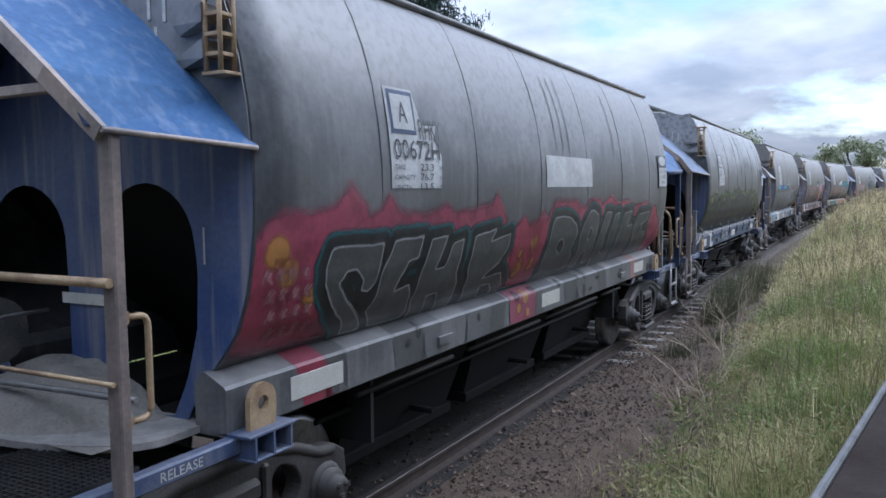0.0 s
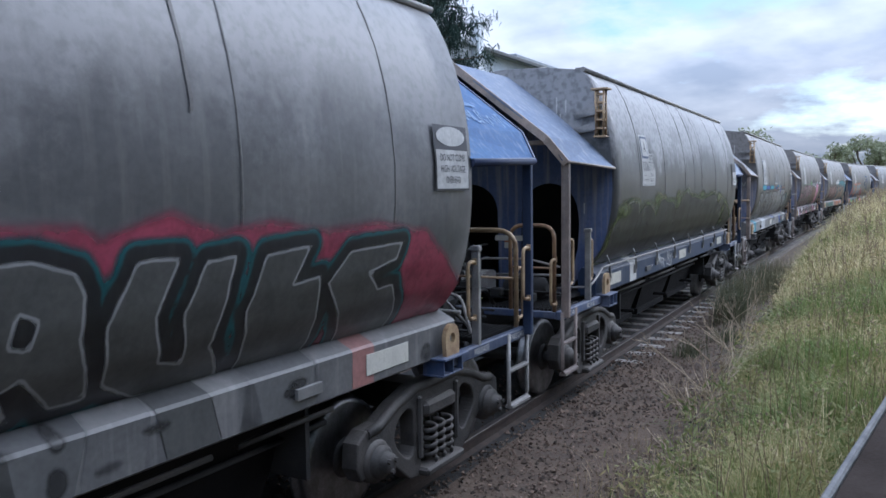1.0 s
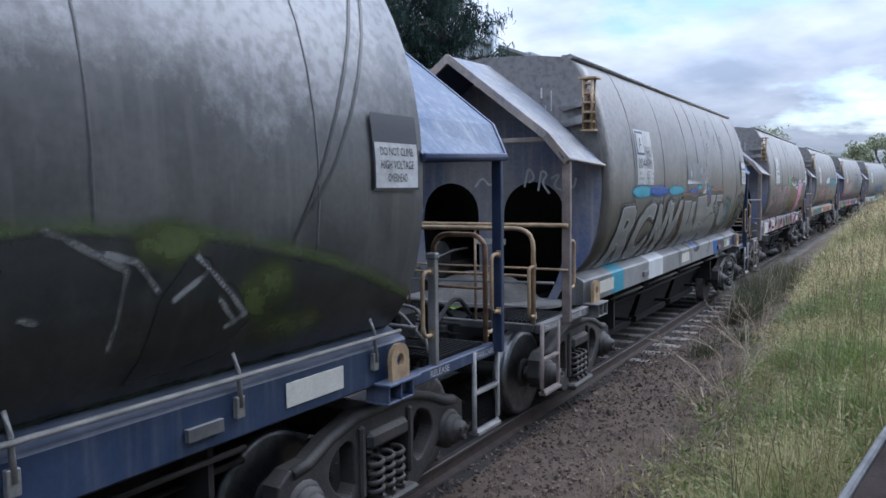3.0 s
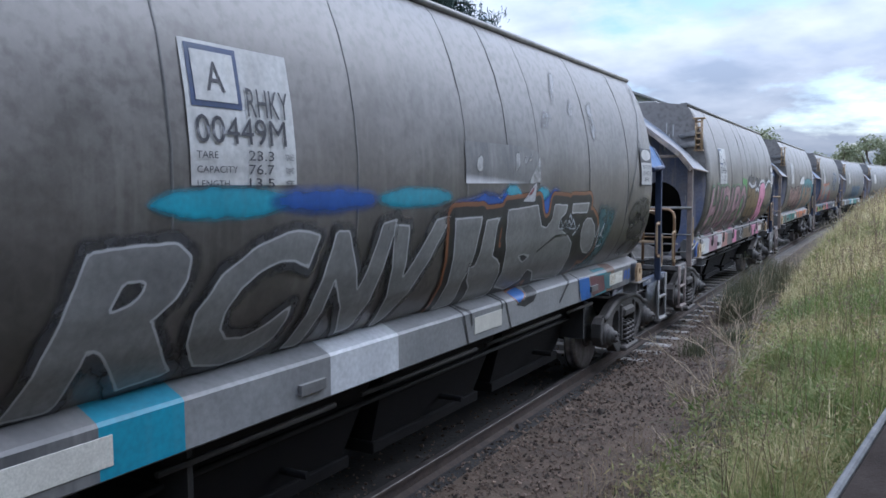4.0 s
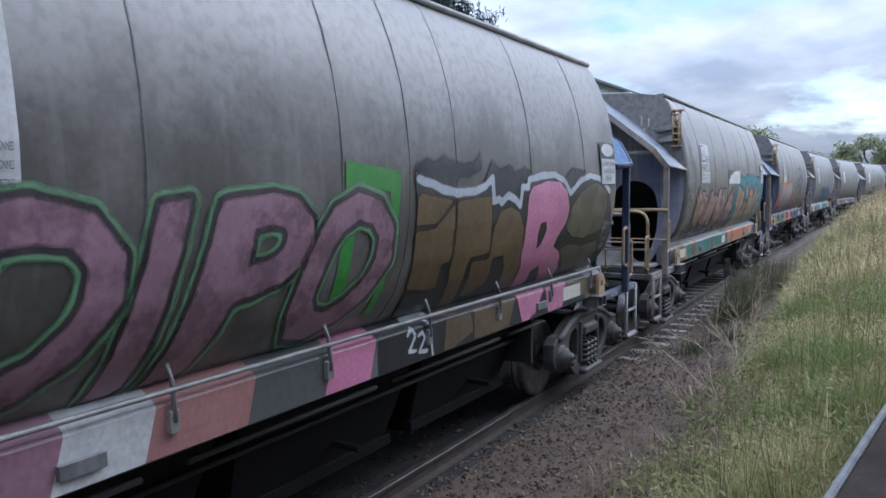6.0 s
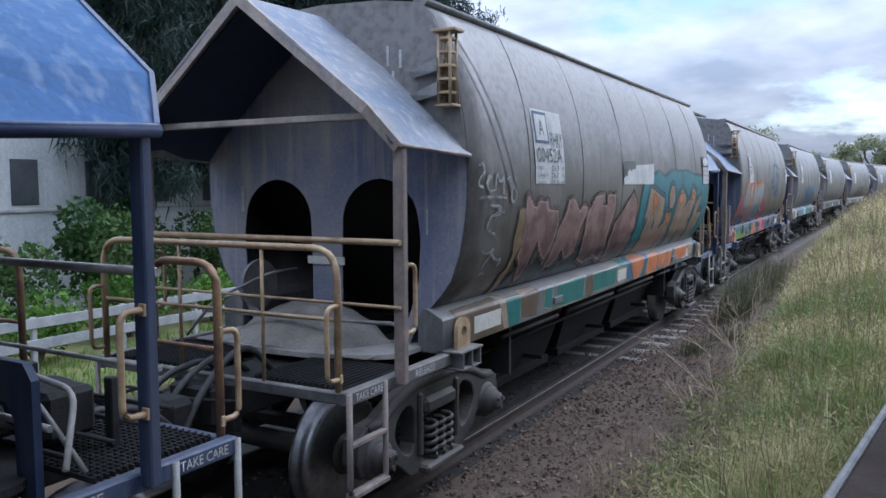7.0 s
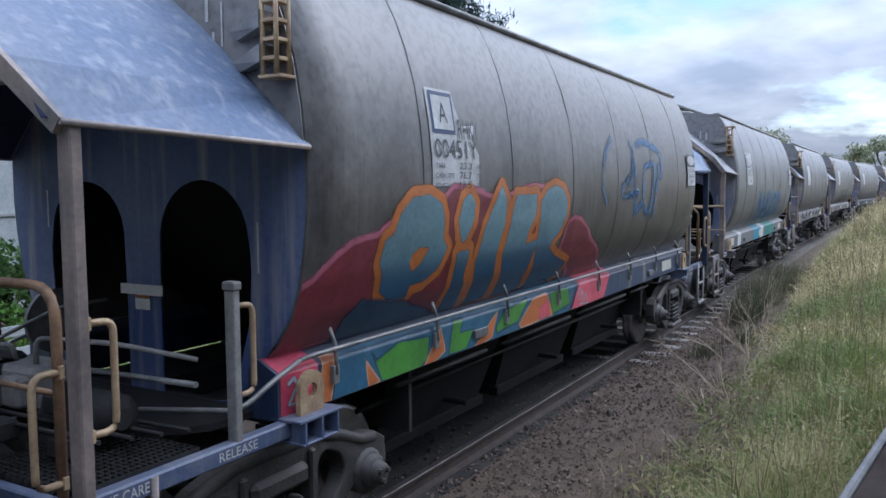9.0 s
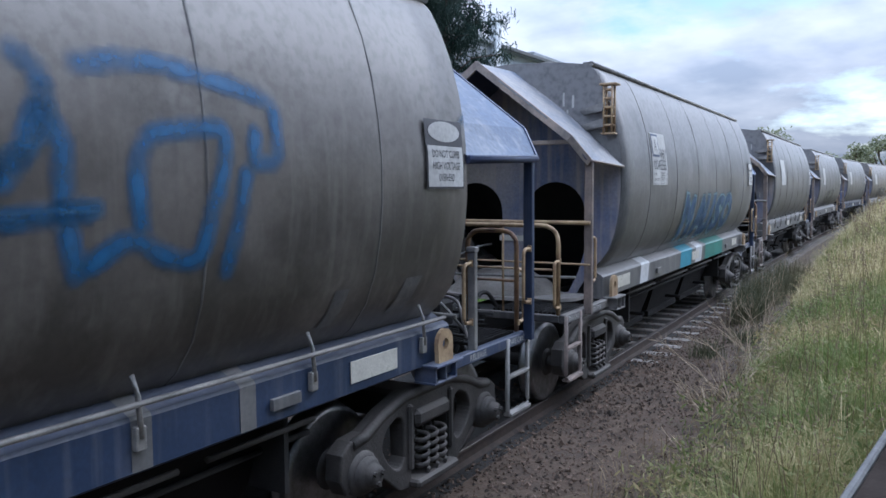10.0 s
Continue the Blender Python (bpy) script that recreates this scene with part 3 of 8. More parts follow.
def side_frame(sg):
    """Cast three-piece bogie frame: bowed top chord, two windows, open spring nest, axle-box ends."""
    def corner(pts, r=.05):
        return [(p.y, p.z) for p in rounded([(0, y, z) for y, z in pts], r, 3)][:-1]

    def make(bm):
        half = [(0, .93), (.34, .92), (.62, .84), (.84, .74), (1.02, .73), (1.13, .66), (1.15, .48), (1.08, .36), (1.0, .40), (.96, .58), (.84, .58), (.76, .42), (.60, .30), (.44, .17), (.30, .14), (0, .14)]
        rim = half + [(-y, z) for y, z in half[-2:0:-1]]
        nest = [(-.27, .22), (.27, .22), (.29, .62), (.22, .68), (-.22, .68), (-.29, .62)]
        eye = [(.37, .42), (.42, .34), (.50, .36), (.62, .48), (.66, .58), (.60, .70), (.46, .76), (.38, .72), (.37, .42)]
        holes = [nest, corner(eye), [(-y, z) for y, z in corner(eye)]]
        cut_plate(bm, rim, holes, sg * .94, sg * 1.07)
        # thicker lips along the top chord and under the spring nest, lugs above it
        tube(bm, [(sg * 1.05, y, z - .045) for y, z in [(-1.0, .74), (-.84, .76), (-.62, .86), (-.34, .93), (.34, .93), (.62, .86), (.84, .76), (1.0, .74)]], .042, 8)
        box(bm, sg * .92, sg * 1.16, -.31, .31, .155, .225, .02)
        box(bm, sg * .94, sg * 1.12, -.25, .25, .62, .76, .035)
        for e in (1, -1):
            box(bm, sg * 1.05, sg * 1.10, e * .30 - .03, e * .30 + .03, .30, .82, .015)
            lathe(bm, [(.155, .94), (.165, 1.0), (.165, 1.08), (.13, 1.10)], Matrix.Translation((0, e * .905, .47)) if sg > 0 else Matrix.Translation((0, e * .905, .47)) @ Matrix.Rotation(math.pi, 4, "Z"), 16)
        bmesh.ops.recalc_face_normals(bm, faces=bm.faces)
    return make


def axle_cap(bm):
    lathe(bm, [(.125, 0), (.13, .05), (.10, .075), (.085, .075), (.08, .12), (.03, .13)], seg=18)
    for k in range(3):
        a = k * math.tau / 3 + .4
        lathe(bm, [(.02, .11), (.02, .15)], Matrix.Translation((0, .05 * math.cos(a), .05 * math.sin(a))), 6, False)


def bolster(bm):
    box(bm, -1.0, 1.0, -.16, .16, .62, .86, .03)
    box(bm, -.3, .3, -.3, .3, .86, 1.02, .03)
    for e in (1, -1):
        box(bm, -.85, .85, e * .5 - .05, e * .5 + .05, .42, .54, .02)


def lug(bm):
    """Lifting eye plate with a hole, on its bracket."""
    prof = [(-.10, 0), (-.11, .12)] + [(.11 * math.cos(a), .15 + .11 * math.sin(a)) for a in np.linspace(math.pi, 0, 9)] + [(.11, 0)]
    hole = [(.045 * math.cos(a), .14 + .045 * math.sin(a)) for a in np.linspace(math.pi * 1.2, math.pi * 1.2 - math.tau * 11 / 12, 12)]
    n = 12
    rings = []
    for x in (-.018, .018):
        O = [bm.verts.new((x, y, z)) for y, z in prof]
        I = [bm.verts.new((x, y, z)) for y, z in hole]
        for i in range(n):
            j = (i + 1) % n
            bm.faces.new((O[i], O[j], I[j], I[i]))
        rings.append((O, I))
    (O, I), (P, J) = rings
    for A, B in ((O, P), (I, J)):
        for i in range(n):
            bm.faces.new((A[i], A[(i + 1) % n], B[(i + 1) % n], B[i]))
    bmesh.ops.recalc_face_normals(bm, faces=bm.faces)


def lug_bracket(bm):
    box(bm, -.13, .10, -.20, .20, -.02, 0, .004)
    box(bm, -.13, .06, -.17, .17, -.16, -.145, .004)
    for y in (-.15, .0, .15):
        box(bm, -.13, .06, y - .008, y + .008, -.15, -.02)


def grating(y0, y1, x0=-1.15, x1=1.15):
    """Open-mesh step: bearing bars and cross bars inside a frame."""
    def make(bm):
        z = 1.13
        for x in np.arange(x0, x1 + .001, .05):
            box(bm, x - .003, x + .003, y0, y1, z - .03, z)
        for y in np.arange(y0, y1 + .001, .035):
            box(bm, x0, x1, y - .003, y + .003, z - .028, z - .001)
    return make


def step_ladder(bm):
    """Two stiles, a rung and a bottom tread; hangs from the platform, y centred."""
    w = .21
    tube(bm, rounded([(0, -w, .7), (0, -w, .0), (0, w, .0), (0, w, .7)], .05, 3), .021, 7)
    box(bm, -.025, .025, -w, w, .33, .36, .004)
    box(bm, -.04, .04, -w, w, -.02, .012, .004)


def grab(bm):
    """A bent hand grip standing off a post."""
    tube(bm, rounded([(0, 0, 0), (0, .13, 0), (0, .13, .50), (0, 0, .50)], .06, 4), .017, 7)
    for z in (0, .5):
        box(bm, -.02, .02, -.015, .012, z - .03, z + .03, .003)


def guard_loop(w, h):
    def make(bm):
        tube(bm, rounded([(0, 0, 0), (0, 0, h), (w, 0, h), (w, 0, 0)], .16, 5), .024, 8)
        tube(bm, [(0, 0, h * .52), (w, 0, h * .52)], .014, 6)
    return make


def end_cage(bm):
    """Hooped ladder box at the top corner of the end, with its brackets."""
    for x in (0, .10):
        tube(bm, [(x, 0, 0), (x, 0, .56)], .014, 6)
        tube(bm, [(x, -.10, 0), (x, -.10, .56)], .014, 6)
    box(bm, -.05, .16, -.13, .03, .56, .585, .004)
    box(bm, -.03, .13, -.11, .02, -.02, .0, .004)
    for z in np.linspace(.08, .5, 5):
        box(bm, -.005, .105, -.11, .01, z, z + .022, .003)


def cage_bracket(bm):
    vs = [(-.33, .0), (0, .07), (0, -.03), (-.28, -.06)]
    A = [bm.verts.new((x, 0, z)) for x, z in vs]
    B = [bm.verts.new((x, -.16 if i in (1, 2) else -.04, z)) for i, (x, z) in enumerate(vs)]
    bm.faces.new(A); bm.faces.new(B)
    for i in range(4):
        bm.faces.new((A[i], A[(i + 1) % 4], B[(i + 1) % 4], B[i]))
    bmesh.ops.recalc_face_normals(bm, faces=bm.faces)


def flat_text(s, size=1.0, offset=0.0, shear=0.0, bold=0.0):
    """Letters as a flat bmesh in x (along) and y (up)."""
    cu = bpy.data.curves.new("letters", "FONT")
    cu.body, cu.size, cu.offset, cu.shear, cu.resolution_u = s, size, offset, shear, 3
    ob = bpy.data.objects.new("letters", cu)
    bm = bmesh.new()
    bm.from_mesh(ob.to_mesh())
    ob.to_mesh_clear()
    bpy.data.objects.remove(ob)
    bpy.data.curves.remove(cu)
    return bm


def outline(pts):
    """A flat polygon of (along, up)."""
    bm = bmesh.new()
    bm.faces.new([bm.verts.new((x, y, 0)) for x, y in pts])
    return bm


def fit_box(bm, y0, y1, z0, z1):
    xs, ys = [v.co.x for v in bm.verts], [v.co.y for v in bm.verts]
    a, b, c, d = min(xs), max(xs), min(ys), max(ys)
    for v in bm.verts:
        v.co.x = y0 + (v.co.x - a) / (b - a) * (y1 - y0)
        v.co.y = z0 + (v.co.y - c) / (d - c) * (z1 - z0)
    return bm


def wrap(bm, off=.006, step=.09, warp=None):
    """Lays a flat shape of (along, height) on the barrel's side, proud by off."""
    bmesh.ops.remove_doubles(bm, verts=bm.verts, dist=.0005)
    zs = [v.co.y for v in bm.verts]
    for z in np.arange(math.ceil(min(zs) / step) * step, max(zs), step):
        bmesh.ops.bisect_plane(bm, geom=bm.verts[:] + bm.edges[:] + bm.faces[:], plane_co=(0, z, 0), plane_no=(0, 1, 0))
    bmesh.ops.triangulate(bm, faces=bm.faces[:])
    for v in bm.verts:
        y, z = v.co.x, v.co.y
        if warp:
            y, z = warp(y, z)
            z = max(z, 1.475)
        sl = (side_x(z + .05) - side_x(z - .05)) / .1
        k = 1 / math.sqrt(1 + sl * sl)
        v.co = (side_x(z) + off * k, y, z - off * k * sl)
    bmesh.ops.recalc_face_normals(bm, faces=bm.faces)
    for f in bm.faces:
        f.smooth = True
        f.normal_update()
        if f.normal.x < 0:
            f.normal_flip()
    return bm


def on_side(name, bm, mat, wagon, label="", off=.006, warp=None):
    ob = part(name, wrap(bm, off, .09, warp), mat, wagon, label)
    if name in ("paint_blot", "peeled_patch"):
        for f in ob.data.polygons:
            f.use_smooth = False
        return ob
    ns = []
    for v in ob.data.vertices:
        sl = (side_x(v.co.z + .05) - side_x(v.co.z - .05)) / .1
        ns.append(Vector((1, 0, -sl)).normalized())
    ob.data.normals_split_custom_set_from_vertices(ns)
    return ob


def blob(cy, cz, ry, rz, n=18, seed=0, amp=.12):
    rnd = random.Random(seed)
    return outline([(cy + ry * math.cos(a) * (1 + rnd.uniform(-amp, amp)), cz + rz * math.sin(a) * (1 + rnd.uniform(-amp, amp))) for a in [k * math.tau / n for k in range(n)]])


def stroke(pts, w=.05):
    """A sprayed line of even width, as a flat ribbon."""
    pp = [Vector((x, y)) for x, y in pts]
    bm = bmesh.new()
    L, R = [], []
    for i, p in enumerate(pp):
        d = (pp[min(i + 1, len(pp) - 1)] - pp[max(i - 1, 0)]).normalized()
        n = Vector((-d.y, d.x)) * w / 2
        L.append(bm.verts.new((*(p + n), 0)))
        R.append(bm.verts.new((*(p - n), 0)))
    for i in range(len(pp) - 1):
        bm.faces.new((L[i], L[i + 1], R[i + 1], R[i]))
    return bm


def wavy(pts, n=6):
    """Rounded line through (along, up) points."""
    return [(p.x, p.z) for p in rounded([(x, 0, z) for x, z in pts], .25, n)]


def closed(polys):
    """The sides of closed outlines, as pairs of points."""
    return [(p, q) for poly in polys for p, q in zip(poly, list(poly[1:]) + [poly[0]])]


def reach(Y, Z, sides):
    """How deep each place lies inside the outlines (negative outside); an outline within another is a hole."""
    d, inside = np.full(Y.shape, 9.0), np.zeros(Y.shape, bool)
    for (ay, az), (by, bz) in sides:
        ey, ez = by - ay, bz - az
        k = np.clip(((Y - ay) * ey + (Z - az) * ez) / (ey * ey + ez * ez + 1e-12), 0, 1)
        d = np.minimum(d, np.hypot(Y - ay - k * ey, Z - az - k * ez))
        if az != bz:
            inside ^= ((az > Z) != (bz > Z)) & (Y < ay + (Z - az) * ey / ez)
    return np.where(inside, d, -d)


def coat(wagon, name, depth, span, mat, label="", off=.008, grow=.03, step=.03, form=None):
    """A skin of paint on the barrel's side over span (y0, y1, z0, z1); depth(Y, Z) tells how deep inside the painted shape a place lies."""
    y0, y1, z0, z1 = span
    zs, xs, low, high = form or (ZS, XS, 1.475, 3.98)
    y0, y1, z0, z1 = max(y0 - grow, -END_Y), min(y1 + grow, END_Y), max(z0 - grow, low), min(z1 + grow, high)
    ny, nz = max(2, int((y1 - y0) / step) + 1), max(2, int((z1 - z0) / step) + 1)
    Y, Z = np.meshgrid(np.linspace(y0, y1, ny), np.linspace(z0, z1, nz))
    D = depth(Y, Z)
    e = .05 if form is None else .006
    sl = (np.interp(Z + e, zs, xs) - np.interp(Z - e, zs, xs)) / (2 * e)
    k = 1 / np.sqrt(1 + sl * sl)
    co = np.stack([np.interp(Z, zs, xs) + off * k, Y, Z - off * k * sl], -1).reshape(-1, 3)
    best = np.maximum(np.maximum(D[:-1, :-1], D[1:, :-1]), np.maximum(D[:-1, 1:], D[1:, 1:]))
    jj, ii = np.nonzero(best > -grow)
    a = jj * ny + ii
    quads = np.stack([a, a + 1, a + ny + 1, a + ny], 1)
    used, quads = np.unique(quads, return_inverse=True)
    me = bpy.data.meshes.new(name)
    me.from_pydata(co[used].tolist(), [], quads.reshape(-1, 4).tolist())
    me.materials.append(mat)
    me.attributes.new("reach", "FLOAT", "POINT").data.foreach_set("value", D.reshape(-1)[used].astype(np.float32))
    me.polygons.foreach_set("use_smooth", [True] * len(me.polygons))
    slope = sl.reshape(-1)[used]
    me.normals_split_custom_set_from_vertices([Vector((1, 0, -s)).normalized() for s in slope.tolist()])
    ob = new(name, me)
    ob.parent = wagon
    if label:
        tagged(ob, label)
    return ob


SILL_FORM = ([1.13, 1.385, 1.405, 1.475], [1.18, 1.18, 1.165, 1.03], 1.132, 1.472)


def fill(wagon, name, shape, mat, label="", off=.008, grow=.03, form=None, step=.03):
    """A sprayed area inside closed outlines; a list of such shapes is painted as one."""
    shapes = shape if isinstance(shape[0][0], list) else [shape]
    sides = [closed(s) for s in shapes]
    pts = np.array([p for s in sides for p, _ in s])

    def depth(Y, Z):
        return np.max([reach(Y, Z, s) for s in sides], axis=0)
    return coat(wagon, name, depth, (*(pts[:, 0].min(), pts[:, 0].max()), *(pts[:, 1].min(), pts[:, 1].max())), mat, label, off, grow, step, form)


def line(wagon, pts, width, mat, label="", off=.010, form=None):
    """A sprayed line through points, thinning at its edges."""
    q = np.array(pts)

    def depth(Y, Z):
        return width / 2 - np.min([np.abs(reach(Y, Z, [(a, b)])) for a, b in zip(pts, pts[1:])], axis=0)
    g = width / 2 + .02
    return coat(wagon, "sprayed_line", depth, (q[:, 0].min() - g, q[:, 0].max() + g, q[:, 1].min() - g, q[:, 1].max() + g), mat, label, off, .02, .02 if form is None else .013, form)


def disc(y, z, ry, rz, n=14):
    return [(y + ry * math.cos(a), z + rz * math.sin(a)) for a in [k * math.tau / n for k in range(n)]]


def lettering(wagon, s, y0, y1, z0, z1, layers, shear=.2, fat=.06, off=.010, label="", bow=.05, lap=.1, seed=0):
    """Sprayed block letters: layers of (paint, growth) from the outside in, each letter bent a little in its own way."""
    n = len(s)
    w = (y1 - y0) / n
    rnd = random.Random(seed + n)
    for i, ch in enumerate(s):
        a, b = y0 + (i - lap * .5) * w, y0 + (i + 1 + lap * .5) * w
        ph, fr = rnd.uniform(0, 6), rnd.uniform(1.5, 3.0)
        bm = fit_box(flat_text(ch, 1.0, fat, shear), a, b, z0, z1)
        bmesh.ops.remove_doubles(bm, verts=bm.verts, dist=.0005)
        rim = [e for e in bm.edges if len(e.link_faces) == 1]

        def bent(v):
            y, z = v.co.x, v.co.y
            return y + bow * math.sin(fr * (z - z0) * 2 + ph), z + bow * .6 * math.sin((y - a) * fr * 1.6 + ph)
        sides = [(bent(e.verts[0]), bent(e.verts[1])) for e in rim]
        bm.free()
        for j, (mat, grow) in enumerate(layers):
            coat(wagon, "sprayed_letter" if j == len(layers) - 1 else "letter_outline", lambda Y, Z: reach(Y, Z, sides) + grow, (a - .1, b + .1, z0 - .1, z1 + .1), mat, label if j == len(layers) - 1 else "", off + .002 * j, .14 if j == 0 else .03)


def panel_number(wagon, number, torn=0.0, klass="RHKY"):
    """White data panel with its lettering."""
    y0, y1, z0, z1 = -3.45, -2.69, 2.51, 3.23
    if torn:
        on_side("data_panel", outline([(y0, z0), (y1 - .05, z0), (y1 - .04, z0 + .25), (y1 - .14, z0 + .36), (y1 - .08, z0 + .48), (y0 + .46, z0 + .46), (y0 + .38, z1), (y0, z1)]), WHITE, wagon, "torn white data panel with black lettering")
    else:
        on_side("data_panel", outline([(y0, z0), (y1, z0), (y1, z1), (y0, z1)]), WHITE, wagon, "white data panel with black lettering")
    f = outline([(y0 + .03, z1 - .33), (y0 + .37, z1 - .33), (y0 + .37, z1 - .02), (y0 + .03, z1 - .02)])
    on_side("letter_frame", f, NAVY, wagon, "", .009)
    on_side("letter_field", outline([(y0 + .06, z1 - .30), (y0 + .34, z1 - .30), (y0 + .34, z1 - .05), (y0 + .06, z1 - .05)]), WHITE, wagon, "", .012)

    def put(s, a, b, c, d, th=.0):
        bm = flat_text(s, 1.0, th)
        on_side("lettering", fit_box(bm, a, b, c, d), INK, wagon, "", .015)
    put("A", y0 + .14, y0 + .26, z1 - .25, z1 - .10)
    put(klass, y0 + .40, y1 - .04, z1 - .36, z1 - .21)
    put(number, y0 + .04, y1 - .08, z1 - .51, z1 - .37)
    for i, (a, v, u) in enumerate((("TARE", "23.3", "TONNES"), ("CAPACITY", "76.7", "TONNES"), ("LENGTH", "13.5", "METRES"))):
        z = z1 - .585 - i * .072
        put(a, y0 + .03, y0 + (.17 if i == 0 else .3 if i == 1 else .24), z, z + .034, 0)
        put(v, y0 + .38, y0 + .57, z - .006, z + .046, .003)
        put(u, y0 + .66, y1 - .03, z, z + .034, 0)


def warning_sign(wagon, torn=False):
    y0, y1, z0, z1 = 4.20, 4.72, 2.49, 2.99
    on_side("warning_sign", outline([(y0, z0), (y1, z0), (y1, z1), (y0, z1)]), INK, wagon, "black and white high voltage warning sign", .018)
    on_side("sign_field", outline([(y0 + .015, z0 + .015), (y1 - .015, z0 + .015), (y1 - .015, z0 + .31), (y0 + .015, z0 + .31)]), WHITE, wagon, "", .021)
    if not torn:
        on_side("sign_oval", blob((y0 + y1) / 2, z0 + .415, .22, .075, 24, 1, 0), WHITE, wagon, "", .021)
    for i, s in enumerate(("DO NOT CLIMB", "HIGH VOLTAGE", "OVERHEAD")):
        bm = flat_text(s, 1.0, .0)
        k = .07 if i < 2 else .15
        on_side("lettering", fit_box(bm, y0 + k, y1 - k, z0 + .225 - i * .085, z0 + .28 - i * .085), INK, wagon, "", .024)


def canopy_scrawl(wagon, length, pts, mat, w=.022):
    """A sprayed line on the trailing canopy's slope; pts are (outwards, up the slope)."""
    bm = stroke(pts, w)
    for v in bm.verts:
        u, s = v.co.x, v.co.y
        if abs(v.co.x) < 1e-6 and abs(v.co.z) > 1e-6:
            u, s = v.co.y, v.co.z
        x, z = 1.125 - .735 * s, 3.045 + .665 * s
        v.co = (x + .006, END_Y + u, z + .008)
    for f in bm.faces:
        f.normal_update()
        if f.normal.x < 0:
            f.normal_flip()
    return part("sprayed_tag", bm, mat, wagon, "white scrawled tag")


def plate(wagon, name, y0, y1, z0, z1, mat, x=1.18, th=.006, label="", key=None):
    def make(bm):
        box(bm, x, x + th, y0, y1, z0, z1, .0015)
    return part(name, make, mat, wagon, label, key)


def end_platform(wagon, sg, spec):
    """Platform, canopy, posts, rails, steps and gear at one end; sg is -1 at the leading end."""
    front = sg < 0
    ln = spec["front"] if front else spec["rear"]
    flip = Matrix.Rotation(math.pi, 4, "Z") if front else Matrix()
    base = Matrix.Translation((0, sg * END_Y, 0))
    M = base @ flip                 # local y runs outwards; x is mirrored at the leading end
    part("end_sheet", end_sheet, spec["end"], wagon, "dusty end sheet with two arched openings", "end_sheet", Matrix.Translation((0, sg * END_Y - .006, 0)))
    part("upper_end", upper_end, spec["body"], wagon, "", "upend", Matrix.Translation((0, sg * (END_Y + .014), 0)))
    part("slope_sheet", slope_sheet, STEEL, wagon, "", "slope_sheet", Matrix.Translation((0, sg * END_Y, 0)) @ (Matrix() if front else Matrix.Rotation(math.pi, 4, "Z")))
    part("canopy", hood(ln), spec["hood"] if front else spec["rear_hood"], wagon, spec["hood_label"], "hood%.2f" % ln, M)
    part("canopy_trim", hood_trim(ln), TRIM if front else FRAME_BLUE, wagon, "", "hoodtrim%.2f" % ln, M)
    part("canopy_lining", hood_shade_sheet(ln), LIP_SHADE, wagon, "navy sheet, shade under the canopy in its colour", "lining%.2f" % ln, M)
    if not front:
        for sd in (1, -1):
            part("canopy_lip", canopy_lip(ln, sd), LIP_SHADE, wagon, "rolled dark blue eaves", "lip%.2f%d" % (ln, sd), M)
    else:
        drip = random.Random(int(ln * 100) + len(wagon.children))
        for x0, z0 in ((-.78, 3.62), (-.66, 3.66), (-.71, 3.45), (-.58, 3.5), (-.63, 3.4), (-1.02, 2.3), (.95, 2.5)):
            w, h = drip.uniform(.006, .014), drip.uniform(.10, .32)
            part("paint_drip", lambda bm: box(bm, x0 - w, x0 + w, .022, .025, z0 - h, z0, .001), CHALKY, wagon, "", None, M)
    yo = 1.42                       # platform's outer edge
    py = ln - .10                   # posts
    part("canopy_beam", lambda bm: box(bm, -1.14, 1.14, py - .03, py + .03, 2.98, 3.03, .006), TRIM if front else FRAME_BLUE, wagon, "", "beam%.2f" % ln, M)
    for x in (1.27, -1.27):
        part("post", lambda bm: box(bm, -.045, .045, -.03, .03, 1.05, 2.80, .008), spec["post"] if front else POST_BLUE, wagon, "", "post", M @ Matrix.Translation((x, py, 0)))
    part("platform_frame", lambda bm: [box(bm, s * 1.16, s * 1.24, -.1, yo, 1.02, 1.12, .01) for s in (1, -1)] + [box(bm, -1.16, 1.16, yo - .06, yo, 1.03, 1.11, .008)], spec["frame"] if front else FRAME_NAVY, wagon, "", "pframe", M)
    part("step_grating", grating(.62, yo - .07, .35, 1.14), STEEL, wagon, "open steel grating", "grating", M)
    part("step_grating", grating(.62, yo - .07, -1.14, -.35), STEEL, wagon, "", "grating2", M)
    part("deck_plate", deck_plate, DECK if front and ln < 1.1 else STEEL, wagon, "dusty bolster deck", "deck", M)
    for t, a, b in (("TAKE CARE", 1.02, 1.34), ("RELEASE", .3, .58)):
        bm = fit_box(flat_text(t, 1.0, .004), a, b, 1.045, 1.098)
        for v in bm.verts:
            v.co = (-sg * 1.243, v.co.x, v.co.y) if sg < 0 else (1.243, v.co.x, v.co.y)
        if front:
            c = (a + b) / 2
            for v in bm.verts:
                v.co = (-1.243, 2 * c - v.co.y, v.co.z)
        part("lettering", bm, WHITE, wagon, "", "pt%s%d" % (t[:2], sg), M)
    part("draft_sill", lambda bm: [box(bm, -.22, .22, -.3, yo + .18, .78, 1.06, .02), box(bm, -.30, .30, yo - .02, yo + .06, .72, 1.08, .015)], STEEL, wagon, "", "draft", M)
    part("coupler", coupler, STEEL, wagon, "", "coupler", M)
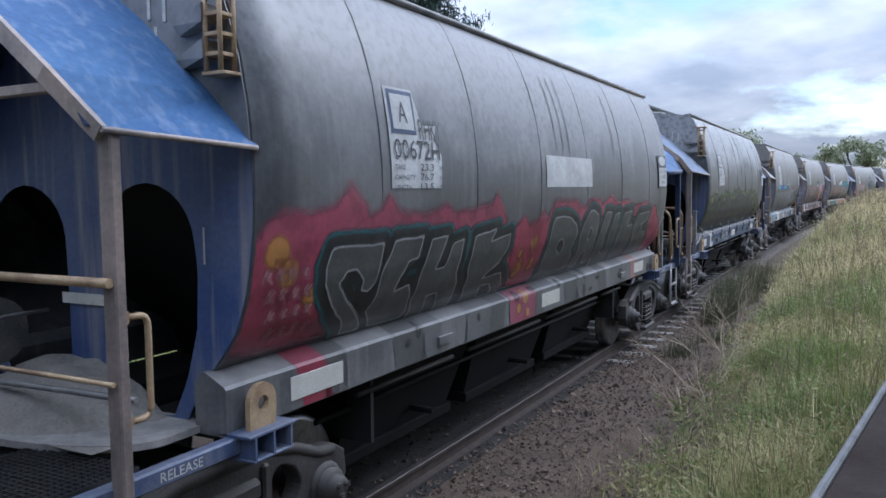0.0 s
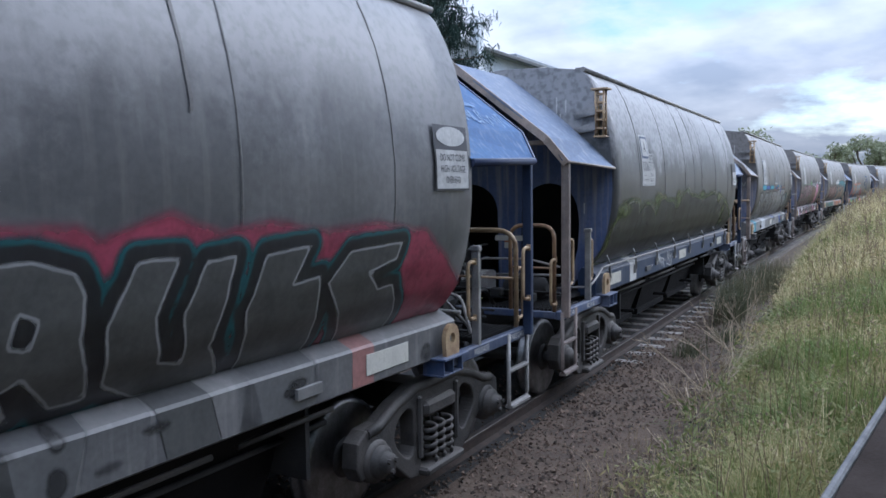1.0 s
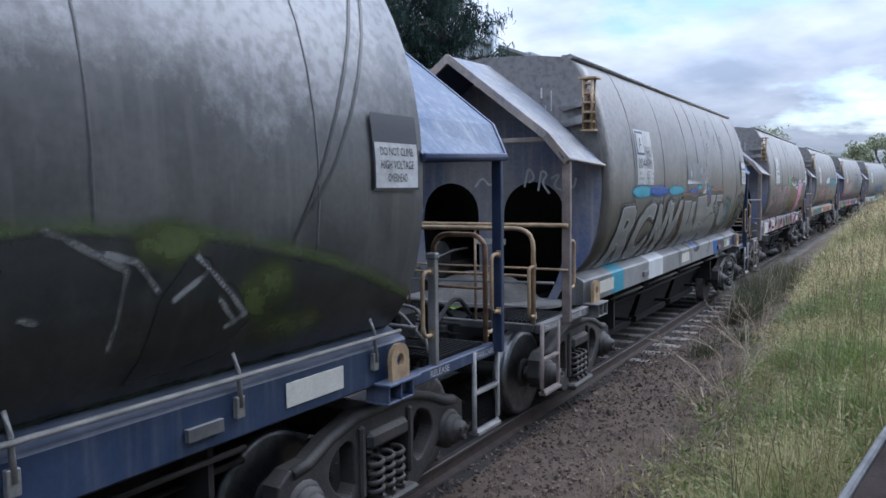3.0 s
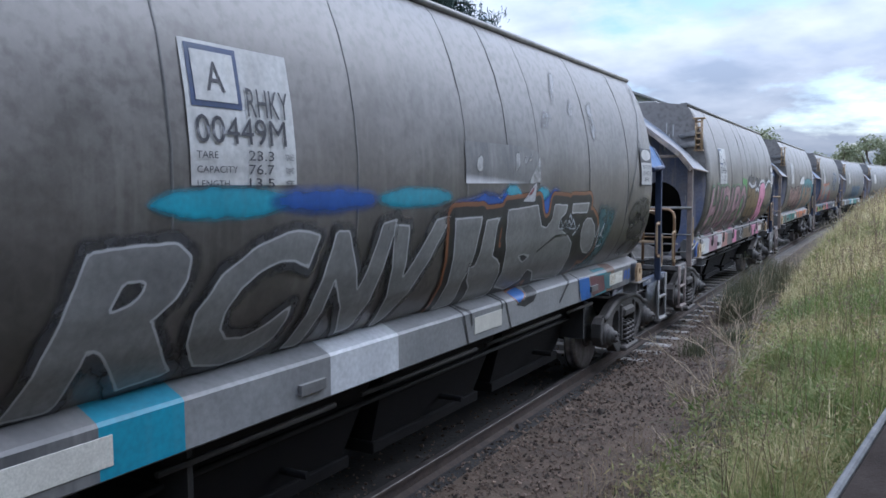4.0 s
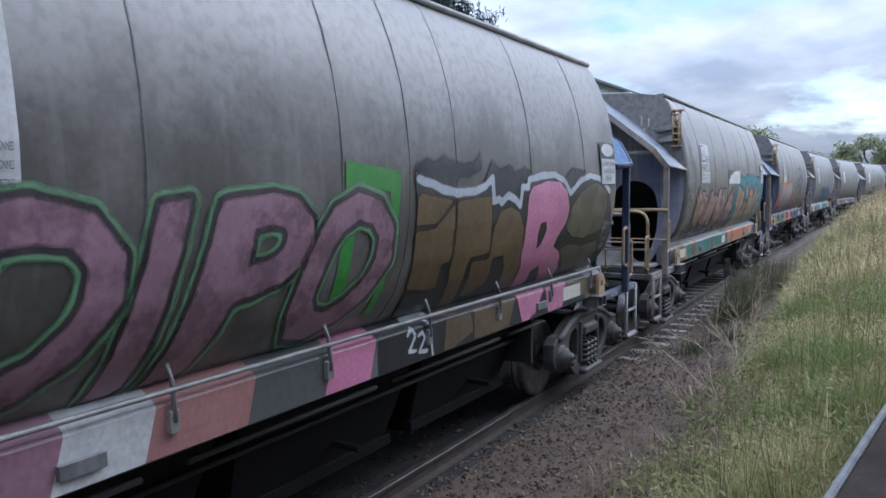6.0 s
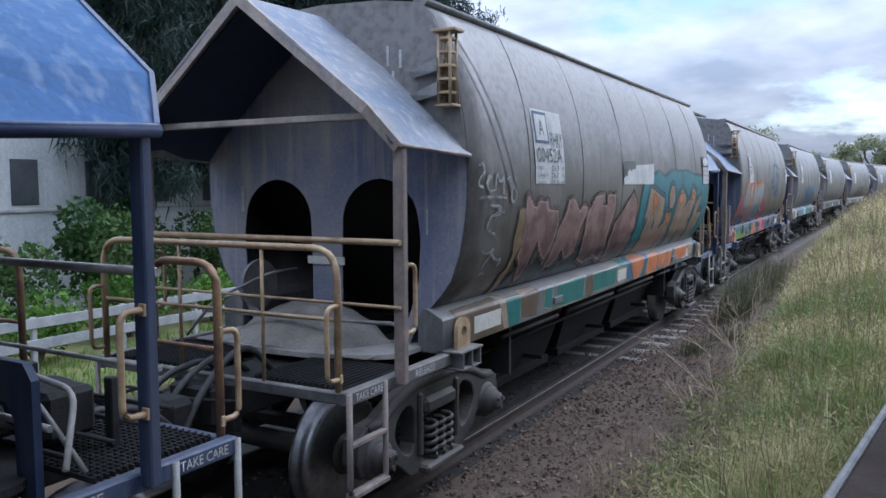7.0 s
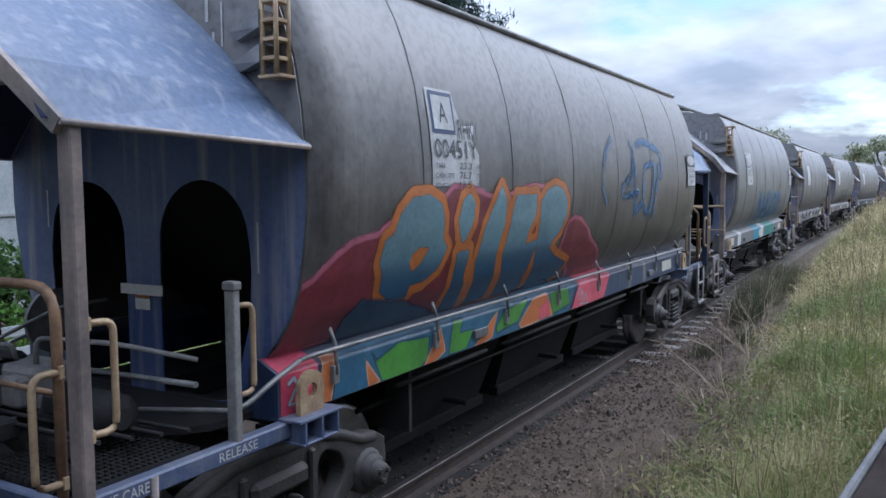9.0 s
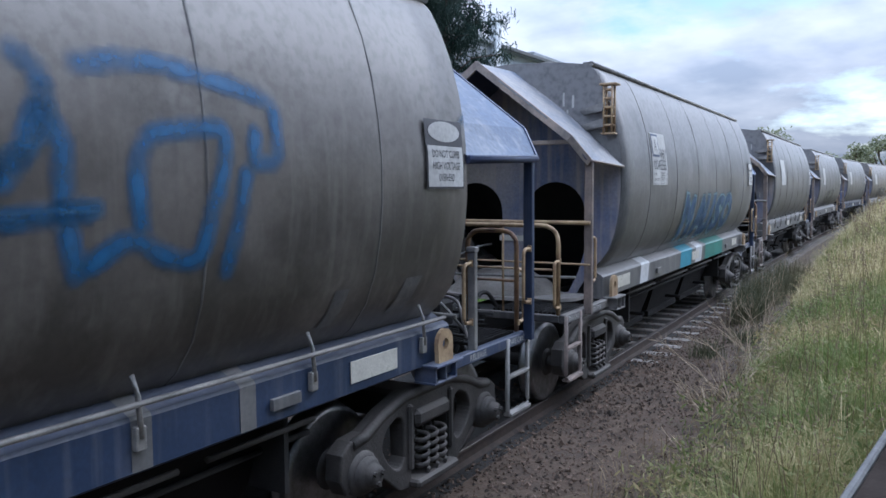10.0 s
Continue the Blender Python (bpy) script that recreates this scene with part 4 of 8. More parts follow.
    for x in (1.24, -1.24):
        part("step_ladder", step_ladder, POST_WORN if front else GALV, wagon, "worn steel step ladder", "ladder", M @ Matrix.Translation((x, yo - .22, .41)))
        part("lifting_lug_bracket", lug_bracket, spec["frame"], wagon, "", "lugb", M @ Matrix.Translation((x * .98, -.14, 1.14)))
        part("lifting_lug", lug, spec["lug"], wagon, "pale lifting lug with an eye", "lug", M @ Matrix.Translation((x * 1.01, -.14, 1.14)))
    # hand grips on the posts and rails
    for x in (1.29, -1.29):
        part("grab_handle", grab, CREAM_RAIL, wagon, "worn cream grab handle", "grab", M @ Matrix.Translation((x, py - .03, 1.42)) @ Matrix.Rotation(math.pi, 4, "Z"))
    if ln < 1.1:
        part("cross_rail", lambda bm: [tube(bm, [(-1.30, py + .05, 2.09), (1.30, py + .05, 2.09)], .024, 8), tube(bm, [(-1.30, py + .05, 1.62), (1.30, py + .05, 1.62)], .013, 6)], CREAM_RAIL if spec["rails"] == "wide" else GALV, wagon, "pipe rail across the platform", "xrail%.2f" % ln, M)
    if spec["rails"] == "wide":
        part("guard_rail", lambda bm: [tube(bm, rounded([(-1.14, yo - .03, 1.08), (-1.14, yo - .03, 2.08), (1.14, yo - .03, 2.08), (1.14, yo - .03, 1.08)], .2, 5), .025, 8), tube(bm, [(-1.14, yo - .03, 1.6), (1.14, yo - .03, 1.6)], .014, 6)] + [tube(bm, [(x, yo - .03, 1.1), (x, yo - .03, 2.08)], .014, 6) for x in (-.5, .3)], CREAM_RAIL, wagon, "worn cream guard rail", "wrail", M)
    else:
        for x in (.62, -1.14):
            part("guard_rail", guard_loop(.52, 1.0), RUSTY_RAIL, wagon, "rust-stained bent pipe guard rail", "loop", M @ Matrix.Translation((x, yo - .03, 1.08)))
    for x in (1.15, -1.15):
        part("grab_handle", grab, CREAM_RAIL, wagon, "worn cream grab handle", "grab", M @ Matrix.Translation((x, yo - .03, 1.20)) @ Matrix.Rotation(0, 4, "Z"))
    # brake gear and hoses
    grain_deck = front and ln < 1.1
    if not grain_deck:
        part("brake_gear", brake_gear, STEEL, wagon, "grimy brake valve and levers", "gear", M)
    else:
        part("spilt_grain", grain_heap, GRAIN, wagon, "dusty heap of spilt grain", "grain", M)
    for i in range(3):
        part("air_hose", hose(i), RUBBER, wagon, "", "hose%d" % i, M)
    part("brake_pipe", lambda bm: [tube(bm, [(-1.0, .5, 1.42), (1.0, .5, 1.38)], .018, 6), tube(bm, rounded([(.3, .06, 1.75), (.3, .4, 1.75), (.8, .55, 1.5), (1.1, .6, 1.16)], .12), .014, 6)], GALV, wagon, "", "pipe", M)
    if not grain_deck:
        part("brake_valve", brake_valve, DECK, wagon, "dusty grey brake valve block", "bvalve", M)
    if ln > 1.1:
        for x in (1.2, -1.2):
            part("stanchion", lambda bm: [box(bm, -.035, .035, -.025, .025, 1.1, 1.95, .006), box(bm, -.045, .045, -.035, .035, 1.95, 2.0, .01)], GALV, wagon, "", "stanch", M @ Matrix.Translation((x, .42, 0)))
            part("grab_handle", grab, CREAM_RAIL, wagon, "worn cream grab handle", "grab", M @ Matrix.Translation((x, .40, 1.36)) @ Matrix.Rotation(math.pi, 4, "Z"))
        part("end_sticker", lambda bm: box(bm, -.07, .07, .016, .02, 1.78, 1.86, .001), ORANGE, wagon, "orange and white sticker", "stick", M)
        part("end_sticker", lambda bm: box(bm, -.07, .07, .016, .02, 1.70, 1.775, .001), REFLECTOR, wagon, "", "stick2", M)
    if front:
        part("valve_shield", lambda bm: [lathe(bm, [(.22, .55), (.22, .58)], Matrix.Translation((0, .25, 1.62)), 20, False)], GALV, wagon, "", "shield", M)
        part("notice_plate", lambda bm: box(bm, -.2, .2, .02, .028, 1.80, 1.87, .001), REFLECTOR, wagon, "", "notice", M)
    elif spec.get("shield"):
        part("hose_shield", hose_shield, POST_BLUE, wagon, "blue folded steel shield", "hshield", M)
    # ladder cage at the top corner
    for x in (1.0, -1.0):
        if front:
            part("corner_cage", end_cage, CREAM_RAIL, wagon, "worn yellow ladder cage", "cage", base @ Matrix.Translation((1.20 if x > 0 else -1.30, -.04, 3.14)))
            for k in range(2):
                part("cage_bracket", cage_bracket, GALV, wagon, "", "cbr", base @ Matrix.Translation((1.2 if x > 0 else -1.0, -.01, 3.24 + .19 * k)))


def deck_plate(bm):
    """Plate over the bogie bolster, rounded outwards, with a low heap of spilt grain."""
    n = 18
    ring = [(-.98, -.05)] + [(.98 * math.cos(a), .30 + .42 * math.sin(a)) for a in np.linspace(math.pi, 0, n)] + [(.98, -.05)]
    A = [bm.verts.new((x, y, 1.16)) for x, y in ring]
    B = [bm.verts.new((x, y, 1.12)) for x, y in ring]
    bm.faces.new(A); bm.faces.new(B[::-1])
    for i in range(len(ring)):
        j = (i + 1) % len(ring)
        bm.faces.new((A[i], A[j], B[j], B[i]))
    bmesh.ops.recalc_face_normals(bm, faces=bm.faces)


def grain_heap(bm):
    """A slumped heap with a broken crust."""
    g = [[bm.verts.new((x, y, 1.155 + .30 * max(0, 1 - ((x - .1) / .75) ** 2 - ((y - .05) / .62) ** 2) ** .8 + .05 * noise.noise((x * 6, y * 6, 2)) * (1 if abs(x) < .7 and y < .5 else 0))) for x in np.linspace(-.85, .95, 37)] for y in np.linspace(.0, .66, 15)]
    for r0, r1 in zip(g, g[1:]):
        for i in range(36):
            bm.faces.new((r0[i], r0[i + 1], r1[i + 1], r1[i])).smooth = True
    bmesh.ops.recalc_face_normals(bm, faces=bm.faces)


def coupler(bm):
    box(bm, -.09, .09, 1.38, 1.72, .80, .98, .03)
    box(bm, -.17, .12, 1.70, 1.95, .74, 1.04, .05)
    box(bm, .02, .16, 1.88, 2.02, .77, 1.01, .04)
    tube(bm, [(-.35, 1.45, .95), (-.1, 1.7, 1.0), (.5, 1.45, .92), (.9, 1.42, .9)], .014, 6)


def hose(i):
    def make(bm):
        x = -.25 + .22 * i
        tube(bm, rounded([(x, 1.0 + .05 * i, 1.05), (x + .04, 1.25, 1.36 - .1 * i), (x + .1, 1.6, 1.1), (x + .06, 1.97, .62 + .06 * i)], .3, 5), .026, 7)
        lathe(bm, [(.04, -.04), (.045, 0), (.04, .04)], Matrix.Translation((x + .06, 1.97, .62 + .06 * i)), 8)
    return make


def brake_gear(bm):
    rnd = random.Random(3)
    box(bm, .25, .72, .66, .95, 1.2, 1.46, .03)
    box(bm, .32, .62, .6, .7, 1.28, 1.5, .03)
    for k in range(7):
        x, y, z = rnd.uniform(-.75, .9), rnd.uniform(.55, 1.2), rnd.uniform(1.14, 1.4)
        box(bm, x - .07, x + .07, y - .06, y + .06, z - .05, z + .06, .015)
    lathe(bm, [(.06, -.85), (.13, -.8), (.13, -.35), (.06, -.3)], Matrix.Translation((0, .85, 1.3)), 14)
    for k in range(4):
        y = .6 + .18 * k
        tube(bm, [(-1.05, y, 1.2 + .03 * k), (1.0, y + .05, 1.18 + .04 * k)], .013, 6)
    for x in (-.6, .12, .8):
        box(bm, x - .03, x + .03, .95, 1.0, 1.05, 1.5, .006)


def brake_valve(bm):
    box(bm, -.05, .42, .52, .82, 1.2, 1.46, .03)
    box(bm, -.02, .14, .80, .90, 1.24, 1.42, .02)
    box(bm, .2, .36, .80, .92, 1.22, 1.40, .02)
    lathe(bm, [(.08, .42), (.09, .46), (.05, .5)], Matrix.Translation((0, .66, 1.33)), 12)
    tube(bm, rounded([(.1, .7, 1.46), (.1, .7, 1.62), (-.5, .6, 1.62), (-.8, .3, 1.5)], .1), .016, 6)
    tube(bm, rounded([(.3, .7, 1.46), (.3, .72, 1.56), (.9, .7, 1.5), (1.1, .5, 1.2)], .1), .016, 6)


def hose_shield(bm):
    A = [(-.28, 1.06), (-.28, 1.62), (-.22, 1.70), (.22, 1.70), (.28, 1.62), (.28, 1.06), (.14, 1.06), (.14, 1.42), (.08, 1.5), (-.08, 1.5), (-.14, 1.42), (-.14, 1.06)]
    f = bm.faces.new([bm.verts.new((x + .72, .42, z)) for x, z in A])
    r = bmesh.ops.extrude_face_region(bm, geom=[f])
    bmesh.ops.translate(bm, verts=[g for g in r["geom"] if isinstance(g, bmesh.types.BMVert)], vec=(0, .04, 0))
    bmesh.ops.recalc_face_normals(bm, faces=bm.faces)


def hopper_chute(bm):
    top, low = [(-.98, -1.52, 1.45), (.98, -1.52, 1.45), (.98, 1.52, 1.45), (-.98, 1.52, 1.45)], [(-.62, -1.25, .36), (.62, -1.25, .36), (.62, 1.25, .36), (-.62, 1.25, .36)]
    T, B = [bm.verts.new(p) for p in top], [bm.verts.new(p) for p in low]
    for i in range(4):
        bm.faces.new((T[i], T[(i + 1) % 4], B[(i + 1) % 4], B[i]))
    bm.faces.new(B)
    box(bm, -.66, .66, -1.3, 1.3, .26, .36, .01)
    tube(bm, [(-.9, .2, .5), (.9, .2, .5)], .03, 6)
    bmesh.ops.recalc_face_normals(bm, faces=bm.faces)


def bogie(wagon, y):
    bg = part("bogie", bolster, BOGIE, wagon, "dusty three-piece cast bogie", "bolster", Matrix.Translation((0, y, 0)))
    for sg in (1, -1):
        part("side_frame", side_frame(sg), BOGIE, bg, "", "sf%d" % sg)
        for k in range(3):
            for j in range(2):
                part("coil_spring", spring, GALV if j else BOGIE, bg, "", "spring", Matrix.Translation((sg * (1.07 - .13 * j), (k - 1) * .13, .245)) @ Matrix.Diagonal((1, 1, 1.3, 1)))
        for e in (1, -1):
            part("axle_cap", axle_cap, BOGIE, bg, "", "cap", Matrix.Translation((sg * 1.08, e * .905, .47)) @ (Matrix() if sg > 0 else Matrix.Rotation(math.pi, 4, "Z")))
    sets = []
    for e in (1, -1):
        w = part("wheelset", wheelset, WHEEL, bg, "", "wset", pose(0, e * .905, .46))
        # tread and flange, bright from the rail, in the same mesh
        if len(w.data.materials) == 1:
            bm = bmesh.new()
            bm.from_mesh(w.data)
            n = len(bm.faces)
            wheelset(bm, "tread")
            bm.faces.ensure_lookup_table()
            for f in bm.faces[n:]:
                f.material_index = 1
            bmesh.ops.recalc_face_normals(bm, faces=bm.faces)
            bm.to_mesh(w.data)
            bm.free()
            w.data.materials.append(TREAD)
        sets.append((w, e * .905))
    return sets


def sill_rail(bm):
    """Pipe along the sill on bent brackets."""
    for sg in (1, -1):
        tube(bm, [(sg * 1.21, -4.70, 1.46), (sg * 1.21, -4.55, 1.47), (sg * 1.21, 4.75, 1.47)], .016, 6)
        tube(bm, rounded([(sg * 1.21, -4.70, 1.46), (sg * 1.24, -4.95, 1.40), (sg * 1.22, -5.2, 1.28), (sg * .6, -5.35, 1.24)], .1), .016, 6)


def rail_bracket(bm):
    tube(bm, [(1.12, 0, 1.60), (1.16, 0, 1.60), (1.20, 0, 1.50), (1.215, 0, 1.30)], .014, 6)
    box(bm, 1.10, 1.13, -.035, .035, 1.56, 1.64, .004)
    box(bm, 1.18, 1.215, -.03, .03, 1.24, 1.36, .004)


WAGONS = []


def build_wagon(spec):
    w = new("hopper_wagon")
    w.scale = (1, 1, .973)
    tagged(w, spec["label"], "hopper wagon", "hopper wagons of the train")
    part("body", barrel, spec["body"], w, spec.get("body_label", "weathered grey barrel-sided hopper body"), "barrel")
    for y in spec.get("ribs", (-3.56, -2.1, -.65, .8, 2.23, 3.68)):
        for sg in (1, -1):
            part("seam_rib", hoop(y, sg), SEAM, w, "", "rib%.2f%d" % (y, sg))
    for sg in (1, -1):
        part("roof_trim", lambda bm: [tube(bm, [(sg * 1.0, -END_Y - .02, 3.99), (sg * 1.0, END_Y + .04, 3.99)], .032, 8), box(bm, sg * .90, sg * 1.0, -END_Y - .02, END_Y + .04, 3.99, 4.015, .004)], GALV, w, "", "trim%d" % sg)
        part("side_sill", sill, spec["sill"], w, spec.get("sill_label", ""), "sill", Matrix() if sg > 0 else Matrix.Rotation(math.pi, 4, "Z"))
    part("roof_hatch", lambda bm: box(bm, -.35, .35, -4.4, 4.4, 4.05, 4.13, .02), GALV, w, "", "hatch")
    part("centre_sill", lambda bm: box(bm, -.25, .25, -4.9, 4.9, .80, 1.12, .02), UNDER_SHADE, w, "", "csill")
    # chutes built broad to shut out light below the body
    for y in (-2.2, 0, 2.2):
        part("hopper_chute", hopper_chute, UNDER_SHADE, w, "", "chute", Matrix.Translation((0, y, 0)) @ Matrix.Diagonal((1, .72, 1, 1)))
    for a, c in ((-3.4, -1.9), (-1.6, .2), (.4, 2.3), (2.5, 3.4)):
        part("brake_line", lambda bm: tube(bm, [(1.02, a, .98), (1.02, c, .98)], .02, 6), BOGIE, w, "", "bline%.1f" % a)
    part("train_pipe", lambda bm: tube(bm, [(.80, -3.6, .80), (.80, 3.6, .80)], .022, 6), STEEL, w, "", "tpipe")
    if spec["pipe"]:
        part("sill_rail", sill_rail, GALV, w, "pipe rail along the sill", "srail")
        for y in np.linspace(-4.35, 4.45, 8):
            part("rail_bracket", rail_bracket, GALV, w, "", "srb", Matrix.Translation((0, float(y), 0)))
    for sg in (-1, 1):
        end_platform(w, sg, spec)
    for y in spec.get("plates", (-4.05, .12, 3.85)):
        plate(w, "reflector_plate", y - .27, y + .27, 1.19, 1.34, REFLECTOR, label="pale reflector plate", key="refl%.1f" % y, x=1.184)
    for y in (-2.35, 2.95):
        plate(w, "tie_down", y - .12, y + .12, 1.20, 1.27, SILL_GREY, th=.03, key="tie%.1f" % y, x=1.182)
    sets = []
    for y in (-4.75, 4.75):
        sets += [(o, y, e) for o, e in bogie(w, y)]
    WAGONS.append((w, sets))
    return w


def spec(front, rear, pipe, sill_m, body=GREY, end=END_BLUE, hood_m=HOOD_BLUE, rails="loop", **kw):
    s = dict(front=front, rear=rear, pipe=pipe, sill=sill_m, body=body, end=end, hood=hood_m, rear_hood=HOOD_BLUE, rails=rails, post=POST_WORN, frame=FRAME_BLUE if end is END_BLUE else FRAME_GREY, lug=CREAM_RAIL,
             hood_label="faded blue folded steel canopy" if hood_m is not HOOD_GREY else "chalky grey folded steel canopy", label="grey grain hopper wagon with sprayed graffiti along its side")
    s.update(kw)
    return s


SHORT, LONG = .92, 1.48
RIBS = (-3.56, -2.1, -.65, .12, .8, 2.23, 3.68)
SPECS = [
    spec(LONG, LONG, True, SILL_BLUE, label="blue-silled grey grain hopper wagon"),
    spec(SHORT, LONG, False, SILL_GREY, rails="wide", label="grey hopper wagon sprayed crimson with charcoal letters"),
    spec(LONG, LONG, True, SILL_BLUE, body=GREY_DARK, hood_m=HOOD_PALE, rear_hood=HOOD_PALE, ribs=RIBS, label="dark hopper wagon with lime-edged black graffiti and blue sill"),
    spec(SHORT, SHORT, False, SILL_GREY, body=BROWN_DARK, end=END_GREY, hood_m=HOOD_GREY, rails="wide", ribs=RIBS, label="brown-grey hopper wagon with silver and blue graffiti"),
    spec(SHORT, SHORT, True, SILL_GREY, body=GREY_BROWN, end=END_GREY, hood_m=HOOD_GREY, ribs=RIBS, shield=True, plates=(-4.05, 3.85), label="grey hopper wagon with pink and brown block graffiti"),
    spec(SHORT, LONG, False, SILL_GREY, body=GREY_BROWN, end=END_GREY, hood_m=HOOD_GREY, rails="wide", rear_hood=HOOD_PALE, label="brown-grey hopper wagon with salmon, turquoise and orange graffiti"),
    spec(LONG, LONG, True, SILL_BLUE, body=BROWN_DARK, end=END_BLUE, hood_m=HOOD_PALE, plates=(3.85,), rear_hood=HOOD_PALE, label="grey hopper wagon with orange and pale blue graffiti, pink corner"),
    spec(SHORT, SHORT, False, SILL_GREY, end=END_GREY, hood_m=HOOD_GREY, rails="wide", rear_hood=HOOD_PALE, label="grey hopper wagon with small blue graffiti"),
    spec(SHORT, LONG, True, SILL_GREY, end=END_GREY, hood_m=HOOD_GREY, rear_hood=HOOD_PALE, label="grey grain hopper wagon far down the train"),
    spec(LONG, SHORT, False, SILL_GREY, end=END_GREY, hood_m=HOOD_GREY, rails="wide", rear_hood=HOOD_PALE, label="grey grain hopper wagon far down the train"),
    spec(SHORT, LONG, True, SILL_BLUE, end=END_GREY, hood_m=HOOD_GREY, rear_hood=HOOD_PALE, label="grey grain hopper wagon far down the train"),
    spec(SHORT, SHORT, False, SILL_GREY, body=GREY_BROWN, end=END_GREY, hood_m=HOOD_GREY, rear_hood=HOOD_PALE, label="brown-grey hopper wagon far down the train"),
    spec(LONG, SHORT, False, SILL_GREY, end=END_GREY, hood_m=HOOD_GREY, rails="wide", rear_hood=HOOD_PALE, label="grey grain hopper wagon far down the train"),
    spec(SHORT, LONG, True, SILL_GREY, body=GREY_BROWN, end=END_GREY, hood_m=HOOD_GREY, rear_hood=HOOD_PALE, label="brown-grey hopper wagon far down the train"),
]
TRAIN = [build_wagon(s) for s in SPECS]
for k, w in enumerate(TRAIN[1:]):
    warning_sign(w, k == 1)


# ---- sprayed paint on each wagon ----
def flat_spray(name, colour, edge=None):
    return spray_soft(name, [(0, edge), (.012, colour)] if edge else [(0, colour)], .007, .12)


BLK, BROWN_S, PINK_S = flat_spray("sill_black", (.013, .013, .016)), flat_spray("sill_brown", (.12, .08, .045)), flat_spray("sill_pink", (.56, .21, .34))
SEA_S, CREAM_S, ORANGE_S, STEELB = flat_spray("sill_sea_green", (.012, .15, .135), (.32, .26, .18)), flat_spray("sill_cream", (.36, .27, .19)), flat_spray("sill_orange", (.50, .145, .035), (.40, .28, .20)), flat_spray("sill_steel_blue", (.03, .11, .19))
GREEN_S, HOT_S, BLUE_S, BLUE_RIM = flat_spray("sill_green", (.075, .25, .03), (.012, .05, .10)), flat_spray("sill_hot_pink", (.56, .085, .13)), flat_spray("sill_blue", (.012, .10, .36)), flat_spray("sill_rimmed_blue", (.012, .12, .42), (.28, .11, .04))
MAROON_S, TEAL_S = flat_spray("sill_maroon", (.11, .03, .04)), flat_spray("sill_teal", (.03, .12, .14))


def sill_shapes(wagon, rows):
    """Sprayed shapes over the sill's slope and face, later ones over earlier ones."""
    for k, (m, pts) in enumerate(rows):
        fill(wagon, "sill_paint", [pts], m, "", .006 + .0004 * k, .012, SILL_FORM, .017)


A = TRAIN[1]
CRIMSON_SOFT = spray_soft("crimson_haze", [(0, (.30, .045, .085))], .05, .25)
fill(A, "sprayed_band", [[(-4.87, 1.55), (-4.85, 2.19), (-4.72, 2.31), (-4.58, 2.4), (-4.36, 2.37), (-4.11, 2.4), (-4.02, 2.47), (-3.93, 2.56), (-3.81, 2.45), (-3.71, 2.34), (-3.61, 2.36), (-3.47, 2.47), (-3.36, 2.36), (-3, 2.31), (-2.65, 2.39), (-2.51, 2.31), (-2.05, 2.35), (-1.83, 2.37), (-1.72, 2.48), (-1.55, 2.3), (-1.1, 1.69), (-2.93, 1.51)]], CRIMSON_SOFT, "ragged crimson sprayed band", .008, .06)
fill(A, "sprayed_band", [[(-1.29, 2.13), (-1.17, 2.18), (-1.07, 2.24), (-0.93, 2.15), (-0.72, 2.18), (-0.57, 2.27), (-0.44, 2.18), (-0.32, 2.31), (-0.25, 2.38), (0.09, 2.36), (0.4, 2.37), (0.7, 2.26), (0.91, 2.37), (1.27, 2.36), (1.38, 2.3), (1.76, 2.4), (2.09, 2.29), (2.43, 2.34), (2.83, 2.26), (3.5, 2.28), (4.11, 2.19), (5.18, 1.49), (4.86, 1.46), (0.8, 1.48), (-0.27, 1.48), (-1.18, 1.54)]], CRIMSON_SOFT, "ragged crimson sprayed band", .0095, .06)
SCHB = [[[(-4.11, 2.15), (-3.52, 2.14), (-3.54, 1.86), (-3.61, 1.8), (-3.71, 1.82), (-3.71, 1.89), (-3.82, 1.97), (-3.92, 1.97), (-3.97, 1.9), (-3.83, 1.77), (-3.61, 1.64), (-3.41, 1.49), (-3.69, 1.5), (-3.77, 1.6), (-3.99, 1.74), (-4.14, 1.91), (-4.16, 2.03)]],
        [[(-3.39, 2.15), (-2.98, 2.16), (-3.02, 1.98), (-3.15, 1.97), (-3.22, 1.86), (-3.25, 1.77), (-3.06, 1.8), (-2.88, 1.56), (-2.88, 1.49), (-3.34, 1.5), (-3.54, 1.65), (-3.49, 1.77), (-3.51, 1.93), (-3.43, 2.05)]],
        [[(-2.86, 2.13), (-2.59, 2.14), (-2.71, 1.88), (-2.57, 1.89), (-2.5, 2.07), (-2.31, 2.1), (-2.31, 1.81), (-2.04, 1.43), (-2.3, 1.43), (-2.53, 1.65), (-2.68, 1.65), (-2.47, 1.43), (-2.74, 1.45), (-2.93, 1.65), (-2.94, 1.88)]],
        [[(-2.11, 2.11), (-1.67, 2.15), (-1.77, 2.04), (-1.36, 2.09), (-1.36, 1.96), (-1.48, 1.81), (-1.74, 1.7), (-1.35, 1.72), (-1.11, 1.57), (-1.06, 1.44), (-1.81, 1.41), (-2.02, 1.63), (-2.13, 1.84)], [(-1.53, 1.5), (-1.65, 1.61), (-1.46, 1.6), (-1.26, 1.5)]]]
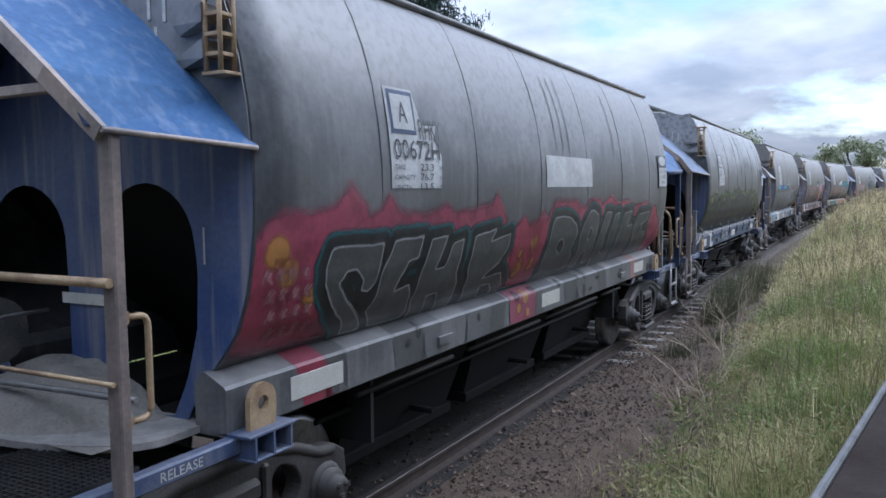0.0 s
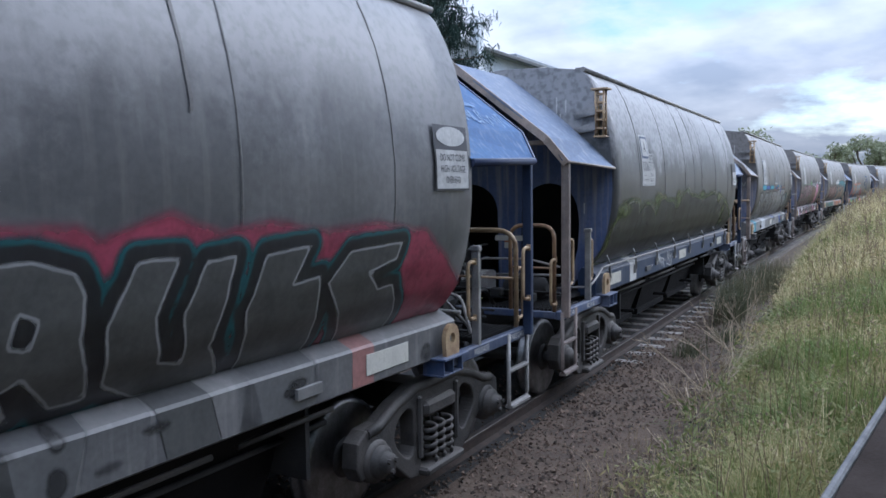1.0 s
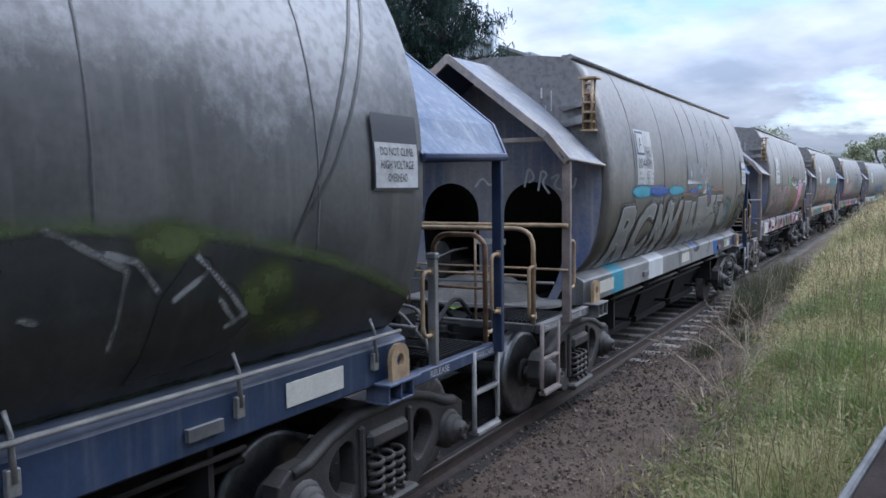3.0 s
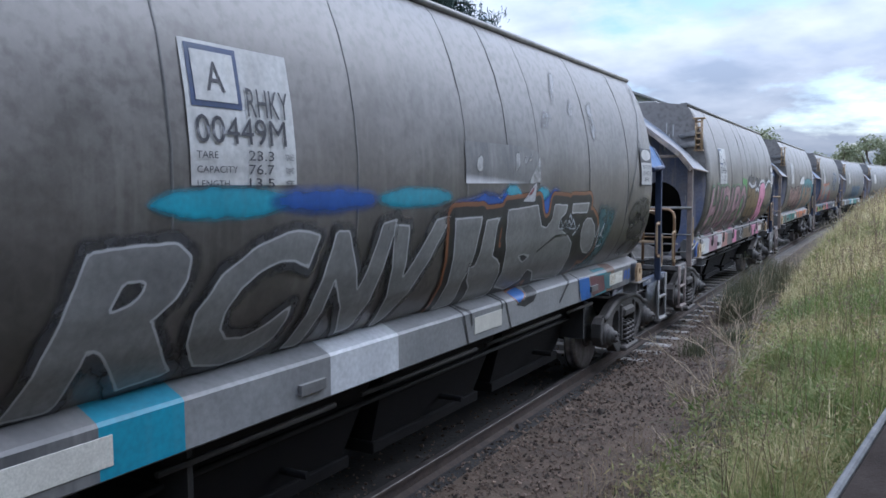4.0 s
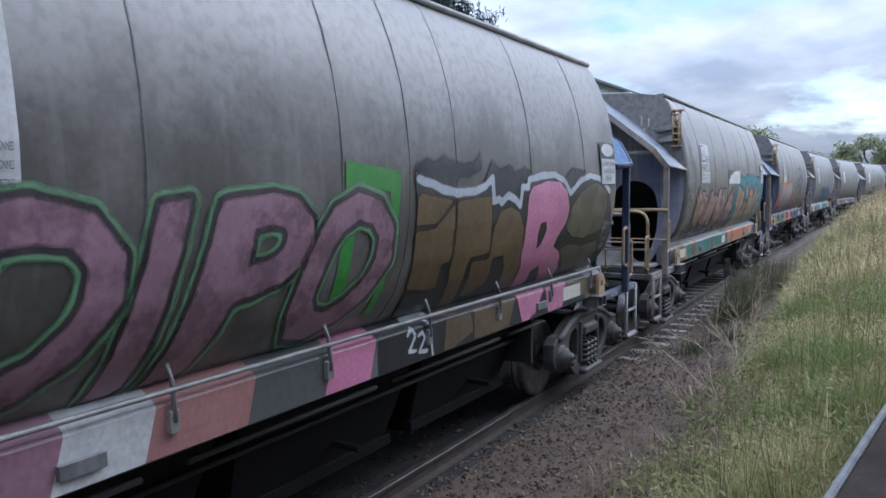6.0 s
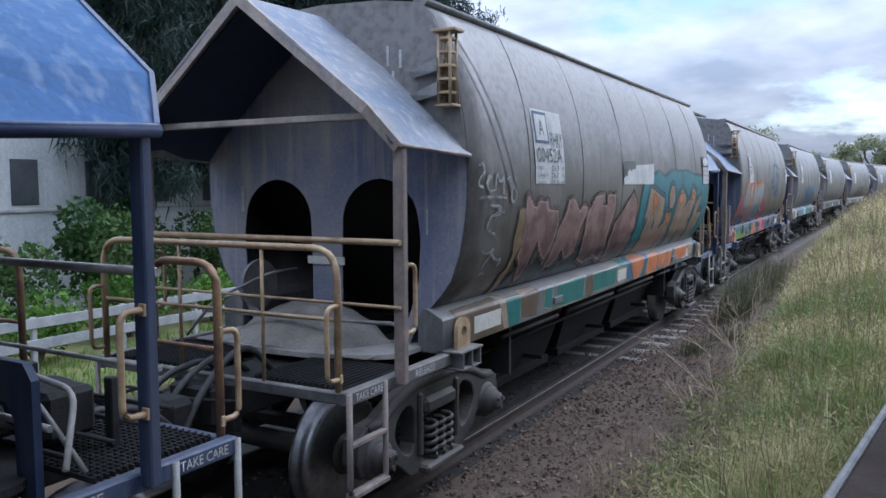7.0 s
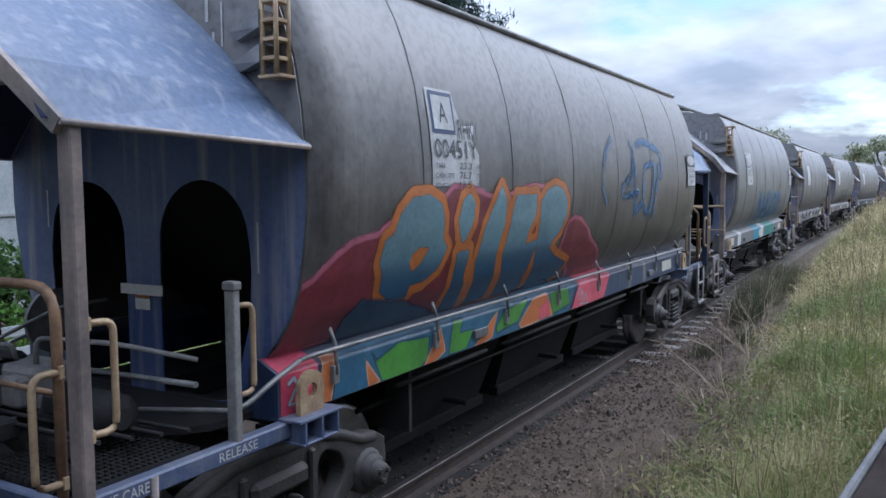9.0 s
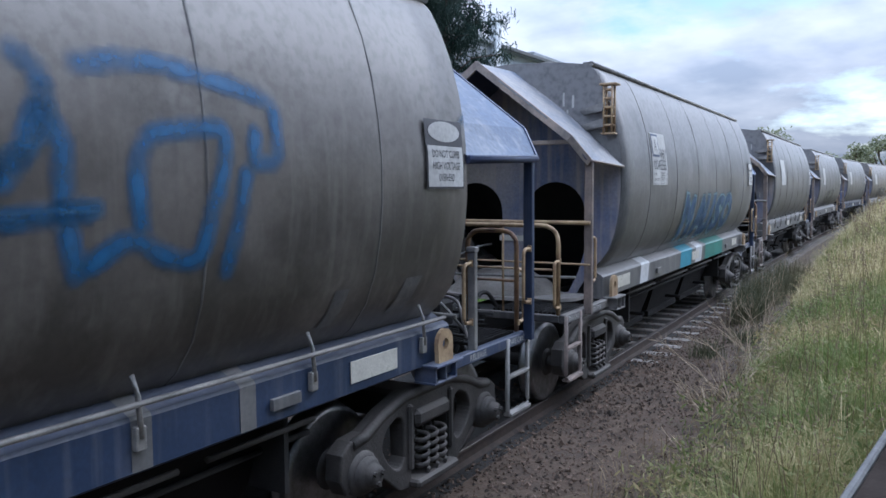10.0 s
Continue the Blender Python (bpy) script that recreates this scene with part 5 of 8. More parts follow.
RAUK = [[[(-0.29, 2.13), (-0.24, 2.19), (0.02, 2.2), (0.27, 2.17), (0.47, 2.09), (0.57, 1.99), (0.54, 1.9), (0.5, 1.78), (0.63, 1.69), (0.71, 1.57), (0.43, 1.54), (0.42, 1.49), (0.13, 1.47), (-0.18, 1.45), (-0.24, 1.64), (-0.33, 1.72), (-0.3, 1.95)], [(-0.01, 1.84), (-0.01, 1.92), (0.1, 1.93), (0.2, 1.86), (0.13, 1.77)]],
        [[(0.67, 1.95), (0.77, 2.11), (0.92, 2.23), (1.07, 2.24), (1.26, 2.17), (1.32, 2.07), (1.32, 1.88), (1.45, 1.55), (1.26, 1.55), (1.07, 1.73), (0.99, 1.69), (1.09, 1.54), (0.78, 1.54), (0.77, 1.78)], [(1, 1.89), (1.02, 2.02), (1.1, 1.98), (1.08, 1.87)]],
        [[(1.43, 1.9), (1.56, 2.19), (1.82, 2.19), (1.71, 1.91), (1.8, 1.67), (1.96, 1.62), (1.87, 1.9), (1.98, 2.16), (2.19, 2.17), (2.12, 1.69), (2.36, 1.44), (1.77, 1.47), (1.5, 1.6)]],
        [[(2.31, 1.85), (2.41, 2.16), (2.79, 2.18), (2.67, 1.96), (2.91, 1.99), (2.97, 1.74), (3.07, 1.42), (2.45, 1.44)]],
        [[(2.99, 1.93), (3.19, 2.12), (3.79, 2.14), (3.74, 2.01), (3.43, 1.95), (3.58, 1.83), (3.76, 1.84), (3.93, 1.63), (4.01, 1.42), (3.4, 1.42), (3.23, 1.66)]]]
GREY_FILL = spray_soft("charcoal_fill", [(0, (.25, .25, .255)), (.016, (.088, .088, .086))], .010, .12)
for word in (SCHB, RAUK):
    fill(A, "letter_outline", word, spray_soft("black_edge", [(-.10, (.012, .075, .085)), (-.07, (.014, .015, .018))], .022, .1), "black outline with a teal rim", .012, .14)
    for shape in word:
        fill(A, "sprayed_letter", shape, GREY_FILL, "charcoal sprayed letter with a silver rim", .015, .03)
OCHRE = spray_soft("ochre_dots", [(0, (.42, .19, .05))], .03, .3)
for y, z, r in ((-.72, 1.95, .08), (-.64, 1.72, .07), (-4.62, 2.15, .10), (-4.5, 2.02, .09), (-4.25, 1.85, .07), (-.95, 1.70, .10), (-1.0, 1.86, .06)):
    fill(A, "paint_dot", [disc(y, z, r, r * .9)], OCHRE, "", .011, .05)
ROSE = spray_soft("rose_tag", [(0, (.42, .2, .22))], .010, .3)
for k in range(4):
    z = 1.98 - .12 * k
    for j in range(4):
        y = -4.72 + .05 * k + .11 * j
        line(A, [(y, z), (y + .02, z + .07), (y + .07, z + .06), (y + .03, z + .02), (y + .08, z)], .018, ROSE, "", .013)
on_side("white_panel", outline([(-.52, 2.51), (.95, 2.51), (.95, 2.84), (-.52, 2.84)]), WHITE, A, "plain off-white panel")
for y in (-.2, .0, .2, 1.9):
    on_side("dark_streak", stroke([(y, 3.7), (y + .03, 2.95), (y + .02, 2.9)], .022), SEAM, A)
panel_number(A, "00672H", .5)
rs = random.Random(9)
DIM_GREY = spray("dim_grey", (.13, .13, .132))
y = -4.7
for mat in (SILL_GREY, PINK_RED, CHARCOAL, SILL_GREY, CHARCOAL, DIM_GREY, SILL_GREY, DIM_GREY, CHARCOAL, SILL_GREY, CHARCOAL, DIM_GREY, SILL_GREY, CHARCOAL, DIM_GREY, SILL_GREY, CHARCOAL, SILL_GREY, DIM_GREY, SILL_GREY, SALMON):
    d = rs.uniform(.25, .62)
    part("sill_paint", sill_skin(y, min(y + d, 4.8), rs.uniform(-.12, .12)), mat, A)
    y += d
    if y > 4.6:
        break
sill_shapes(A, [(flat_spray("sill_crimson", (.26, .06, .10), (.012, .08, .09)), [(-1.01, 1.47), (-.28, 1.47), (-.34, 1.12), (-1.01, 1.12)])] + [(flat_spray("sill_ochre", (.42, .22, .07)), disc(y, z, r, r)) for y, z, r in ((-.61, 1.37, .075), (-.78, 1.27, .055), (-.55, 1.2, .05))])
SMUDGE = spray_soft("dark_smudge", [(0, (.035, .035, .037))], .02, .5)
for k in range(16):
    fill(A, "sill_paint", [disc(rs.uniform(-3.6, 4.4), rs.uniform(1.18, 1.42), rs.uniform(.03, .10), rs.uniform(.02, .07))], SMUDGE, "", .008, .03, SILL_FORM, .017)

ring = [(.26 + .13 * math.cos(a), .30 + .15 * math.sin(a)) for a in np.linspace(0, 6.3, 16)]
for pts in (ring, [(.18, .42), (.36, .16)], wavy([(.40, .14), (.48, .34), (.56, .30), (.50, .22), (.60, .10)], 3), wavy([(.60, .10), (.66, .28), (.70, .12), (.74, .30)], 3), wavy([(.74, .12), (.80, .32), (.78, .08), (.86, .12)], 3),
            wavy([(.88, .08), (.94, .30), (1.02, .28), (.94, .20), (1.04, .06)], 3), wavy([(1.06, .08), (1.14, .28), (1.20, .10), (1.26, .28), (1.30, .06)], 3), wavy([(1.32, .08), (1.36, .30), (1.46, .26), (1.38, .18), (1.50, .05)], 3), wavy([(.10, .66), (.55, .50), (.95, .40), (1.12, .36), (.80, .38)], 3)):
    canopy_scrawl(A, LONG, pts, CHALK, .02)

B = TRAIN[2]
WORD_B = [[(-4.74, 1.5), (-4.81, 1.88), (-4.62, 2.04), (-4.44, 2.13), (-4.27, 2.2), (-4.08, 2.3), (-3.82, 2.32), (-3.55, 2.29), (-3.48, 2.17), (-3.28, 2.27), (-2.93, 2.26), (-2.66, 2.18), (-2.54, 2.09), (-2.39, 2.31), (-2.21, 2.36), (-1.91, 2.29), (-1.45, 2.27), (-1.23, 2.16), (-1.13, 2.18), (-0.83, 2.37), (-0.47, 2.44), (-0.13, 2.35), (0.38, 2.31), (0.87, 2.28), (1.4, 2.32), (1.99, 2.37), (2.94, 2.28), (3.87, 2.06), (5.58, 1.46), (-2.2, 1.48), (-4.28, 1.47)]]
fill(B, "sprayed_band", WORD_B, spray_soft("lime_haze", [(-.02, (.085, .115, .035)), (.04, (.034, .036, .034))], .06, .45), "black sprayed letters in a lime haze", .008, .14)
fill(B, "sprayed_band", WORD_B, spray_soft("black_word", [(.03, (.028, .029, .029))], .03, .15), "", .010, .06)
LIME_SOFT = spray_soft("lime_puff", [(0, (.085, .11, .03))], .07, .5)
for y, z, ry, rz in ((-4.25, 2.2, .30, .10), (-2.55, 2.32, .2, .10), (-1.2, 2.30, .18, .12), (.85, 2.34, .2, .06), (2.62, 2.26, .2, .10), (3.3, 1.95, .2, .16), (3.55, 1.7, .3, .08), (-4.72, 1.75, .05, .2)):
    fill(B, "paint_dot", [disc(y, z, ry, rz)], LIME_SOFT, "", .0115, .08)
fill(B, "sprayed_letter", [[(2.57, 1.98), (2.74, 2.19), (2.86, 2.17), (2.92, 2.06), (3.04, 2.02), (3.2, 1.80), (3.03, 1.62), (2.5, 1.58)]], spray_soft("black_block", [(0, (.016, .017, .018))], .012, .1), "black sprayed block", .013, .03)
PALE_LINE = spray_soft("thin_pale_line", [(0, (.16, .16, .155))], .012, .5)
for pts in [[(-4.27, 2.18), (-4.08, 2.28), (-3.83, 2.31), (-3.59, 2.27), (-3.54, 2.15), (-3.59, 1.94), (-3.71, 1.76)], [(-3.25, 2.22), (-3.36, 2.05), (-3.42, 1.89)], [(-2.99, 2.26), (-2.72, 2.15), (-2.56, 2.04), (-2.54, 1.81), (-2.51, 1.6)], [(-4.69, 1.98), (-4.57, 1.99), (-4.58, 1.88)], [(-4.48, 1.96), (-4.36, 1.97), (-4.39, 1.85)], [(-3.07, 1.99), (-2.95, 1.93)], [(-1.93, 2.21), (-1.95, 2.05), (-2.12, 1.86)], [(-1.59, 2.26), (-1.29, 2.1), (-1.29, 1.83), (-1.22, 1.65)], [(-0.54, 2.41), (-0.12, 2.29), (-0.24, 2.03), (-0.25, 1.76)], [(0.88, 2.22), (0.62, 1.92), (0.63, 1.73)], [(1.99, 2.36), (2.39, 2.15), (2.34, 1.8)], [(-3.85, 2.27), (-3.83, 2.27)], [(-3.78, 2.27), (-3.77, 2.27)], [(-3.7, 2.27), (-3.69, 2.27)], [(-3.22, 2.21), (-3.28, 2.08), (-3.39, 1.95)]]:
    line(B, pts, .026, PALE_LINE, "thin pale sprayed line", .0135)
for pts in [[(2.78, 2.18), (2.91, 2.07), (3.16, 1.84), (3.03, 1.79)], [(2.28, 2.23), (2.44, 2.18), (2.56, 2.04)], [(1.91, 2), (1.98, 1.97)]] + [[(2.66, 1.98), (2.84, 2.09)], [(2.95, 1.95), (3.10, 1.80)]]:
    line(B, pts, .03, spray_soft("silver_line", [(0, (.26, .26, .26))], .010, .3), "", .015)
panel_number(B, "00671V", .5)
part("sill_paint", sill_skin(-3.32, -2.98), WHITE, B)
for pts in [[(-1.1, 1.15), (-1.03, 1.39), (-1, 1.25), (-0.92, 1.39), (-0.94, 1.21)],
            [(-0.8, 1.25), (-0.83, 1.21), (-0.88, 1.22), (-0.92, 1.26), (-0.92, 1.3), (-0.88, 1.32), (-0.83, 1.3), (-0.8, 1.25)],
            [(-0.73, 1.34), (-0.82, 1.3), (-0.72, 1.21), (-0.79, 1.16), (-0.85, 1.19)],
            [(-0.67, 1.27), (-0.56, 1.26)],
            [(-1.08, 1.19), (-0.81, 1.14)],
            [(-1.7, 1.27), (-1.65, 1.39), (-1.61, 1.27), (-1.57, 1.38), (-1.55, 1.24)],
            [(-1.45, 1.27), (-1.47, 1.24), (-1.51, 1.24), (-1.54, 1.28), (-1.53, 1.32), (-1.5, 1.33), (-1.46, 1.31), (-1.45, 1.27)],
            [(-1.38, 1.32), (-1.44, 1.29), (-1.37, 1.22), (-1.44, 1.19)],
            [(-1.35, 1.29), (-1.29, 1.29), (-1.34, 1.23), (-1.28, 1.15)],
            [(-1.23, 1.26), (-1.22, 1.26)],
            [(-1.19, 1.26), (-1.18, 1.26)]]:
    line(B, pts, .026, spray_soft("white_sill_tag", [(0, (.5, .52, .55))], .007, .1), "white scrawled tag", .006, SILL_FORM)
for y in (-2.05, -2.14, -.42, -.34):
    plate(B, "paint_dot", y - .015, y + .015, 1.235, 1.265, WHITEP, x=1.186, th=.002)
for y in (.3, .75, 1.0):
    on_side("dark_streak", stroke([(y, 3.85), (y + .05, 3.2), (y + .05, 2.45)], .03), SEAM, B)

for pts in ([(4.35, 3.8), (4.21, 3.56), (3.86, 2.91), (3.62, 2.45), (3.44, 2.16)], [(4.52, 3.9), (4.45, 3.76), (4.08, 3.04), (3.8, 2.6), (3.61, 2.38)]):
    on_side("dark_streak", stroke(wavy(pts, 3), .022), SMOKE, B)

C = TRAIN[3]
HKS = [[[(-0.85, 2.25), (-0.38, 2.25), (-0.41, 2.05), (-0.43, 1.83), (-0.48, 1.71), (-0.36, 1.48), (-0.7, 1.48)]],
       [[(-0.31, 2.22), (-0.02, 2.23), (-0.08, 2.18), (-0.08, 2.03), (-0.07, 1.9), (0.07, 1.85), (0.15, 1.8), (0.24, 1.65), (0.33, 1.48), (-0.2, 1.46), (-0.28, 1.63), (-0.42, 1.71), (-0.45, 1.82), (-0.35, 1.84), (-0.33, 1.99)]],
       [[(0.09, 2.29), (0.77, 2.32), (0.82, 2.22), (0.9, 2.11), (1.03, 2.09), (1.14, 2.16), (1.18, 2.32), (1.55, 2.3), (1.52, 2.21), (1.38, 2.16), (1.37, 2.07), (1.66, 1.98), (1.87, 1.88), (1.97, 1.66), (2.08, 1.46), (1.24, 1.52), (1.07, 1.63), (0.89, 1.67), (0.88, 1.56), (0.67, 1.49), (0.32, 1.56), (0.21, 1.85), (0.12, 2.04)], [(0.51, 1.84), (0.63, 1.84), (0.77, 1.82), (0.66, 1.78)]],
       [[(1.68, 2.31), (2.21, 2.31), (2.16, 2.19), (1.69, 2.2)]],
       [[(2.59, 1.91), (2.62, 1.78), (2.54, 1.7), (2.36, 1.73), (2.19, 1.82), (2.07, 1.96), (2.09, 2.08), (2.18, 2.14), (2.34, 2.13), (2.49, 2.05)]]]
CYAN_SOFT = spray_soft("cyan_haze", [(0, (.03, .30, .42))], .03, .1)
BLUE_SOFT = spray_soft("blue_haze", [(0, (.01, .085, .40))], .045, .1)
for shape, m, off in (([[(0.03, 2.37), (0.04, 2.45), (0.14, 2.51), (0.27, 2.5), (0.38, 2.44), (0.4, 2.34)]], CYAN_SOFT, .008), ([[(0.66, 2.33), (0.72, 2.44), (0.86, 2.49), (1.02, 2.45), (1.1, 2.33), (1.02, 2.14), (0.87, 2.18)]], CYAN_SOFT, .008), ([[(-0.85, 2.36), (-0.72, 2.38), (-0.54, 2.39), (-0.36, 2.44), (-0.23, 2.43), (0.04, 2.39), (0.04, 2.32), (-0.34, 2.3), (-0.85, 2.27)]], BLUE_SOFT, .0095), ([[(0.84, 2.31), (1, 2.4), (1.2, 2.47), (1.39, 2.39), (1.15, 2.33), (1.09, 2.18), (0.98, 2.11), (0.87, 2.18)]], BLUE_SOFT, .0095),
                      ([disc(.02, 2.38, .07, .07)], BLUE_SOFT, .0095), ([disc(-3.2, 2.42, .5, .08)], CYAN_SOFT, .008), ([disc(-2.4, 2.42, .5, .07)], BLUE_SOFT, .0095), ([disc(-1.4, 2.42, .5, .07)], CYAN_SOFT, .008)):
    fill(C, "sprayed_puff", shape, m, "blue sprayed haze", off, .08)
EDGE_C = spray_soft("black_rust_edge", [(-.125, (.17, .065, .025)), (-.085, (.014, .014, .016))], .012, .05)
fill(C, "letter_outline", HKS + [[[(1.63, 2.13), (2.16, 2.13), (2.12, 1.85), (2.28, 1.57), (2.12, 1.55), (1.91, 1.87), (1.69, 1.99)]]], EDGE_C, "black outline with a rust rim", .012, .16)
fill(C, "paint_shard", [[(0.39, 2.35), (0.71, 2.54), (0.68, 2.35)]], spray_soft("white_shard", [(0, (.5, .5, .52))], .008, .1), "", .014, .02)
fill(C, "paint_shard", [[(0.44, 2.37), (0.68, 2.51), (0.61, 2.43)]], spray_soft("red_shard", [(0, (.26, .03, .05))], .008, .1), "", .0155, .02)
SILVER_FILL = spray_soft("silver_fill", [(0, (.40, .40, .41)), (.014, (.215, .213, .21))], .008, .1)
for shape in HKS:
    fill(C, "sprayed_letter", shape, SILVER_FILL, "silver sprayed block letter", .0145, .03)
fill(C, "sprayed_haze", [[(2.35, 1.5), (3.0, 1.5), (3.3, 2.25), (2.6, 2.28)]], spray_soft("dim_teal_haze", [(.04, (.03, .10, .12))], .09, .55), "", .009, .05)
for k, pts in enumerate([[(0.93, 1.85), (1.11, 1.92), (1.31, 1.98), (1.66, 1.98)]]):
    line(C, pts, .022, spray_soft("ink_line", [(0, (.012, .012, .014))], .006, .0), "", .0165)
for pts in [[(1.39, 2.14), (1.47, 2.07), (1.53, 2.14), (1.59, 2.06), (1.63, 2.13), (1.72, 2.07), (1.75, 2.14), (1.86, 2.04)], [(1.41, 2.05), (1.64, 2.05), (1.98, 2.02)], [(1.62, 2.17), (1.64, 2.19), (1.7, 2.14)], [(1.81, 1.96), (1.97, 2.07), (1.88, 1.99)], [(2.6, 1.89), (2.65, 2.04), (2.73, 1.78), (2.77, 1.94), (2.84, 2.05), (2.75, 1.92), (2.92, 1.87)], [(2.72, 1.76), (2.93, 1.79)]]:
    line(C, pts, .024, spray_soft("white_tag", [(0, (.42, .45, .48))], .008, .25), "white scrawled tag", .018)
for s, a, b in (("R", -4.25, -3.35), ("C", -3.35, -2.5), ("N", -2.5, -1.7), ("V", -1.75, -.95)):
    lettering(C, s, a, b, 1.52, 2.26, [(spray_soft("thin_dark_edge", [(-.05, (.05, .05, .055))], .02, .5), 0), (SILVER_FILL, 0)], .18, .05, label="silver sprayed block letter", seed=4, lap=0)
on_side("white_panel", outline([(-.68, 2.52), (.8, 2.52), (.81, 2.82), (.4, 2.86), (-.68, 2.86)]), SILL_GREY, C, "peeling pale panel")
PEEL_SOFT = spray_soft("pale_flake", [(0, (.36, .355, .35))], .012, .5)
for shape in [[(-0.51, 2.64), (-0.48, 2.72), (-0.4, 2.76), (-0.38, 2.72), (-0.39, 2.63), (-0.47, 2.61)], [(0.22, 2.63), (0.27, 2.79), (0.35, 2.8), (0.35, 2.69), (0.26, 2.61)], [(0.43, 2.73), (0.48, 2.78), (0.57, 2.75), (0.61, 2.79), (0.61, 2.74), (0.46, 2.69)]] + [[(0.53, 2.52), (0.74, 2.71), (0.81, 2.77), (0.8, 2.52)]]:
    fill(C, "peeled_patch", [shape], PEEL_SOFT, "", .010, .03)
SCUFF = spray_soft("pale_scuff", [(0, (.26, .26, .27))], .03, .7)
for shape in [[(0.92, 3.07), (1.03, 3.22), (1.18, 3.24), (1.21, 3.17), (1.06, 3.06)], [(1.33, 3.43), (1.52, 3.67), (1.62, 3.67), (1.44, 3.45), (1.35, 3.33)], [(2.36, 3.4), (2.54, 3.45), (2.5, 3.25), (2.55, 3.09), (2.42, 3.01), (2.35, 3.19)], [(1.73, 3.28), (1.89, 3.43), (1.89, 3.34), (1.78, 3.24)]]:
    fill(C, "peeled_patch", [shape], SCUFF, "", .008, .05)
panel_number(C, "00449M")
y = -4.75
for mat, d in ((SILL_GREY, .9), (SKYB, .5), (SILVER, 1.2), (WHITEP, .8), (SILVER, 5.0), (SILL_GREY, 1.15)):
    part("sill_paint", sill_skin(y, min(y + d, 4.8)), mat, C)
    y += d
sill_shapes(C, [(flat_spray("sill_turquoise", (.02, .20, .25)), [(3.05, 1.44), (3.5, 1.43), (3.45, 1.1), (2.98, 1.1)]), (flat_spray("sill_rust", (.12, .05, .025)), [(3.49, 1.47), (3.8, 1.45), (3.65, 1.1), (3.45, 1.1), (3.44, 1.34)]), (flat_spray("sill_navy", (.02, .028, .055)), [(4.52, 1.39), (4.87, 1.38), (4.87, 1.15), (4.52, 1.16)]),
             (BLUE_RIM, [(0.69, 1.46), (0.99, 1.48), (1.01, 1.42), (0.79, 1.33), (0.67, 1.4)]),
             (BLK, [(1.08, 1.45), (1.28, 1.45), (1.14, 1.32), (0.91, 1.29), (0.7, 1.34), (0.91, 1.36)]),
             (BLUE_S, [(2.41, 1.4), (2.79, 1.39), (2.9, 1.13), (2.55, 1.13)]),
             (MAROON_S, [(2.82, 1.39), (3.34, 1.36), (3.4, 1.16), (2.92, 1.14)]),
             (TEAL_S, [(3.36, 1.37), (3.64, 1.37), (3.65, 1.16), (3.4, 1.17)])])
for pts in [[(-0.36, 1.46), (-0.35, 1.39), (-0.26, 1.1)], [(-0.31, 1.45), (-0.22, 1.39), (-0.2, 1.29)], [(0.35, 1.47), (0.41, 1.41), (0.37, 1.24), (0.28, 1.22)], [(0.43, 1.46), (0.5, 1.36), (0.59, 1.13)], [(2.26, 1.46), (2.05, 1.36), (1.85, 1.21)], [(2.43, 1.44), (2.49, 1.15)]]:
    line(C, pts, .03, BLK, "", .009, SILL_FORM)
plate(C, "notice_plate", 3.62, 3.80, 1.20, 1.33, spray("buff", (.40, .27, .10)), x=1.187, th=.003)

on_side("dark_streak", stroke(wavy([(4.62, 3.85), (4.47, 3.51), (4.29, 3.20), (4.19, 3.01), (4.03, 2.77), (3.85, 2.47), (3.75, 2.25)], 3), .03), SMOKE, C)
on_side("dark_streak", stroke([(4.23, 3.0), (4.30, 2.98), (4.31, 3.08), (4.25, 3.1)], .018), SMOKE, C)
for y, z, ry, rz in ((4.1, 2.1, .26, .16), (4.42, 2.18, .30, .16), (4.64, 2.06, .14, .26), (4.25, 1.9, .36, .14), (4.3, 1.66, .45, .12)):
    fill(C, "sprayed_soot", [disc(y, z, ry, rz)], spray_soft("soot_patch", [(0, (.035, .033, .032))], .05, .4), "", .008, .08)
for k, pts in enumerate(([(4.20, 1.20), (4.30, 1.30), (4.22, 1.33), (4.20, 1.22)], [(4.30, 1.33), (4.31, 1.20), (4.36, 1.21)], [(4.38, 1.34), (4.39, 1.20), (4.46, 1.24), (4.39, 1.28), (4.45, 1.33)])):
    bm = stroke(wavy(pts, 3), .022)
    for v in bm.verts:
        v.co = (1.192, v.co.x, v.co.y)
    part("sprayed_tag", bm, BLUEP, C, "blue scrawled tag")

for pts in ([(.45, 2.5), (.5, 2.75), (.58, 2.6), (.5, 2.55)], [(.62, 2.45), (.66, 2.7), (.74, 2.65), (.66, 2.55), (.76, 2.42)], [(.78, 2.6), (.9, 2.66), (.8, 2.5), (.92, 2.45)], [(.95, 2.4), (.97, 2.62), (1.05, 2.45), (1.08, 2.6)],
            [(-.2, 2.5), (-.1, 2.64), (0, 2.5), (.08, 2.62), (.15, 2.48)]):
    bm = stroke(wavy(pts, 3), .026)
    for v in bm.verts:
        v.co = (v.co.x, -END_Y - .03, v.co.y)
    part("sprayed_tag", bm, WHITEP, C, "white scrawled tag on the end sheet")

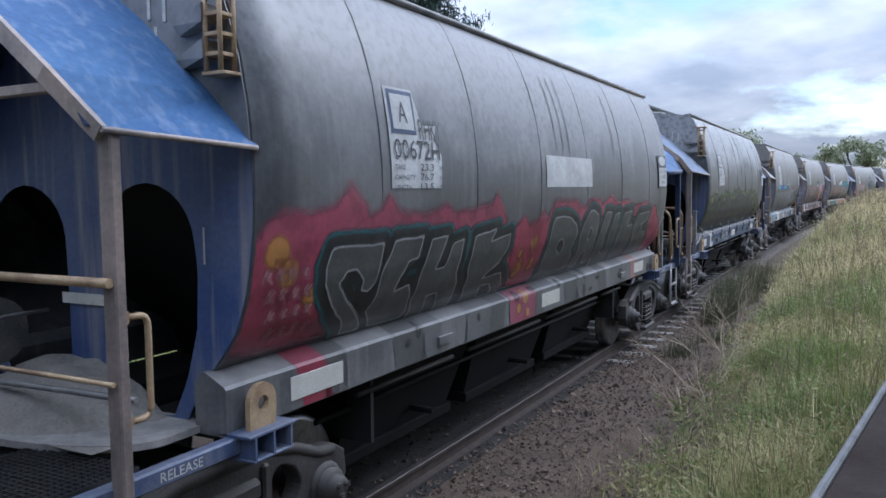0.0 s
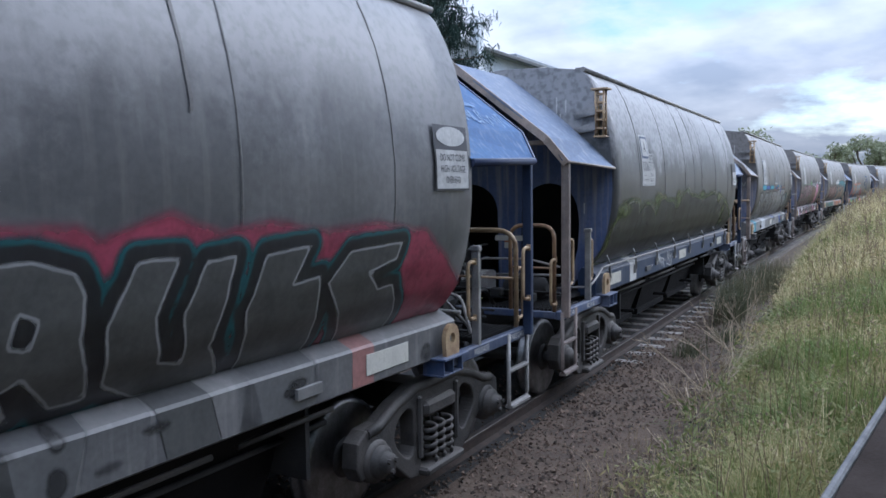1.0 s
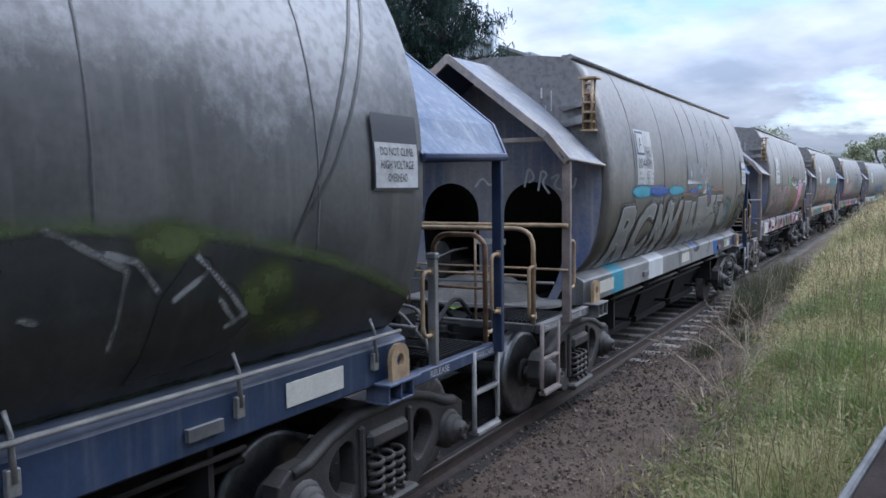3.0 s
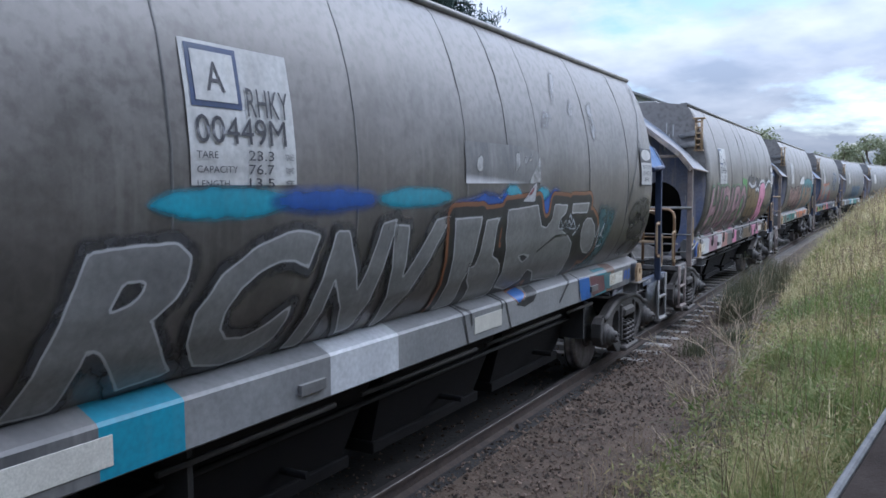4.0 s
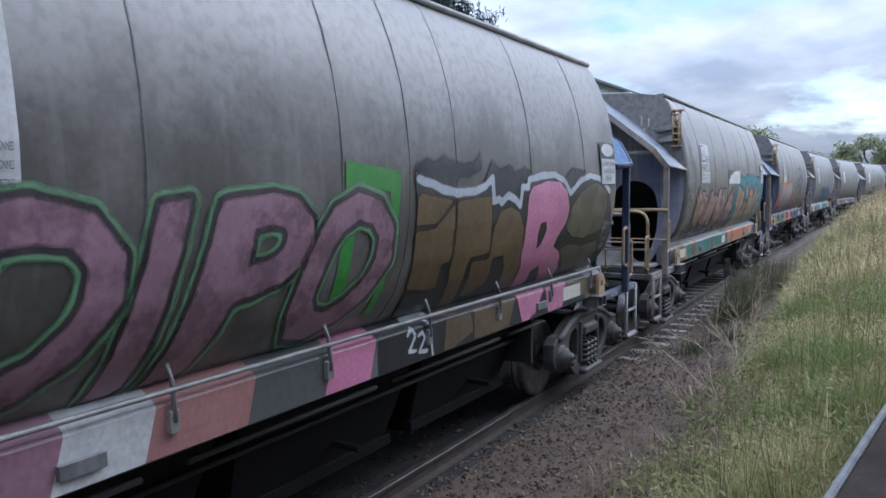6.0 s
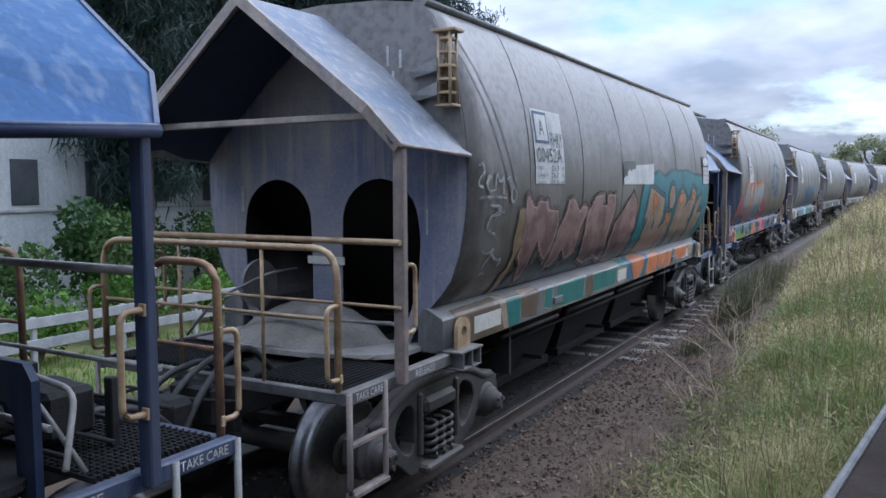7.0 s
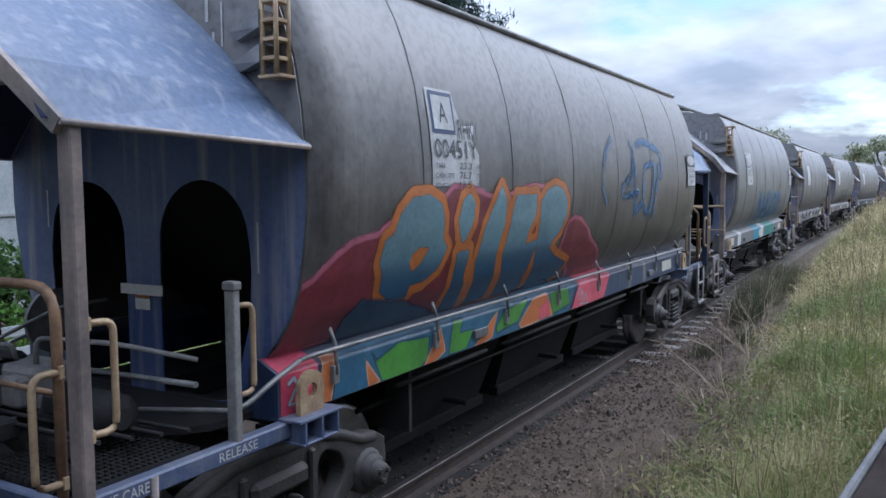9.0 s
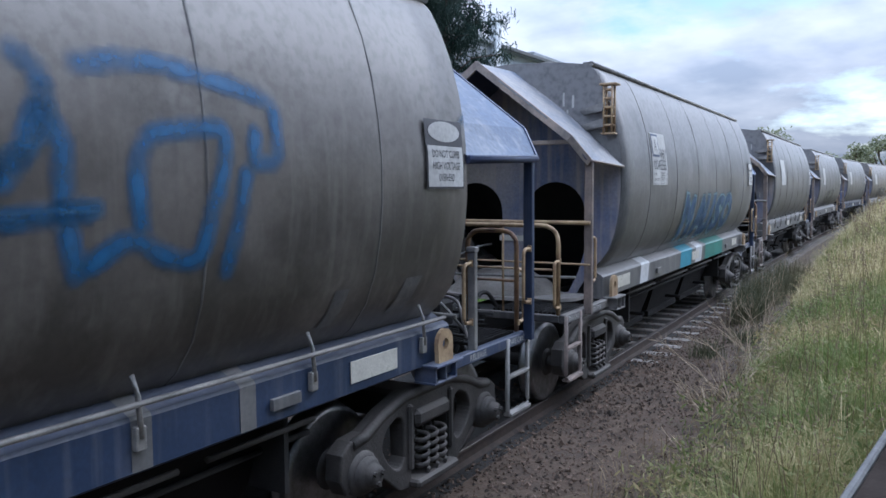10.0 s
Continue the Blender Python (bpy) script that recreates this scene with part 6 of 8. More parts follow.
D = TRAIN[4]
PINK_D = spray_soft("dusty_pink_fill", [(0, (.22, .13, .16)), (.012, (.30, .17, .215))], .012, .35)
MINT_EDGE = spray_soft("mint_edge", [(-.06, (.13, .25, .13)), (-.035, (.05, .04, .045))], .014, .25)
for ch, a, b in (("H", -4.35, -3.6), ("I", -3.5, -3.15), ("D", -3.15, -2.3), ("I", -2.2, -1.85), ("P", -1.85, -1.0), ("O", -1.0, -.15)):
    lettering(D, ch, a, b, 1.52, 2.44, [(MINT_EDGE, 0), (PINK_D, 0)], .22, .03, label="dusty pink sprayed letter", seed=5, lap=.1)
on_side("paint_frame", outline([(-.65, 1.7), (-.62, 2.66), (.0, 2.60), (-.08, 1.6), (-.16, 1.6), (-.13, 2.46), (-.52, 2.5), (-.52, 1.7)]), GREENP, D, "bright green sprayed frame", .006)
for shape in [[(0.19, 2.65), (0.35, 2.68), (0.44, 2.66), (0.59, 2.72), (0.75, 2.67), (0.92, 2.66), (1.1, 2.67), (1.18, 2.77), (1.18, 2.64), (1, 2.58), (0.8, 2.59), (0.76, 2.47), (0.43, 2.5), (0.18, 2.53)], [(1.23, 2.5), (1.34, 2.62), (1.4, 2.7), (1.53, 2.62), (1.74, 2.67), (1.87, 2.61), (2.07, 2.65), (2.24, 2.61), (2.06, 2.52), (1.97, 2.34), (1.61, 2.38), (1.45, 2.36)], [(3.1, 2.57), (3.28, 2.66), (3.68, 2.64), (3.44, 2.54), (3.24, 2.43)]]:
    fill(D, "sprayed_soot", [shape], spray_soft("plum_soot", [(-.015, (.022, .02, .03))], .025, .2), "", .008, .08)
fill(D, "sprayed_band", [[(0.18, 2.55), (0.3, 2.53), (0.43, 2.51), (0.55, 2.47), (0.79, 2.44), (1.09, 2.45), (1.26, 2.49), (1.4, 2.56), (1.43, 2.36), (1.59, 2.35), (1.71, 2.41), (1.98, 2.31), (2.01, 2.48), (2.16, 2.55), (2.49, 2.59), (2.8, 2.6), (3.06, 2.54), (3.24, 2.41), (3.52, 2.54), (3.86, 2.6), (4.24, 2.56), (4.53, 2.42), (4.74, 2.04), (5.27, 1.5), (2.19, 1.51), (1.03, 1.45), (0.31, 1.49)]], spray_soft("black_ground", [(0, (.014, .014, .017))], .008, .06), "black sprayed ground", .0095, .03)
line(D, [[(0.22, 2.55), (0.3, 2.53), (0.43, 2.51), (0.55, 2.47), (0.79, 2.44), (1.09, 2.45), (1.26, 2.49), (1.4, 2.56), (1.43, 2.36), (1.53, 2.38), (1.59, 2.35), (1.71, 2.41), (1.87, 2.37), (1.98, 2.31), (2.01, 2.48), (2.14, 2.48), (2.16, 2.55), (2.49, 2.59), (2.8, 2.6), (3.06, 2.54), (3.24, 2.41), (3.52, 2.54), (3.86, 2.6), (4.24, 2.56), (4.53, 2.42)]][0], .07, spray_soft("white_outline", [(0, (.50, .52, .56))], .012, .1), "white sprayed outline", .011)
BROWN_FILL = spray_soft("brown_fill", [(0, (.15, .098, .045))], .008, .1)
OLIVE_FILL = spray_soft("olive_fill", [(0, (.105, .088, .058))], .008, .15)
for shape, m, l in (([[(0.21, 2.44), (0.3, 2.44), (0.43, 2.42), (0.74, 2.39), (0.56, 2.25), (0.48, 2.21), (0.21, 2.21)]], BROWN_FILL, "brown"), ([[(0.21, 2.17), (0.32, 2.17), (0.48, 2.18), (0.76, 2.36), (0.81, 1.89), (0.66, 1.89), (0.71, 1.68), (0.26, 1.73)]], BROWN_FILL, "brown"),
                    ([[(0.79, 2.38), (1.39, 2.41), (1.47, 1.91), (1.14, 1.9), (1.13, 1.73), (1.28, 1.45), (1.03, 1.44), (0.84, 1.81)]], BROWN_FILL, "brown"),
                    ([[(1.47, 2.12), (1.57, 2.27), (1.78, 2.31), (1.97, 2.26), (2.12, 2.1), (2.19, 1.85), (2.43, 1.49), (2.06, 1.5), (1.8, 1.86), (1.58, 1.86), (1.68, 1.61), (1.44, 1.53), (1.29, 1.55), (1.19, 1.86), (1.5, 1.86)]], BROWN_FILL, "brown"),
                    ([[(2.16, 2.4), (2.24, 2.48), (2.61, 2.54), (2.93, 2.53), (3.13, 2.44), (3.24, 2.25), (3.19, 2.09), (3.01, 1.95), (2.99, 1.86), (3.19, 1.8), (3.4, 1.65), (3.61, 1.46), (3.16, 1.45), (2.81, 1.67), (2.66, 1.63), (2.8, 1.48), (2.47, 1.46), (2.2, 1.85), (2.16, 2.13)], [(2.48, 2), (2.51, 2.12), (2.64, 2.14), (2.69, 2.05), (2.61, 1.91), (2.54, 1.87)]], spray_soft("pink_fill", [(0, (.56, .21, .34))], .008, .08), "pink"),
                    ([[(3.2, 2.05), (3.3, 2.26), (3.6, 2.44), (4.05, 2.53), (4.46, 2.42), (4.47, 2.15), (4.35, 1.96), (3.82, 1.89), (3.42, 1.94)]], OLIVE_FILL, "olive"), ([[(3.38, 1.87), (3.87, 1.81), (4.38, 1.84), (4.49, 1.68), (4.26, 1.54), (3.72, 1.51), (3.39, 1.68), (3.2, 1.81)]], OLIVE_FILL, "olive")):
    fill(D, "sprayed_letter", shape, m, l + " sprayed block letter", .013, .03)
for k in range(5):
    line(D, [(4.46 + .05 * k, 1.72), (4.48 + .05 * k, 1.86), (4.44 + .05 * k, 1.93), (4.5 + .05 * k, 2.06)], .02, spray_soft("thin_white_tag", [(0, (.36, .37, .39))], .008, .3), "white scrawled tag", .015)
panel_number(D, "00448A")
for a, b, m in ((-4.7, -4.4, BLUEP), (-4.4, -3.9, SILL_GREY), (-3.9, -3.3, WHITEP), (-3.3, -2.4, spray("dusty_pink2", (.30, .16, .20))), (-2.4, -1.9, WHITE), (-1.9, -1.2, SALMON), (-1.2, -.5, CHARCOAL), (-.5, .0, PINK), (.0, 4.3, BLACKP)):
    part("sill_paint", sill_skin(a, b, -.1 if b < 4 else 0), m, D)
sill_shapes(D, [(BROWN_S, [(0.98, 1.43), (1.4, 1.39), (1.46, 1.22), (1.01, 1.11), (0.93, 1.12)]),
             (BROWN_S, [(1.45, 1.41), (2.32, 1.4), (2.17, 1.13), (1.47, 1.13)]),
             (PINK_S, [(2.35, 1.41), (3.04, 1.41), (2.8, 1.17), (2.49, 1.1)]),
             (PINK_S, [(3.07, 1.4), (3.66, 1.41), (3.56, 1.14), (3.15, 1.13)]),
             (BROWN_S, [(3.65, 1.39), (4.97, 1.36), (4.92, 1.16), (3.61, 1.21)])])
for pts in [[(0.38, 1.36), (0.44, 1.4), (0.49, 1.34), (0.4, 1.23), (0.5, 1.22)], [(0.53, 1.33), (0.59, 1.35), (0.63, 1.3), (0.54, 1.2), (0.66, 1.19)], [(0.67, 1.43), (0.71, 1.4), (0.75, 1.11)], [(0.44, 1.45), (0.61, 1.46), (0.79, 1.45)]]:
    line(D, pts, .034, spray_soft("white_sill_tag", [(0, (.5, .52, .55))], .007, .1), "white scrawled tag", .009, SILL_FORM)

E5 = TRAIN[5]
MARN = [[[(-3.66, 2.39), (-3.6, 2.41), (-3.49, 2.3), (-3.38, 2.29), (-3.37, 2.35), (-3.13, 2.34), (-3.11, 2.26), (-2.84, 2.24), (-2.78, 2.1), (-2.84, 1.85), (-2.91, 1.72), (-3.06, 1.79), (-3.26, 1.95), (-3.33, 1.78), (-3.32, 1.58), (-3.34, 1.52), (-3.64, 1.83), (-3.64, 2.01)]],
        [[(-2.76, 2.02), (-2.57, 2.24), (-2.56, 2.33), (-2.42, 2.36), (-2.23, 2.25), (-2.18, 2.21), (-2.14, 2.27), (-1.93, 2.26), (-1.98, 2.14), (-2.11, 1.99), (-2.06, 1.75), (-2.3, 1.68), (-2.49, 1.81), (-2.61, 1.63), (-2.78, 1.64)]],
        [[(-1.92, 2.18), (-1.68, 2.36), (-1.4, 2.39), (-1.42, 2.26), (-1.25, 2.25), (-1.25, 2.38), (-0.94, 2.38), (-0.91, 2.15), (-1.03, 1.95), (-0.84, 1.54), (-1.29, 1.65), (-1.42, 1.55), (-1.77, 1.63), (-1.9, 1.89)]],
        [[(-0.82, 2.02), (-0.16, 2.4), (0.04, 2.25), (0.08, 1.99), (0.05, 1.59), (0.09, 1.48), (-0.56, 1.5), (-0.85, 1.79)]]]
fill(E5, "sprayed_band", [[(-3.9, 1.47), (.3, 1.47), (.25, 1.85), (-1.5, 1.82), (-3.5, 1.75)]], spray_soft("dark_teal_haze", [(0, (.018, .05, .065))], .10, .2), "dark teal sprayed ground", .008, .14)
fill(E5, "sprayed_band", [[(0.33, 1.37), (0.21, 1.81), (0.21, 2.16), (0.26, 2.39), (0.36, 2.54), (0.56, 2.58), (0.81, 2.66), (1.09, 2.69), (1.54, 2.63), (1.88, 2.72), (2.32, 2.71), (2.99, 2.72), (3.64, 2.67), (4.68, 2.64), (5.12, 2), (5.57, 1.38), (1.76, 1.42), (0.77, 1.45)]], spray_soft("turquoise_cloud", [(0, (.0, .155, .195))], .05, .08), "turquoise sprayed cloud", .009, .09)
fill(E5, "letter_outline", MARN, spray_soft("umber_edge", [(-.04, (.075, .045, .042))], .025, .55), "", .0105, .1)
# fill darkens low down: shade at the letters' foot is put into the colour
SALMON_FILL = spray_soft("salmon_fill", [(0, (.40, .27, .25)), (.02, (.28, .165, .155))], .012, .35, ((.085, .05, .06), 1.95, 1.6))
for shape in MARN:
    fill(E5, "sprayed_letter", shape, SALMON_FILL, "worn salmon sprayed letter, shade painted in at the foot", .012, .03)
fill(E5, "paint_bolt", [[(-3.8, 2.28), (-3.67, 2.29), (-3.64, 1.95), (-3.7, 1.84), (-3.74, 1.67), (-3.73, 1.43), (-3.83, 1.45), (-3.88, 1.67), (-3.81, 1.74), (-3.78, 1.88), (-3.83, 1.91), (-3.84, 2.03)]], spray_soft("tan_bolt", [(0, (.27, .185, .11))], .010, .3), "", .013, .03)
for a, b in (((-3.34, 1.55), (-3.1, 1.98)), ((-2.95, 1.7), (-2.72, 1.98)), ((-2.4, 1.6), (-2.2, 1.9)), ((-1.3, 1.6), (-1.1, 1.86))):
    line(E5, [a, b], .02, spray_soft("cream_line", [(0, (.33, .27, .21))], .010, .5), "", .0145)
RINK = [[[(0.68, 2.45), (1.5, 2.28), (1.54, 2.02), (1.46, 1.82), (1.75, 1.9), (1.72, 1.73), (1.79, 1.46), (1.07, 1.49), (0.83, 1.46), (0.75, 1.47), (0.65, 1.78), (0.7, 2), (0.65, 2.06), (0.56, 2), (0.55, 2.02)], [(0.99, 2.11), (1.17, 1.88), (1.04, 1.81)]],
        [[(1.74, 2.06), (2.07, 2.04), (2.07, 1.83), (2.24, 1.47), (1.81, 1.46), (1.72, 1.73)]],
        [[(2.17, 2.29), (2.14, 2.19), (2.06, 2.12), (1.95, 2.13), (1.85, 2.2), (1.81, 2.31), (1.84, 2.41), (1.92, 2.47), (2.03, 2.47), (2.12, 2.4)]],
        [[(2.3, 1.95), (2.39, 2.26), (2.63, 2.41), (2.97, 2.27), (2.89, 2.09), (3.16, 2.22), (3.29, 2.22), (3.4, 2.43), (3.7, 2.36), (3.61, 2.14), (3.44, 1.88), (3.59, 1.49), (3.25, 1.48), (2.86, 1.81), (2.91, 1.48), (2.6, 1.47), (2.31, 1.8)]],
        [[(3.74, 1.99), (3.78, 2.17), (4.15, 2.29), (4.05, 2.09), (3.94, 1.98), (4.35, 2), (4.23, 1.71), (4.3, 1.52), (3.92, 1.46), (3.65, 1.77)]]]
fill(E5, "letter_outline", RINK, spray_soft("navy_edge", [(-.085, (.008, .05, .085)), (-.03, (.010, .034, .045))], .016, .1), "dark blue outline", .011, .12)
TAN_FILL = spray_soft("tan_fill", [(0, (.38, .30, .24)), (.012, (.27, .185, .135))], .008, .12)
for shape in RINK:
    fill(E5, "sprayed_letter", shape, TAN_FILL, "tan sprayed letter with orange blots", .013, .03)
for shape in [[(0.88, 2.23), (0.84, 2.33), (0.9, 2.37), (1.05, 2.32), (1.11, 2.21), (1.02, 2.15), (0.96, 2.06), (0.9, 2.12)], [(2.49, 2.22), (2.51, 2.33), (2.67, 2.35), (2.75, 2.24), (2.63, 2.16)], [(3.34, 2.26), (3.43, 2.36), (3.57, 2.31), (3.5, 2.21)], [(1.78, 1.97), (1.82, 2.04), (1.98, 2.03), (1.98, 1.91), (1.9, 1.85)]]:
    fill(E5, "paint_dot", [shape], spray_soft("orange_blot", [(0, (.50, .15, .025))], .025, .15), "", .015, .05)
on_side("white_panel", outline([(-.62, 2.5), (.81, 2.5), (.83, 2.79), (.4, 2.77), (-.07, 2.75), (-.12, 2.69), (-.2, 2.71), (-.3, 2.67), (-.38, 2.70), (-.46, 2.66), (-.47, 2.60), (-.54, 2.61), (-.62, 2.58)]), WHITE, E5, "torn off-white panel", .012)
on_side("peeled_patch", outline([(-.62, 2.57), (-.1, 2.66), (-.06, 2.76), (-.09, 2.81), (-.62, 2.79)]), SMOKE, E5, "", .010)
for pts in [[(-4.64, 2.66), (-4.56, 2.68), (-4.53, 2.6), (-4.62, 2.57), (-4.66, 2.5), (-4.57, 2.48)], [(-4.51, 2.52), (-4.41, 2.56), (-4.45, 2.59), (-4.5, 2.52), (-4.45, 2.44), (-4.34, 2.46)], [(-4.34, 2.45), (-4.31, 2.64), (-4.24, 2.5), (-4.17, 2.6), (-4.17, 2.41)], [(-4.1, 2.55), (-4.03, 2.58), (-4.04, 2.46), (-3.9, 2.58)], [(-3.98, 2.49), (-4.03, 2.4), (-3.95, 2.33), (-3.87, 2.42), (-3.97, 2.49)], [(-4.63, 2.39), (-4.44, 2.4), (-4.11, 2.39)], [(-4.43, 2.33), (-4.13, 2.31), (-4.43, 2.22), (-4.13, 2.26)], [(-4.18, 2.28), (-4.39, 2.24), (-4.47, 2.13), (-4.28, 2.08)], [(-4.47, 1.95), (-4.33, 1.9), (-4.21, 1.97), (-4.36, 1.78)], [(-4.28, 1.92), (-4.12, 1.83), (-3.99, 1.85), (-4.06, 1.76)], [(-4.4, 1.71), (-4.28, 1.76), (-4.29, 1.64), (-4.14, 1.69), (-4.14, 1.59), (-3.99, 1.6)]]:
    line(E5, wavy(pts, 3), .028, spray_soft("thin_white_scrawl", [(0, (.30, .30, .30))], .010, .35), "thin white scrawl", .0145)
for y in (-4.0, -3.85):
    on_side("dark_streak", stroke([(y - .7, 3.7), (y - .35, 3.1), (y, 2.4)], .03), SEAM, E5)
panel_number(E5, "00452A")
part("sill_paint", sill_skin(-3.9, .6), SILL_GREY, E5)
sill_shapes(E5, [(BROWN_S, [(-4.65, 1.43), (-3.84, 1.44), (-3.63, 1.1), (-4.36, 1.12), (-4.7, 1.24)]),
             (CREAM_S, [(-3.83, 1.46), (-3.66, 1.43), (-3.61, 1.1), (-3.7, 1.11)]),
             (SEA_S, [(-3.68, 1.41), (-3.29, 1.41), (-3.34, 1.11), (-3.61, 1.11)]),
             (BROWN_S, [(-3.31, 1.39), (-2.86, 1.41), (-2.94, 1.15), (-3.3, 1.18)]),
             (CREAM_S, [(-3.31, 1.44), (-2.89, 1.44), (-2.9, 1.38), (-3.34, 1.38)]),
             (SEA_S, [(-2.71, 1.4), (-2.46, 1.4), (-2.51, 1.15), (-2.74, 1.19)]),
             (SEA_S, [(-2.36, 1.4), (-1.43, 1.41), (-1.52, 1.13), (-2.38, 1.14)]),
             (BROWN_S, [(-1.38, 1.4), (-1.16, 1.4), (-1.18, 1.15), (-1.4, 1.13)]),
             (SEA_S, [(-1.14, 1.4), (-0.17, 1.4), (-0.25, 1.16), (-1.17, 1.16)]),
             (CREAM_S, [(-0.14, 1.36), (0.22, 1.37), (0.25, 1.15), (-0.14, 1.15)]),
             (SEA_S, [(-0.03, 1.47), (0.26, 1.47), (0.24, 1.35), (-0.11, 1.36)]),
             (STEELB, [(0.29, 1.45), (0.52, 1.46), (0.52, 1.26), (0.63, 1.11), (0.23, 1.2)]),
             (ORANGE_S, [(0.5, 1.44), (0.79, 1.48), (1.17, 1.43), (1.15, 1.31), (0.89, 1.15), (0.63, 1.12), (0.5, 1.35)]),
             (STEELB, [(1.18, 1.43), (1.42, 1.43), (1.32, 1.28), (1.21, 1.13), (1, 1.14), (1.14, 1.3)]),
             (ORANGE_S, [(1.38, 1.41), (1.95, 1.43), (1.89, 1.33), (1.8, 1.15), (1.22, 1.12)]),
             (ORANGE_S, [(1.92, 1.39), (2.48, 1.4), (2.42, 1.29), (2.09, 1.15), (1.91, 1.2)]),
             (ORANGE_S, [(2.5, 1.37), (2.88, 1.4), (2.71, 1.16), (2.29, 1.14)]),
             (STEELB, [(2.71, 1.16), (2.88, 1.39), (3.05, 1.4), (2.86, 1.2)]),
             (ORANGE_S, [(3.08, 1.4), (3.98, 1.41), (3.85, 1.21), (2.92, 1.2)]),
             (CREAM_S, [(4.03, 1.39), (4.49, 1.41), (4.41, 1.21), (4.04, 1.22)]),
             (STEELB, [(4.55, 1.41), (5.13, 1.44), (4.96, 1.25), (4.48, 1.22)])])
for y in (1.0, 2.0, 3.0):
    line(E5, [(y, 1.47), (y + .05, 1.4), (y + .12, 1.3)], .014, spray_soft("pale_drip", [(0, (.4, .36, .3))], .006, .4), "", .013, SILL_FORM)

F = TRAIN[6]
SILER = [[[(-4, 1.92), (-4.05, 2.01), (-4.02, 2.15), (-3.92, 2.2), (-3.85, 2.34), (-3.7, 2.44), (-3.48, 2.45), (-3.32, 2.38), (-3.27, 2.28), (-3.27, 2.12), (-3.18, 2.05), (-3.26, 1.89), (-3.42, 1.81), (-3.6, 1.8), (-3.6, 1.7), (-3.8, 1.7), (-3.97, 1.8)], [(-3.69, 1.97), (-3.66, 2.03), (-3.56, 2.08), (-3.45, 2.06), (-3.52, 1.97), (-3.63, 1.9)]],
         [[(-3.02, 2.14), (-3.06, 2.24), (-3, 2.41), (-2.89, 2.46), (-2.8, 2.37), (-2.81, 2.23), (-2.9, 2.09), (-2.95, 2.06)]],
         [[(-3.02, 2), (-2.82, 2.01), (-2.8, 1.79), (-2.58, 1.46), (-2.92, 1.48)]],
         [[(-2.6, 2.18), (-2.4, 2.45), (-2.33, 2.51), (-2.23, 2.39), (-2.23, 2.24), (-2.31, 1.93), (-2.12, 1.5), (-2.47, 1.49), (-2.67, 1.89)]],
         [[(-2.12, 2.23), (-2.05, 2.43), (-1.61, 2.44), (-1.59, 2.27), (-1.72, 2.08), (-1.73, 1.98), (-1.48, 2), (-1.49, 1.85), (-1.52, 1.67), (-1.37, 1.5), (-1.95, 1.5), (-2.18, 1.91)]],
         [[(-1.5, 2.37), (-1.37, 2.47), (-1.16, 2.52), (-0.96, 2.48), (-0.83, 2.36), (-0.82, 2.23), (-0.92, 2.07), (-1.07, 1.98), (-1.13, 1.9), (-0.89, 1.8), (-0.5, 1.7), (-0.49, 1.56), (-0.72, 1.51), (-1, 1.47), (-1.29, 1.52), (-1.48, 1.95)]]]
RED_F = spray_soft("dark_red_ground", [(0, (.36, .10, .15)), (.045, (.20, .026, .045))], .018, .12)
fill(F, "sprayed_band", [[(-4.96, 1.9), (-4.74, 1.97), (-4.54, 2.1), (-4.38, 2.19), (-4.13, 2.22), (-3.77, 2.37), (-3.35, 2.42), (-3.15, 2.54), (-2.88, 2.52), (-2.4, 2.43), (-1.74, 2.54), (-1.39, 2.53), (-0.85, 1.58), (-2.84, 1.44), (-4.12, 1.48), (-4.82, 1.43)]], RED_F, "dark red sprayed ground with a pink edge", .008, .04)
fill(F, "sprayed_band", [[(-0.87, 1.86), (-0.81, 2.03), (-0.76, 2.17), (-0.59, 2.21), (-0.38, 2.18), (-0.12, 2.08), (0.03, 1.95), (0.39, 1.82), (0.68, 1.62), (0.78, 1.44), (-0.02, 1.42)]], RED_F, "dark red sprayed puff with a pink edge", .0085, .04)
fill(F, "letter_outline", SILER, spray_soft("orange_edge", [(-.075, (.50, .15, .025))], .010, .08), "orange outline", .0105, .1)
PALE_FILL = spray_soft("pale_blue_fill", [(0, (.16, .27, .31))], .010, .08, ((.012, .07, .15), 2.15, 1.75))
for shape in SILER:
    fill(F, "sprayed_letter", shape, PALE_FILL, "pale blue sprayed letter fading to deep blue", .012, .03)
fill(F, "sprayed_band", [[(-4.26, 1.44), (-4.28, 1.68), (-4.15, 1.77), (-3.59, 1.69), (-2.87, 1.48), (-1.8, 1.46), (-0.81, 1.55), (-0.41, 1.44), (-2.84, 1.37), (-3.92, 1.43)]], spray_soft("deep_blue_foot", [(0, (.010, .06, .14))], .02, .1), "", .0135, .04)
HAZE_B = spray_soft("faint_blue_haze", [(.0, (.025, .13, .31))], .05, .4)
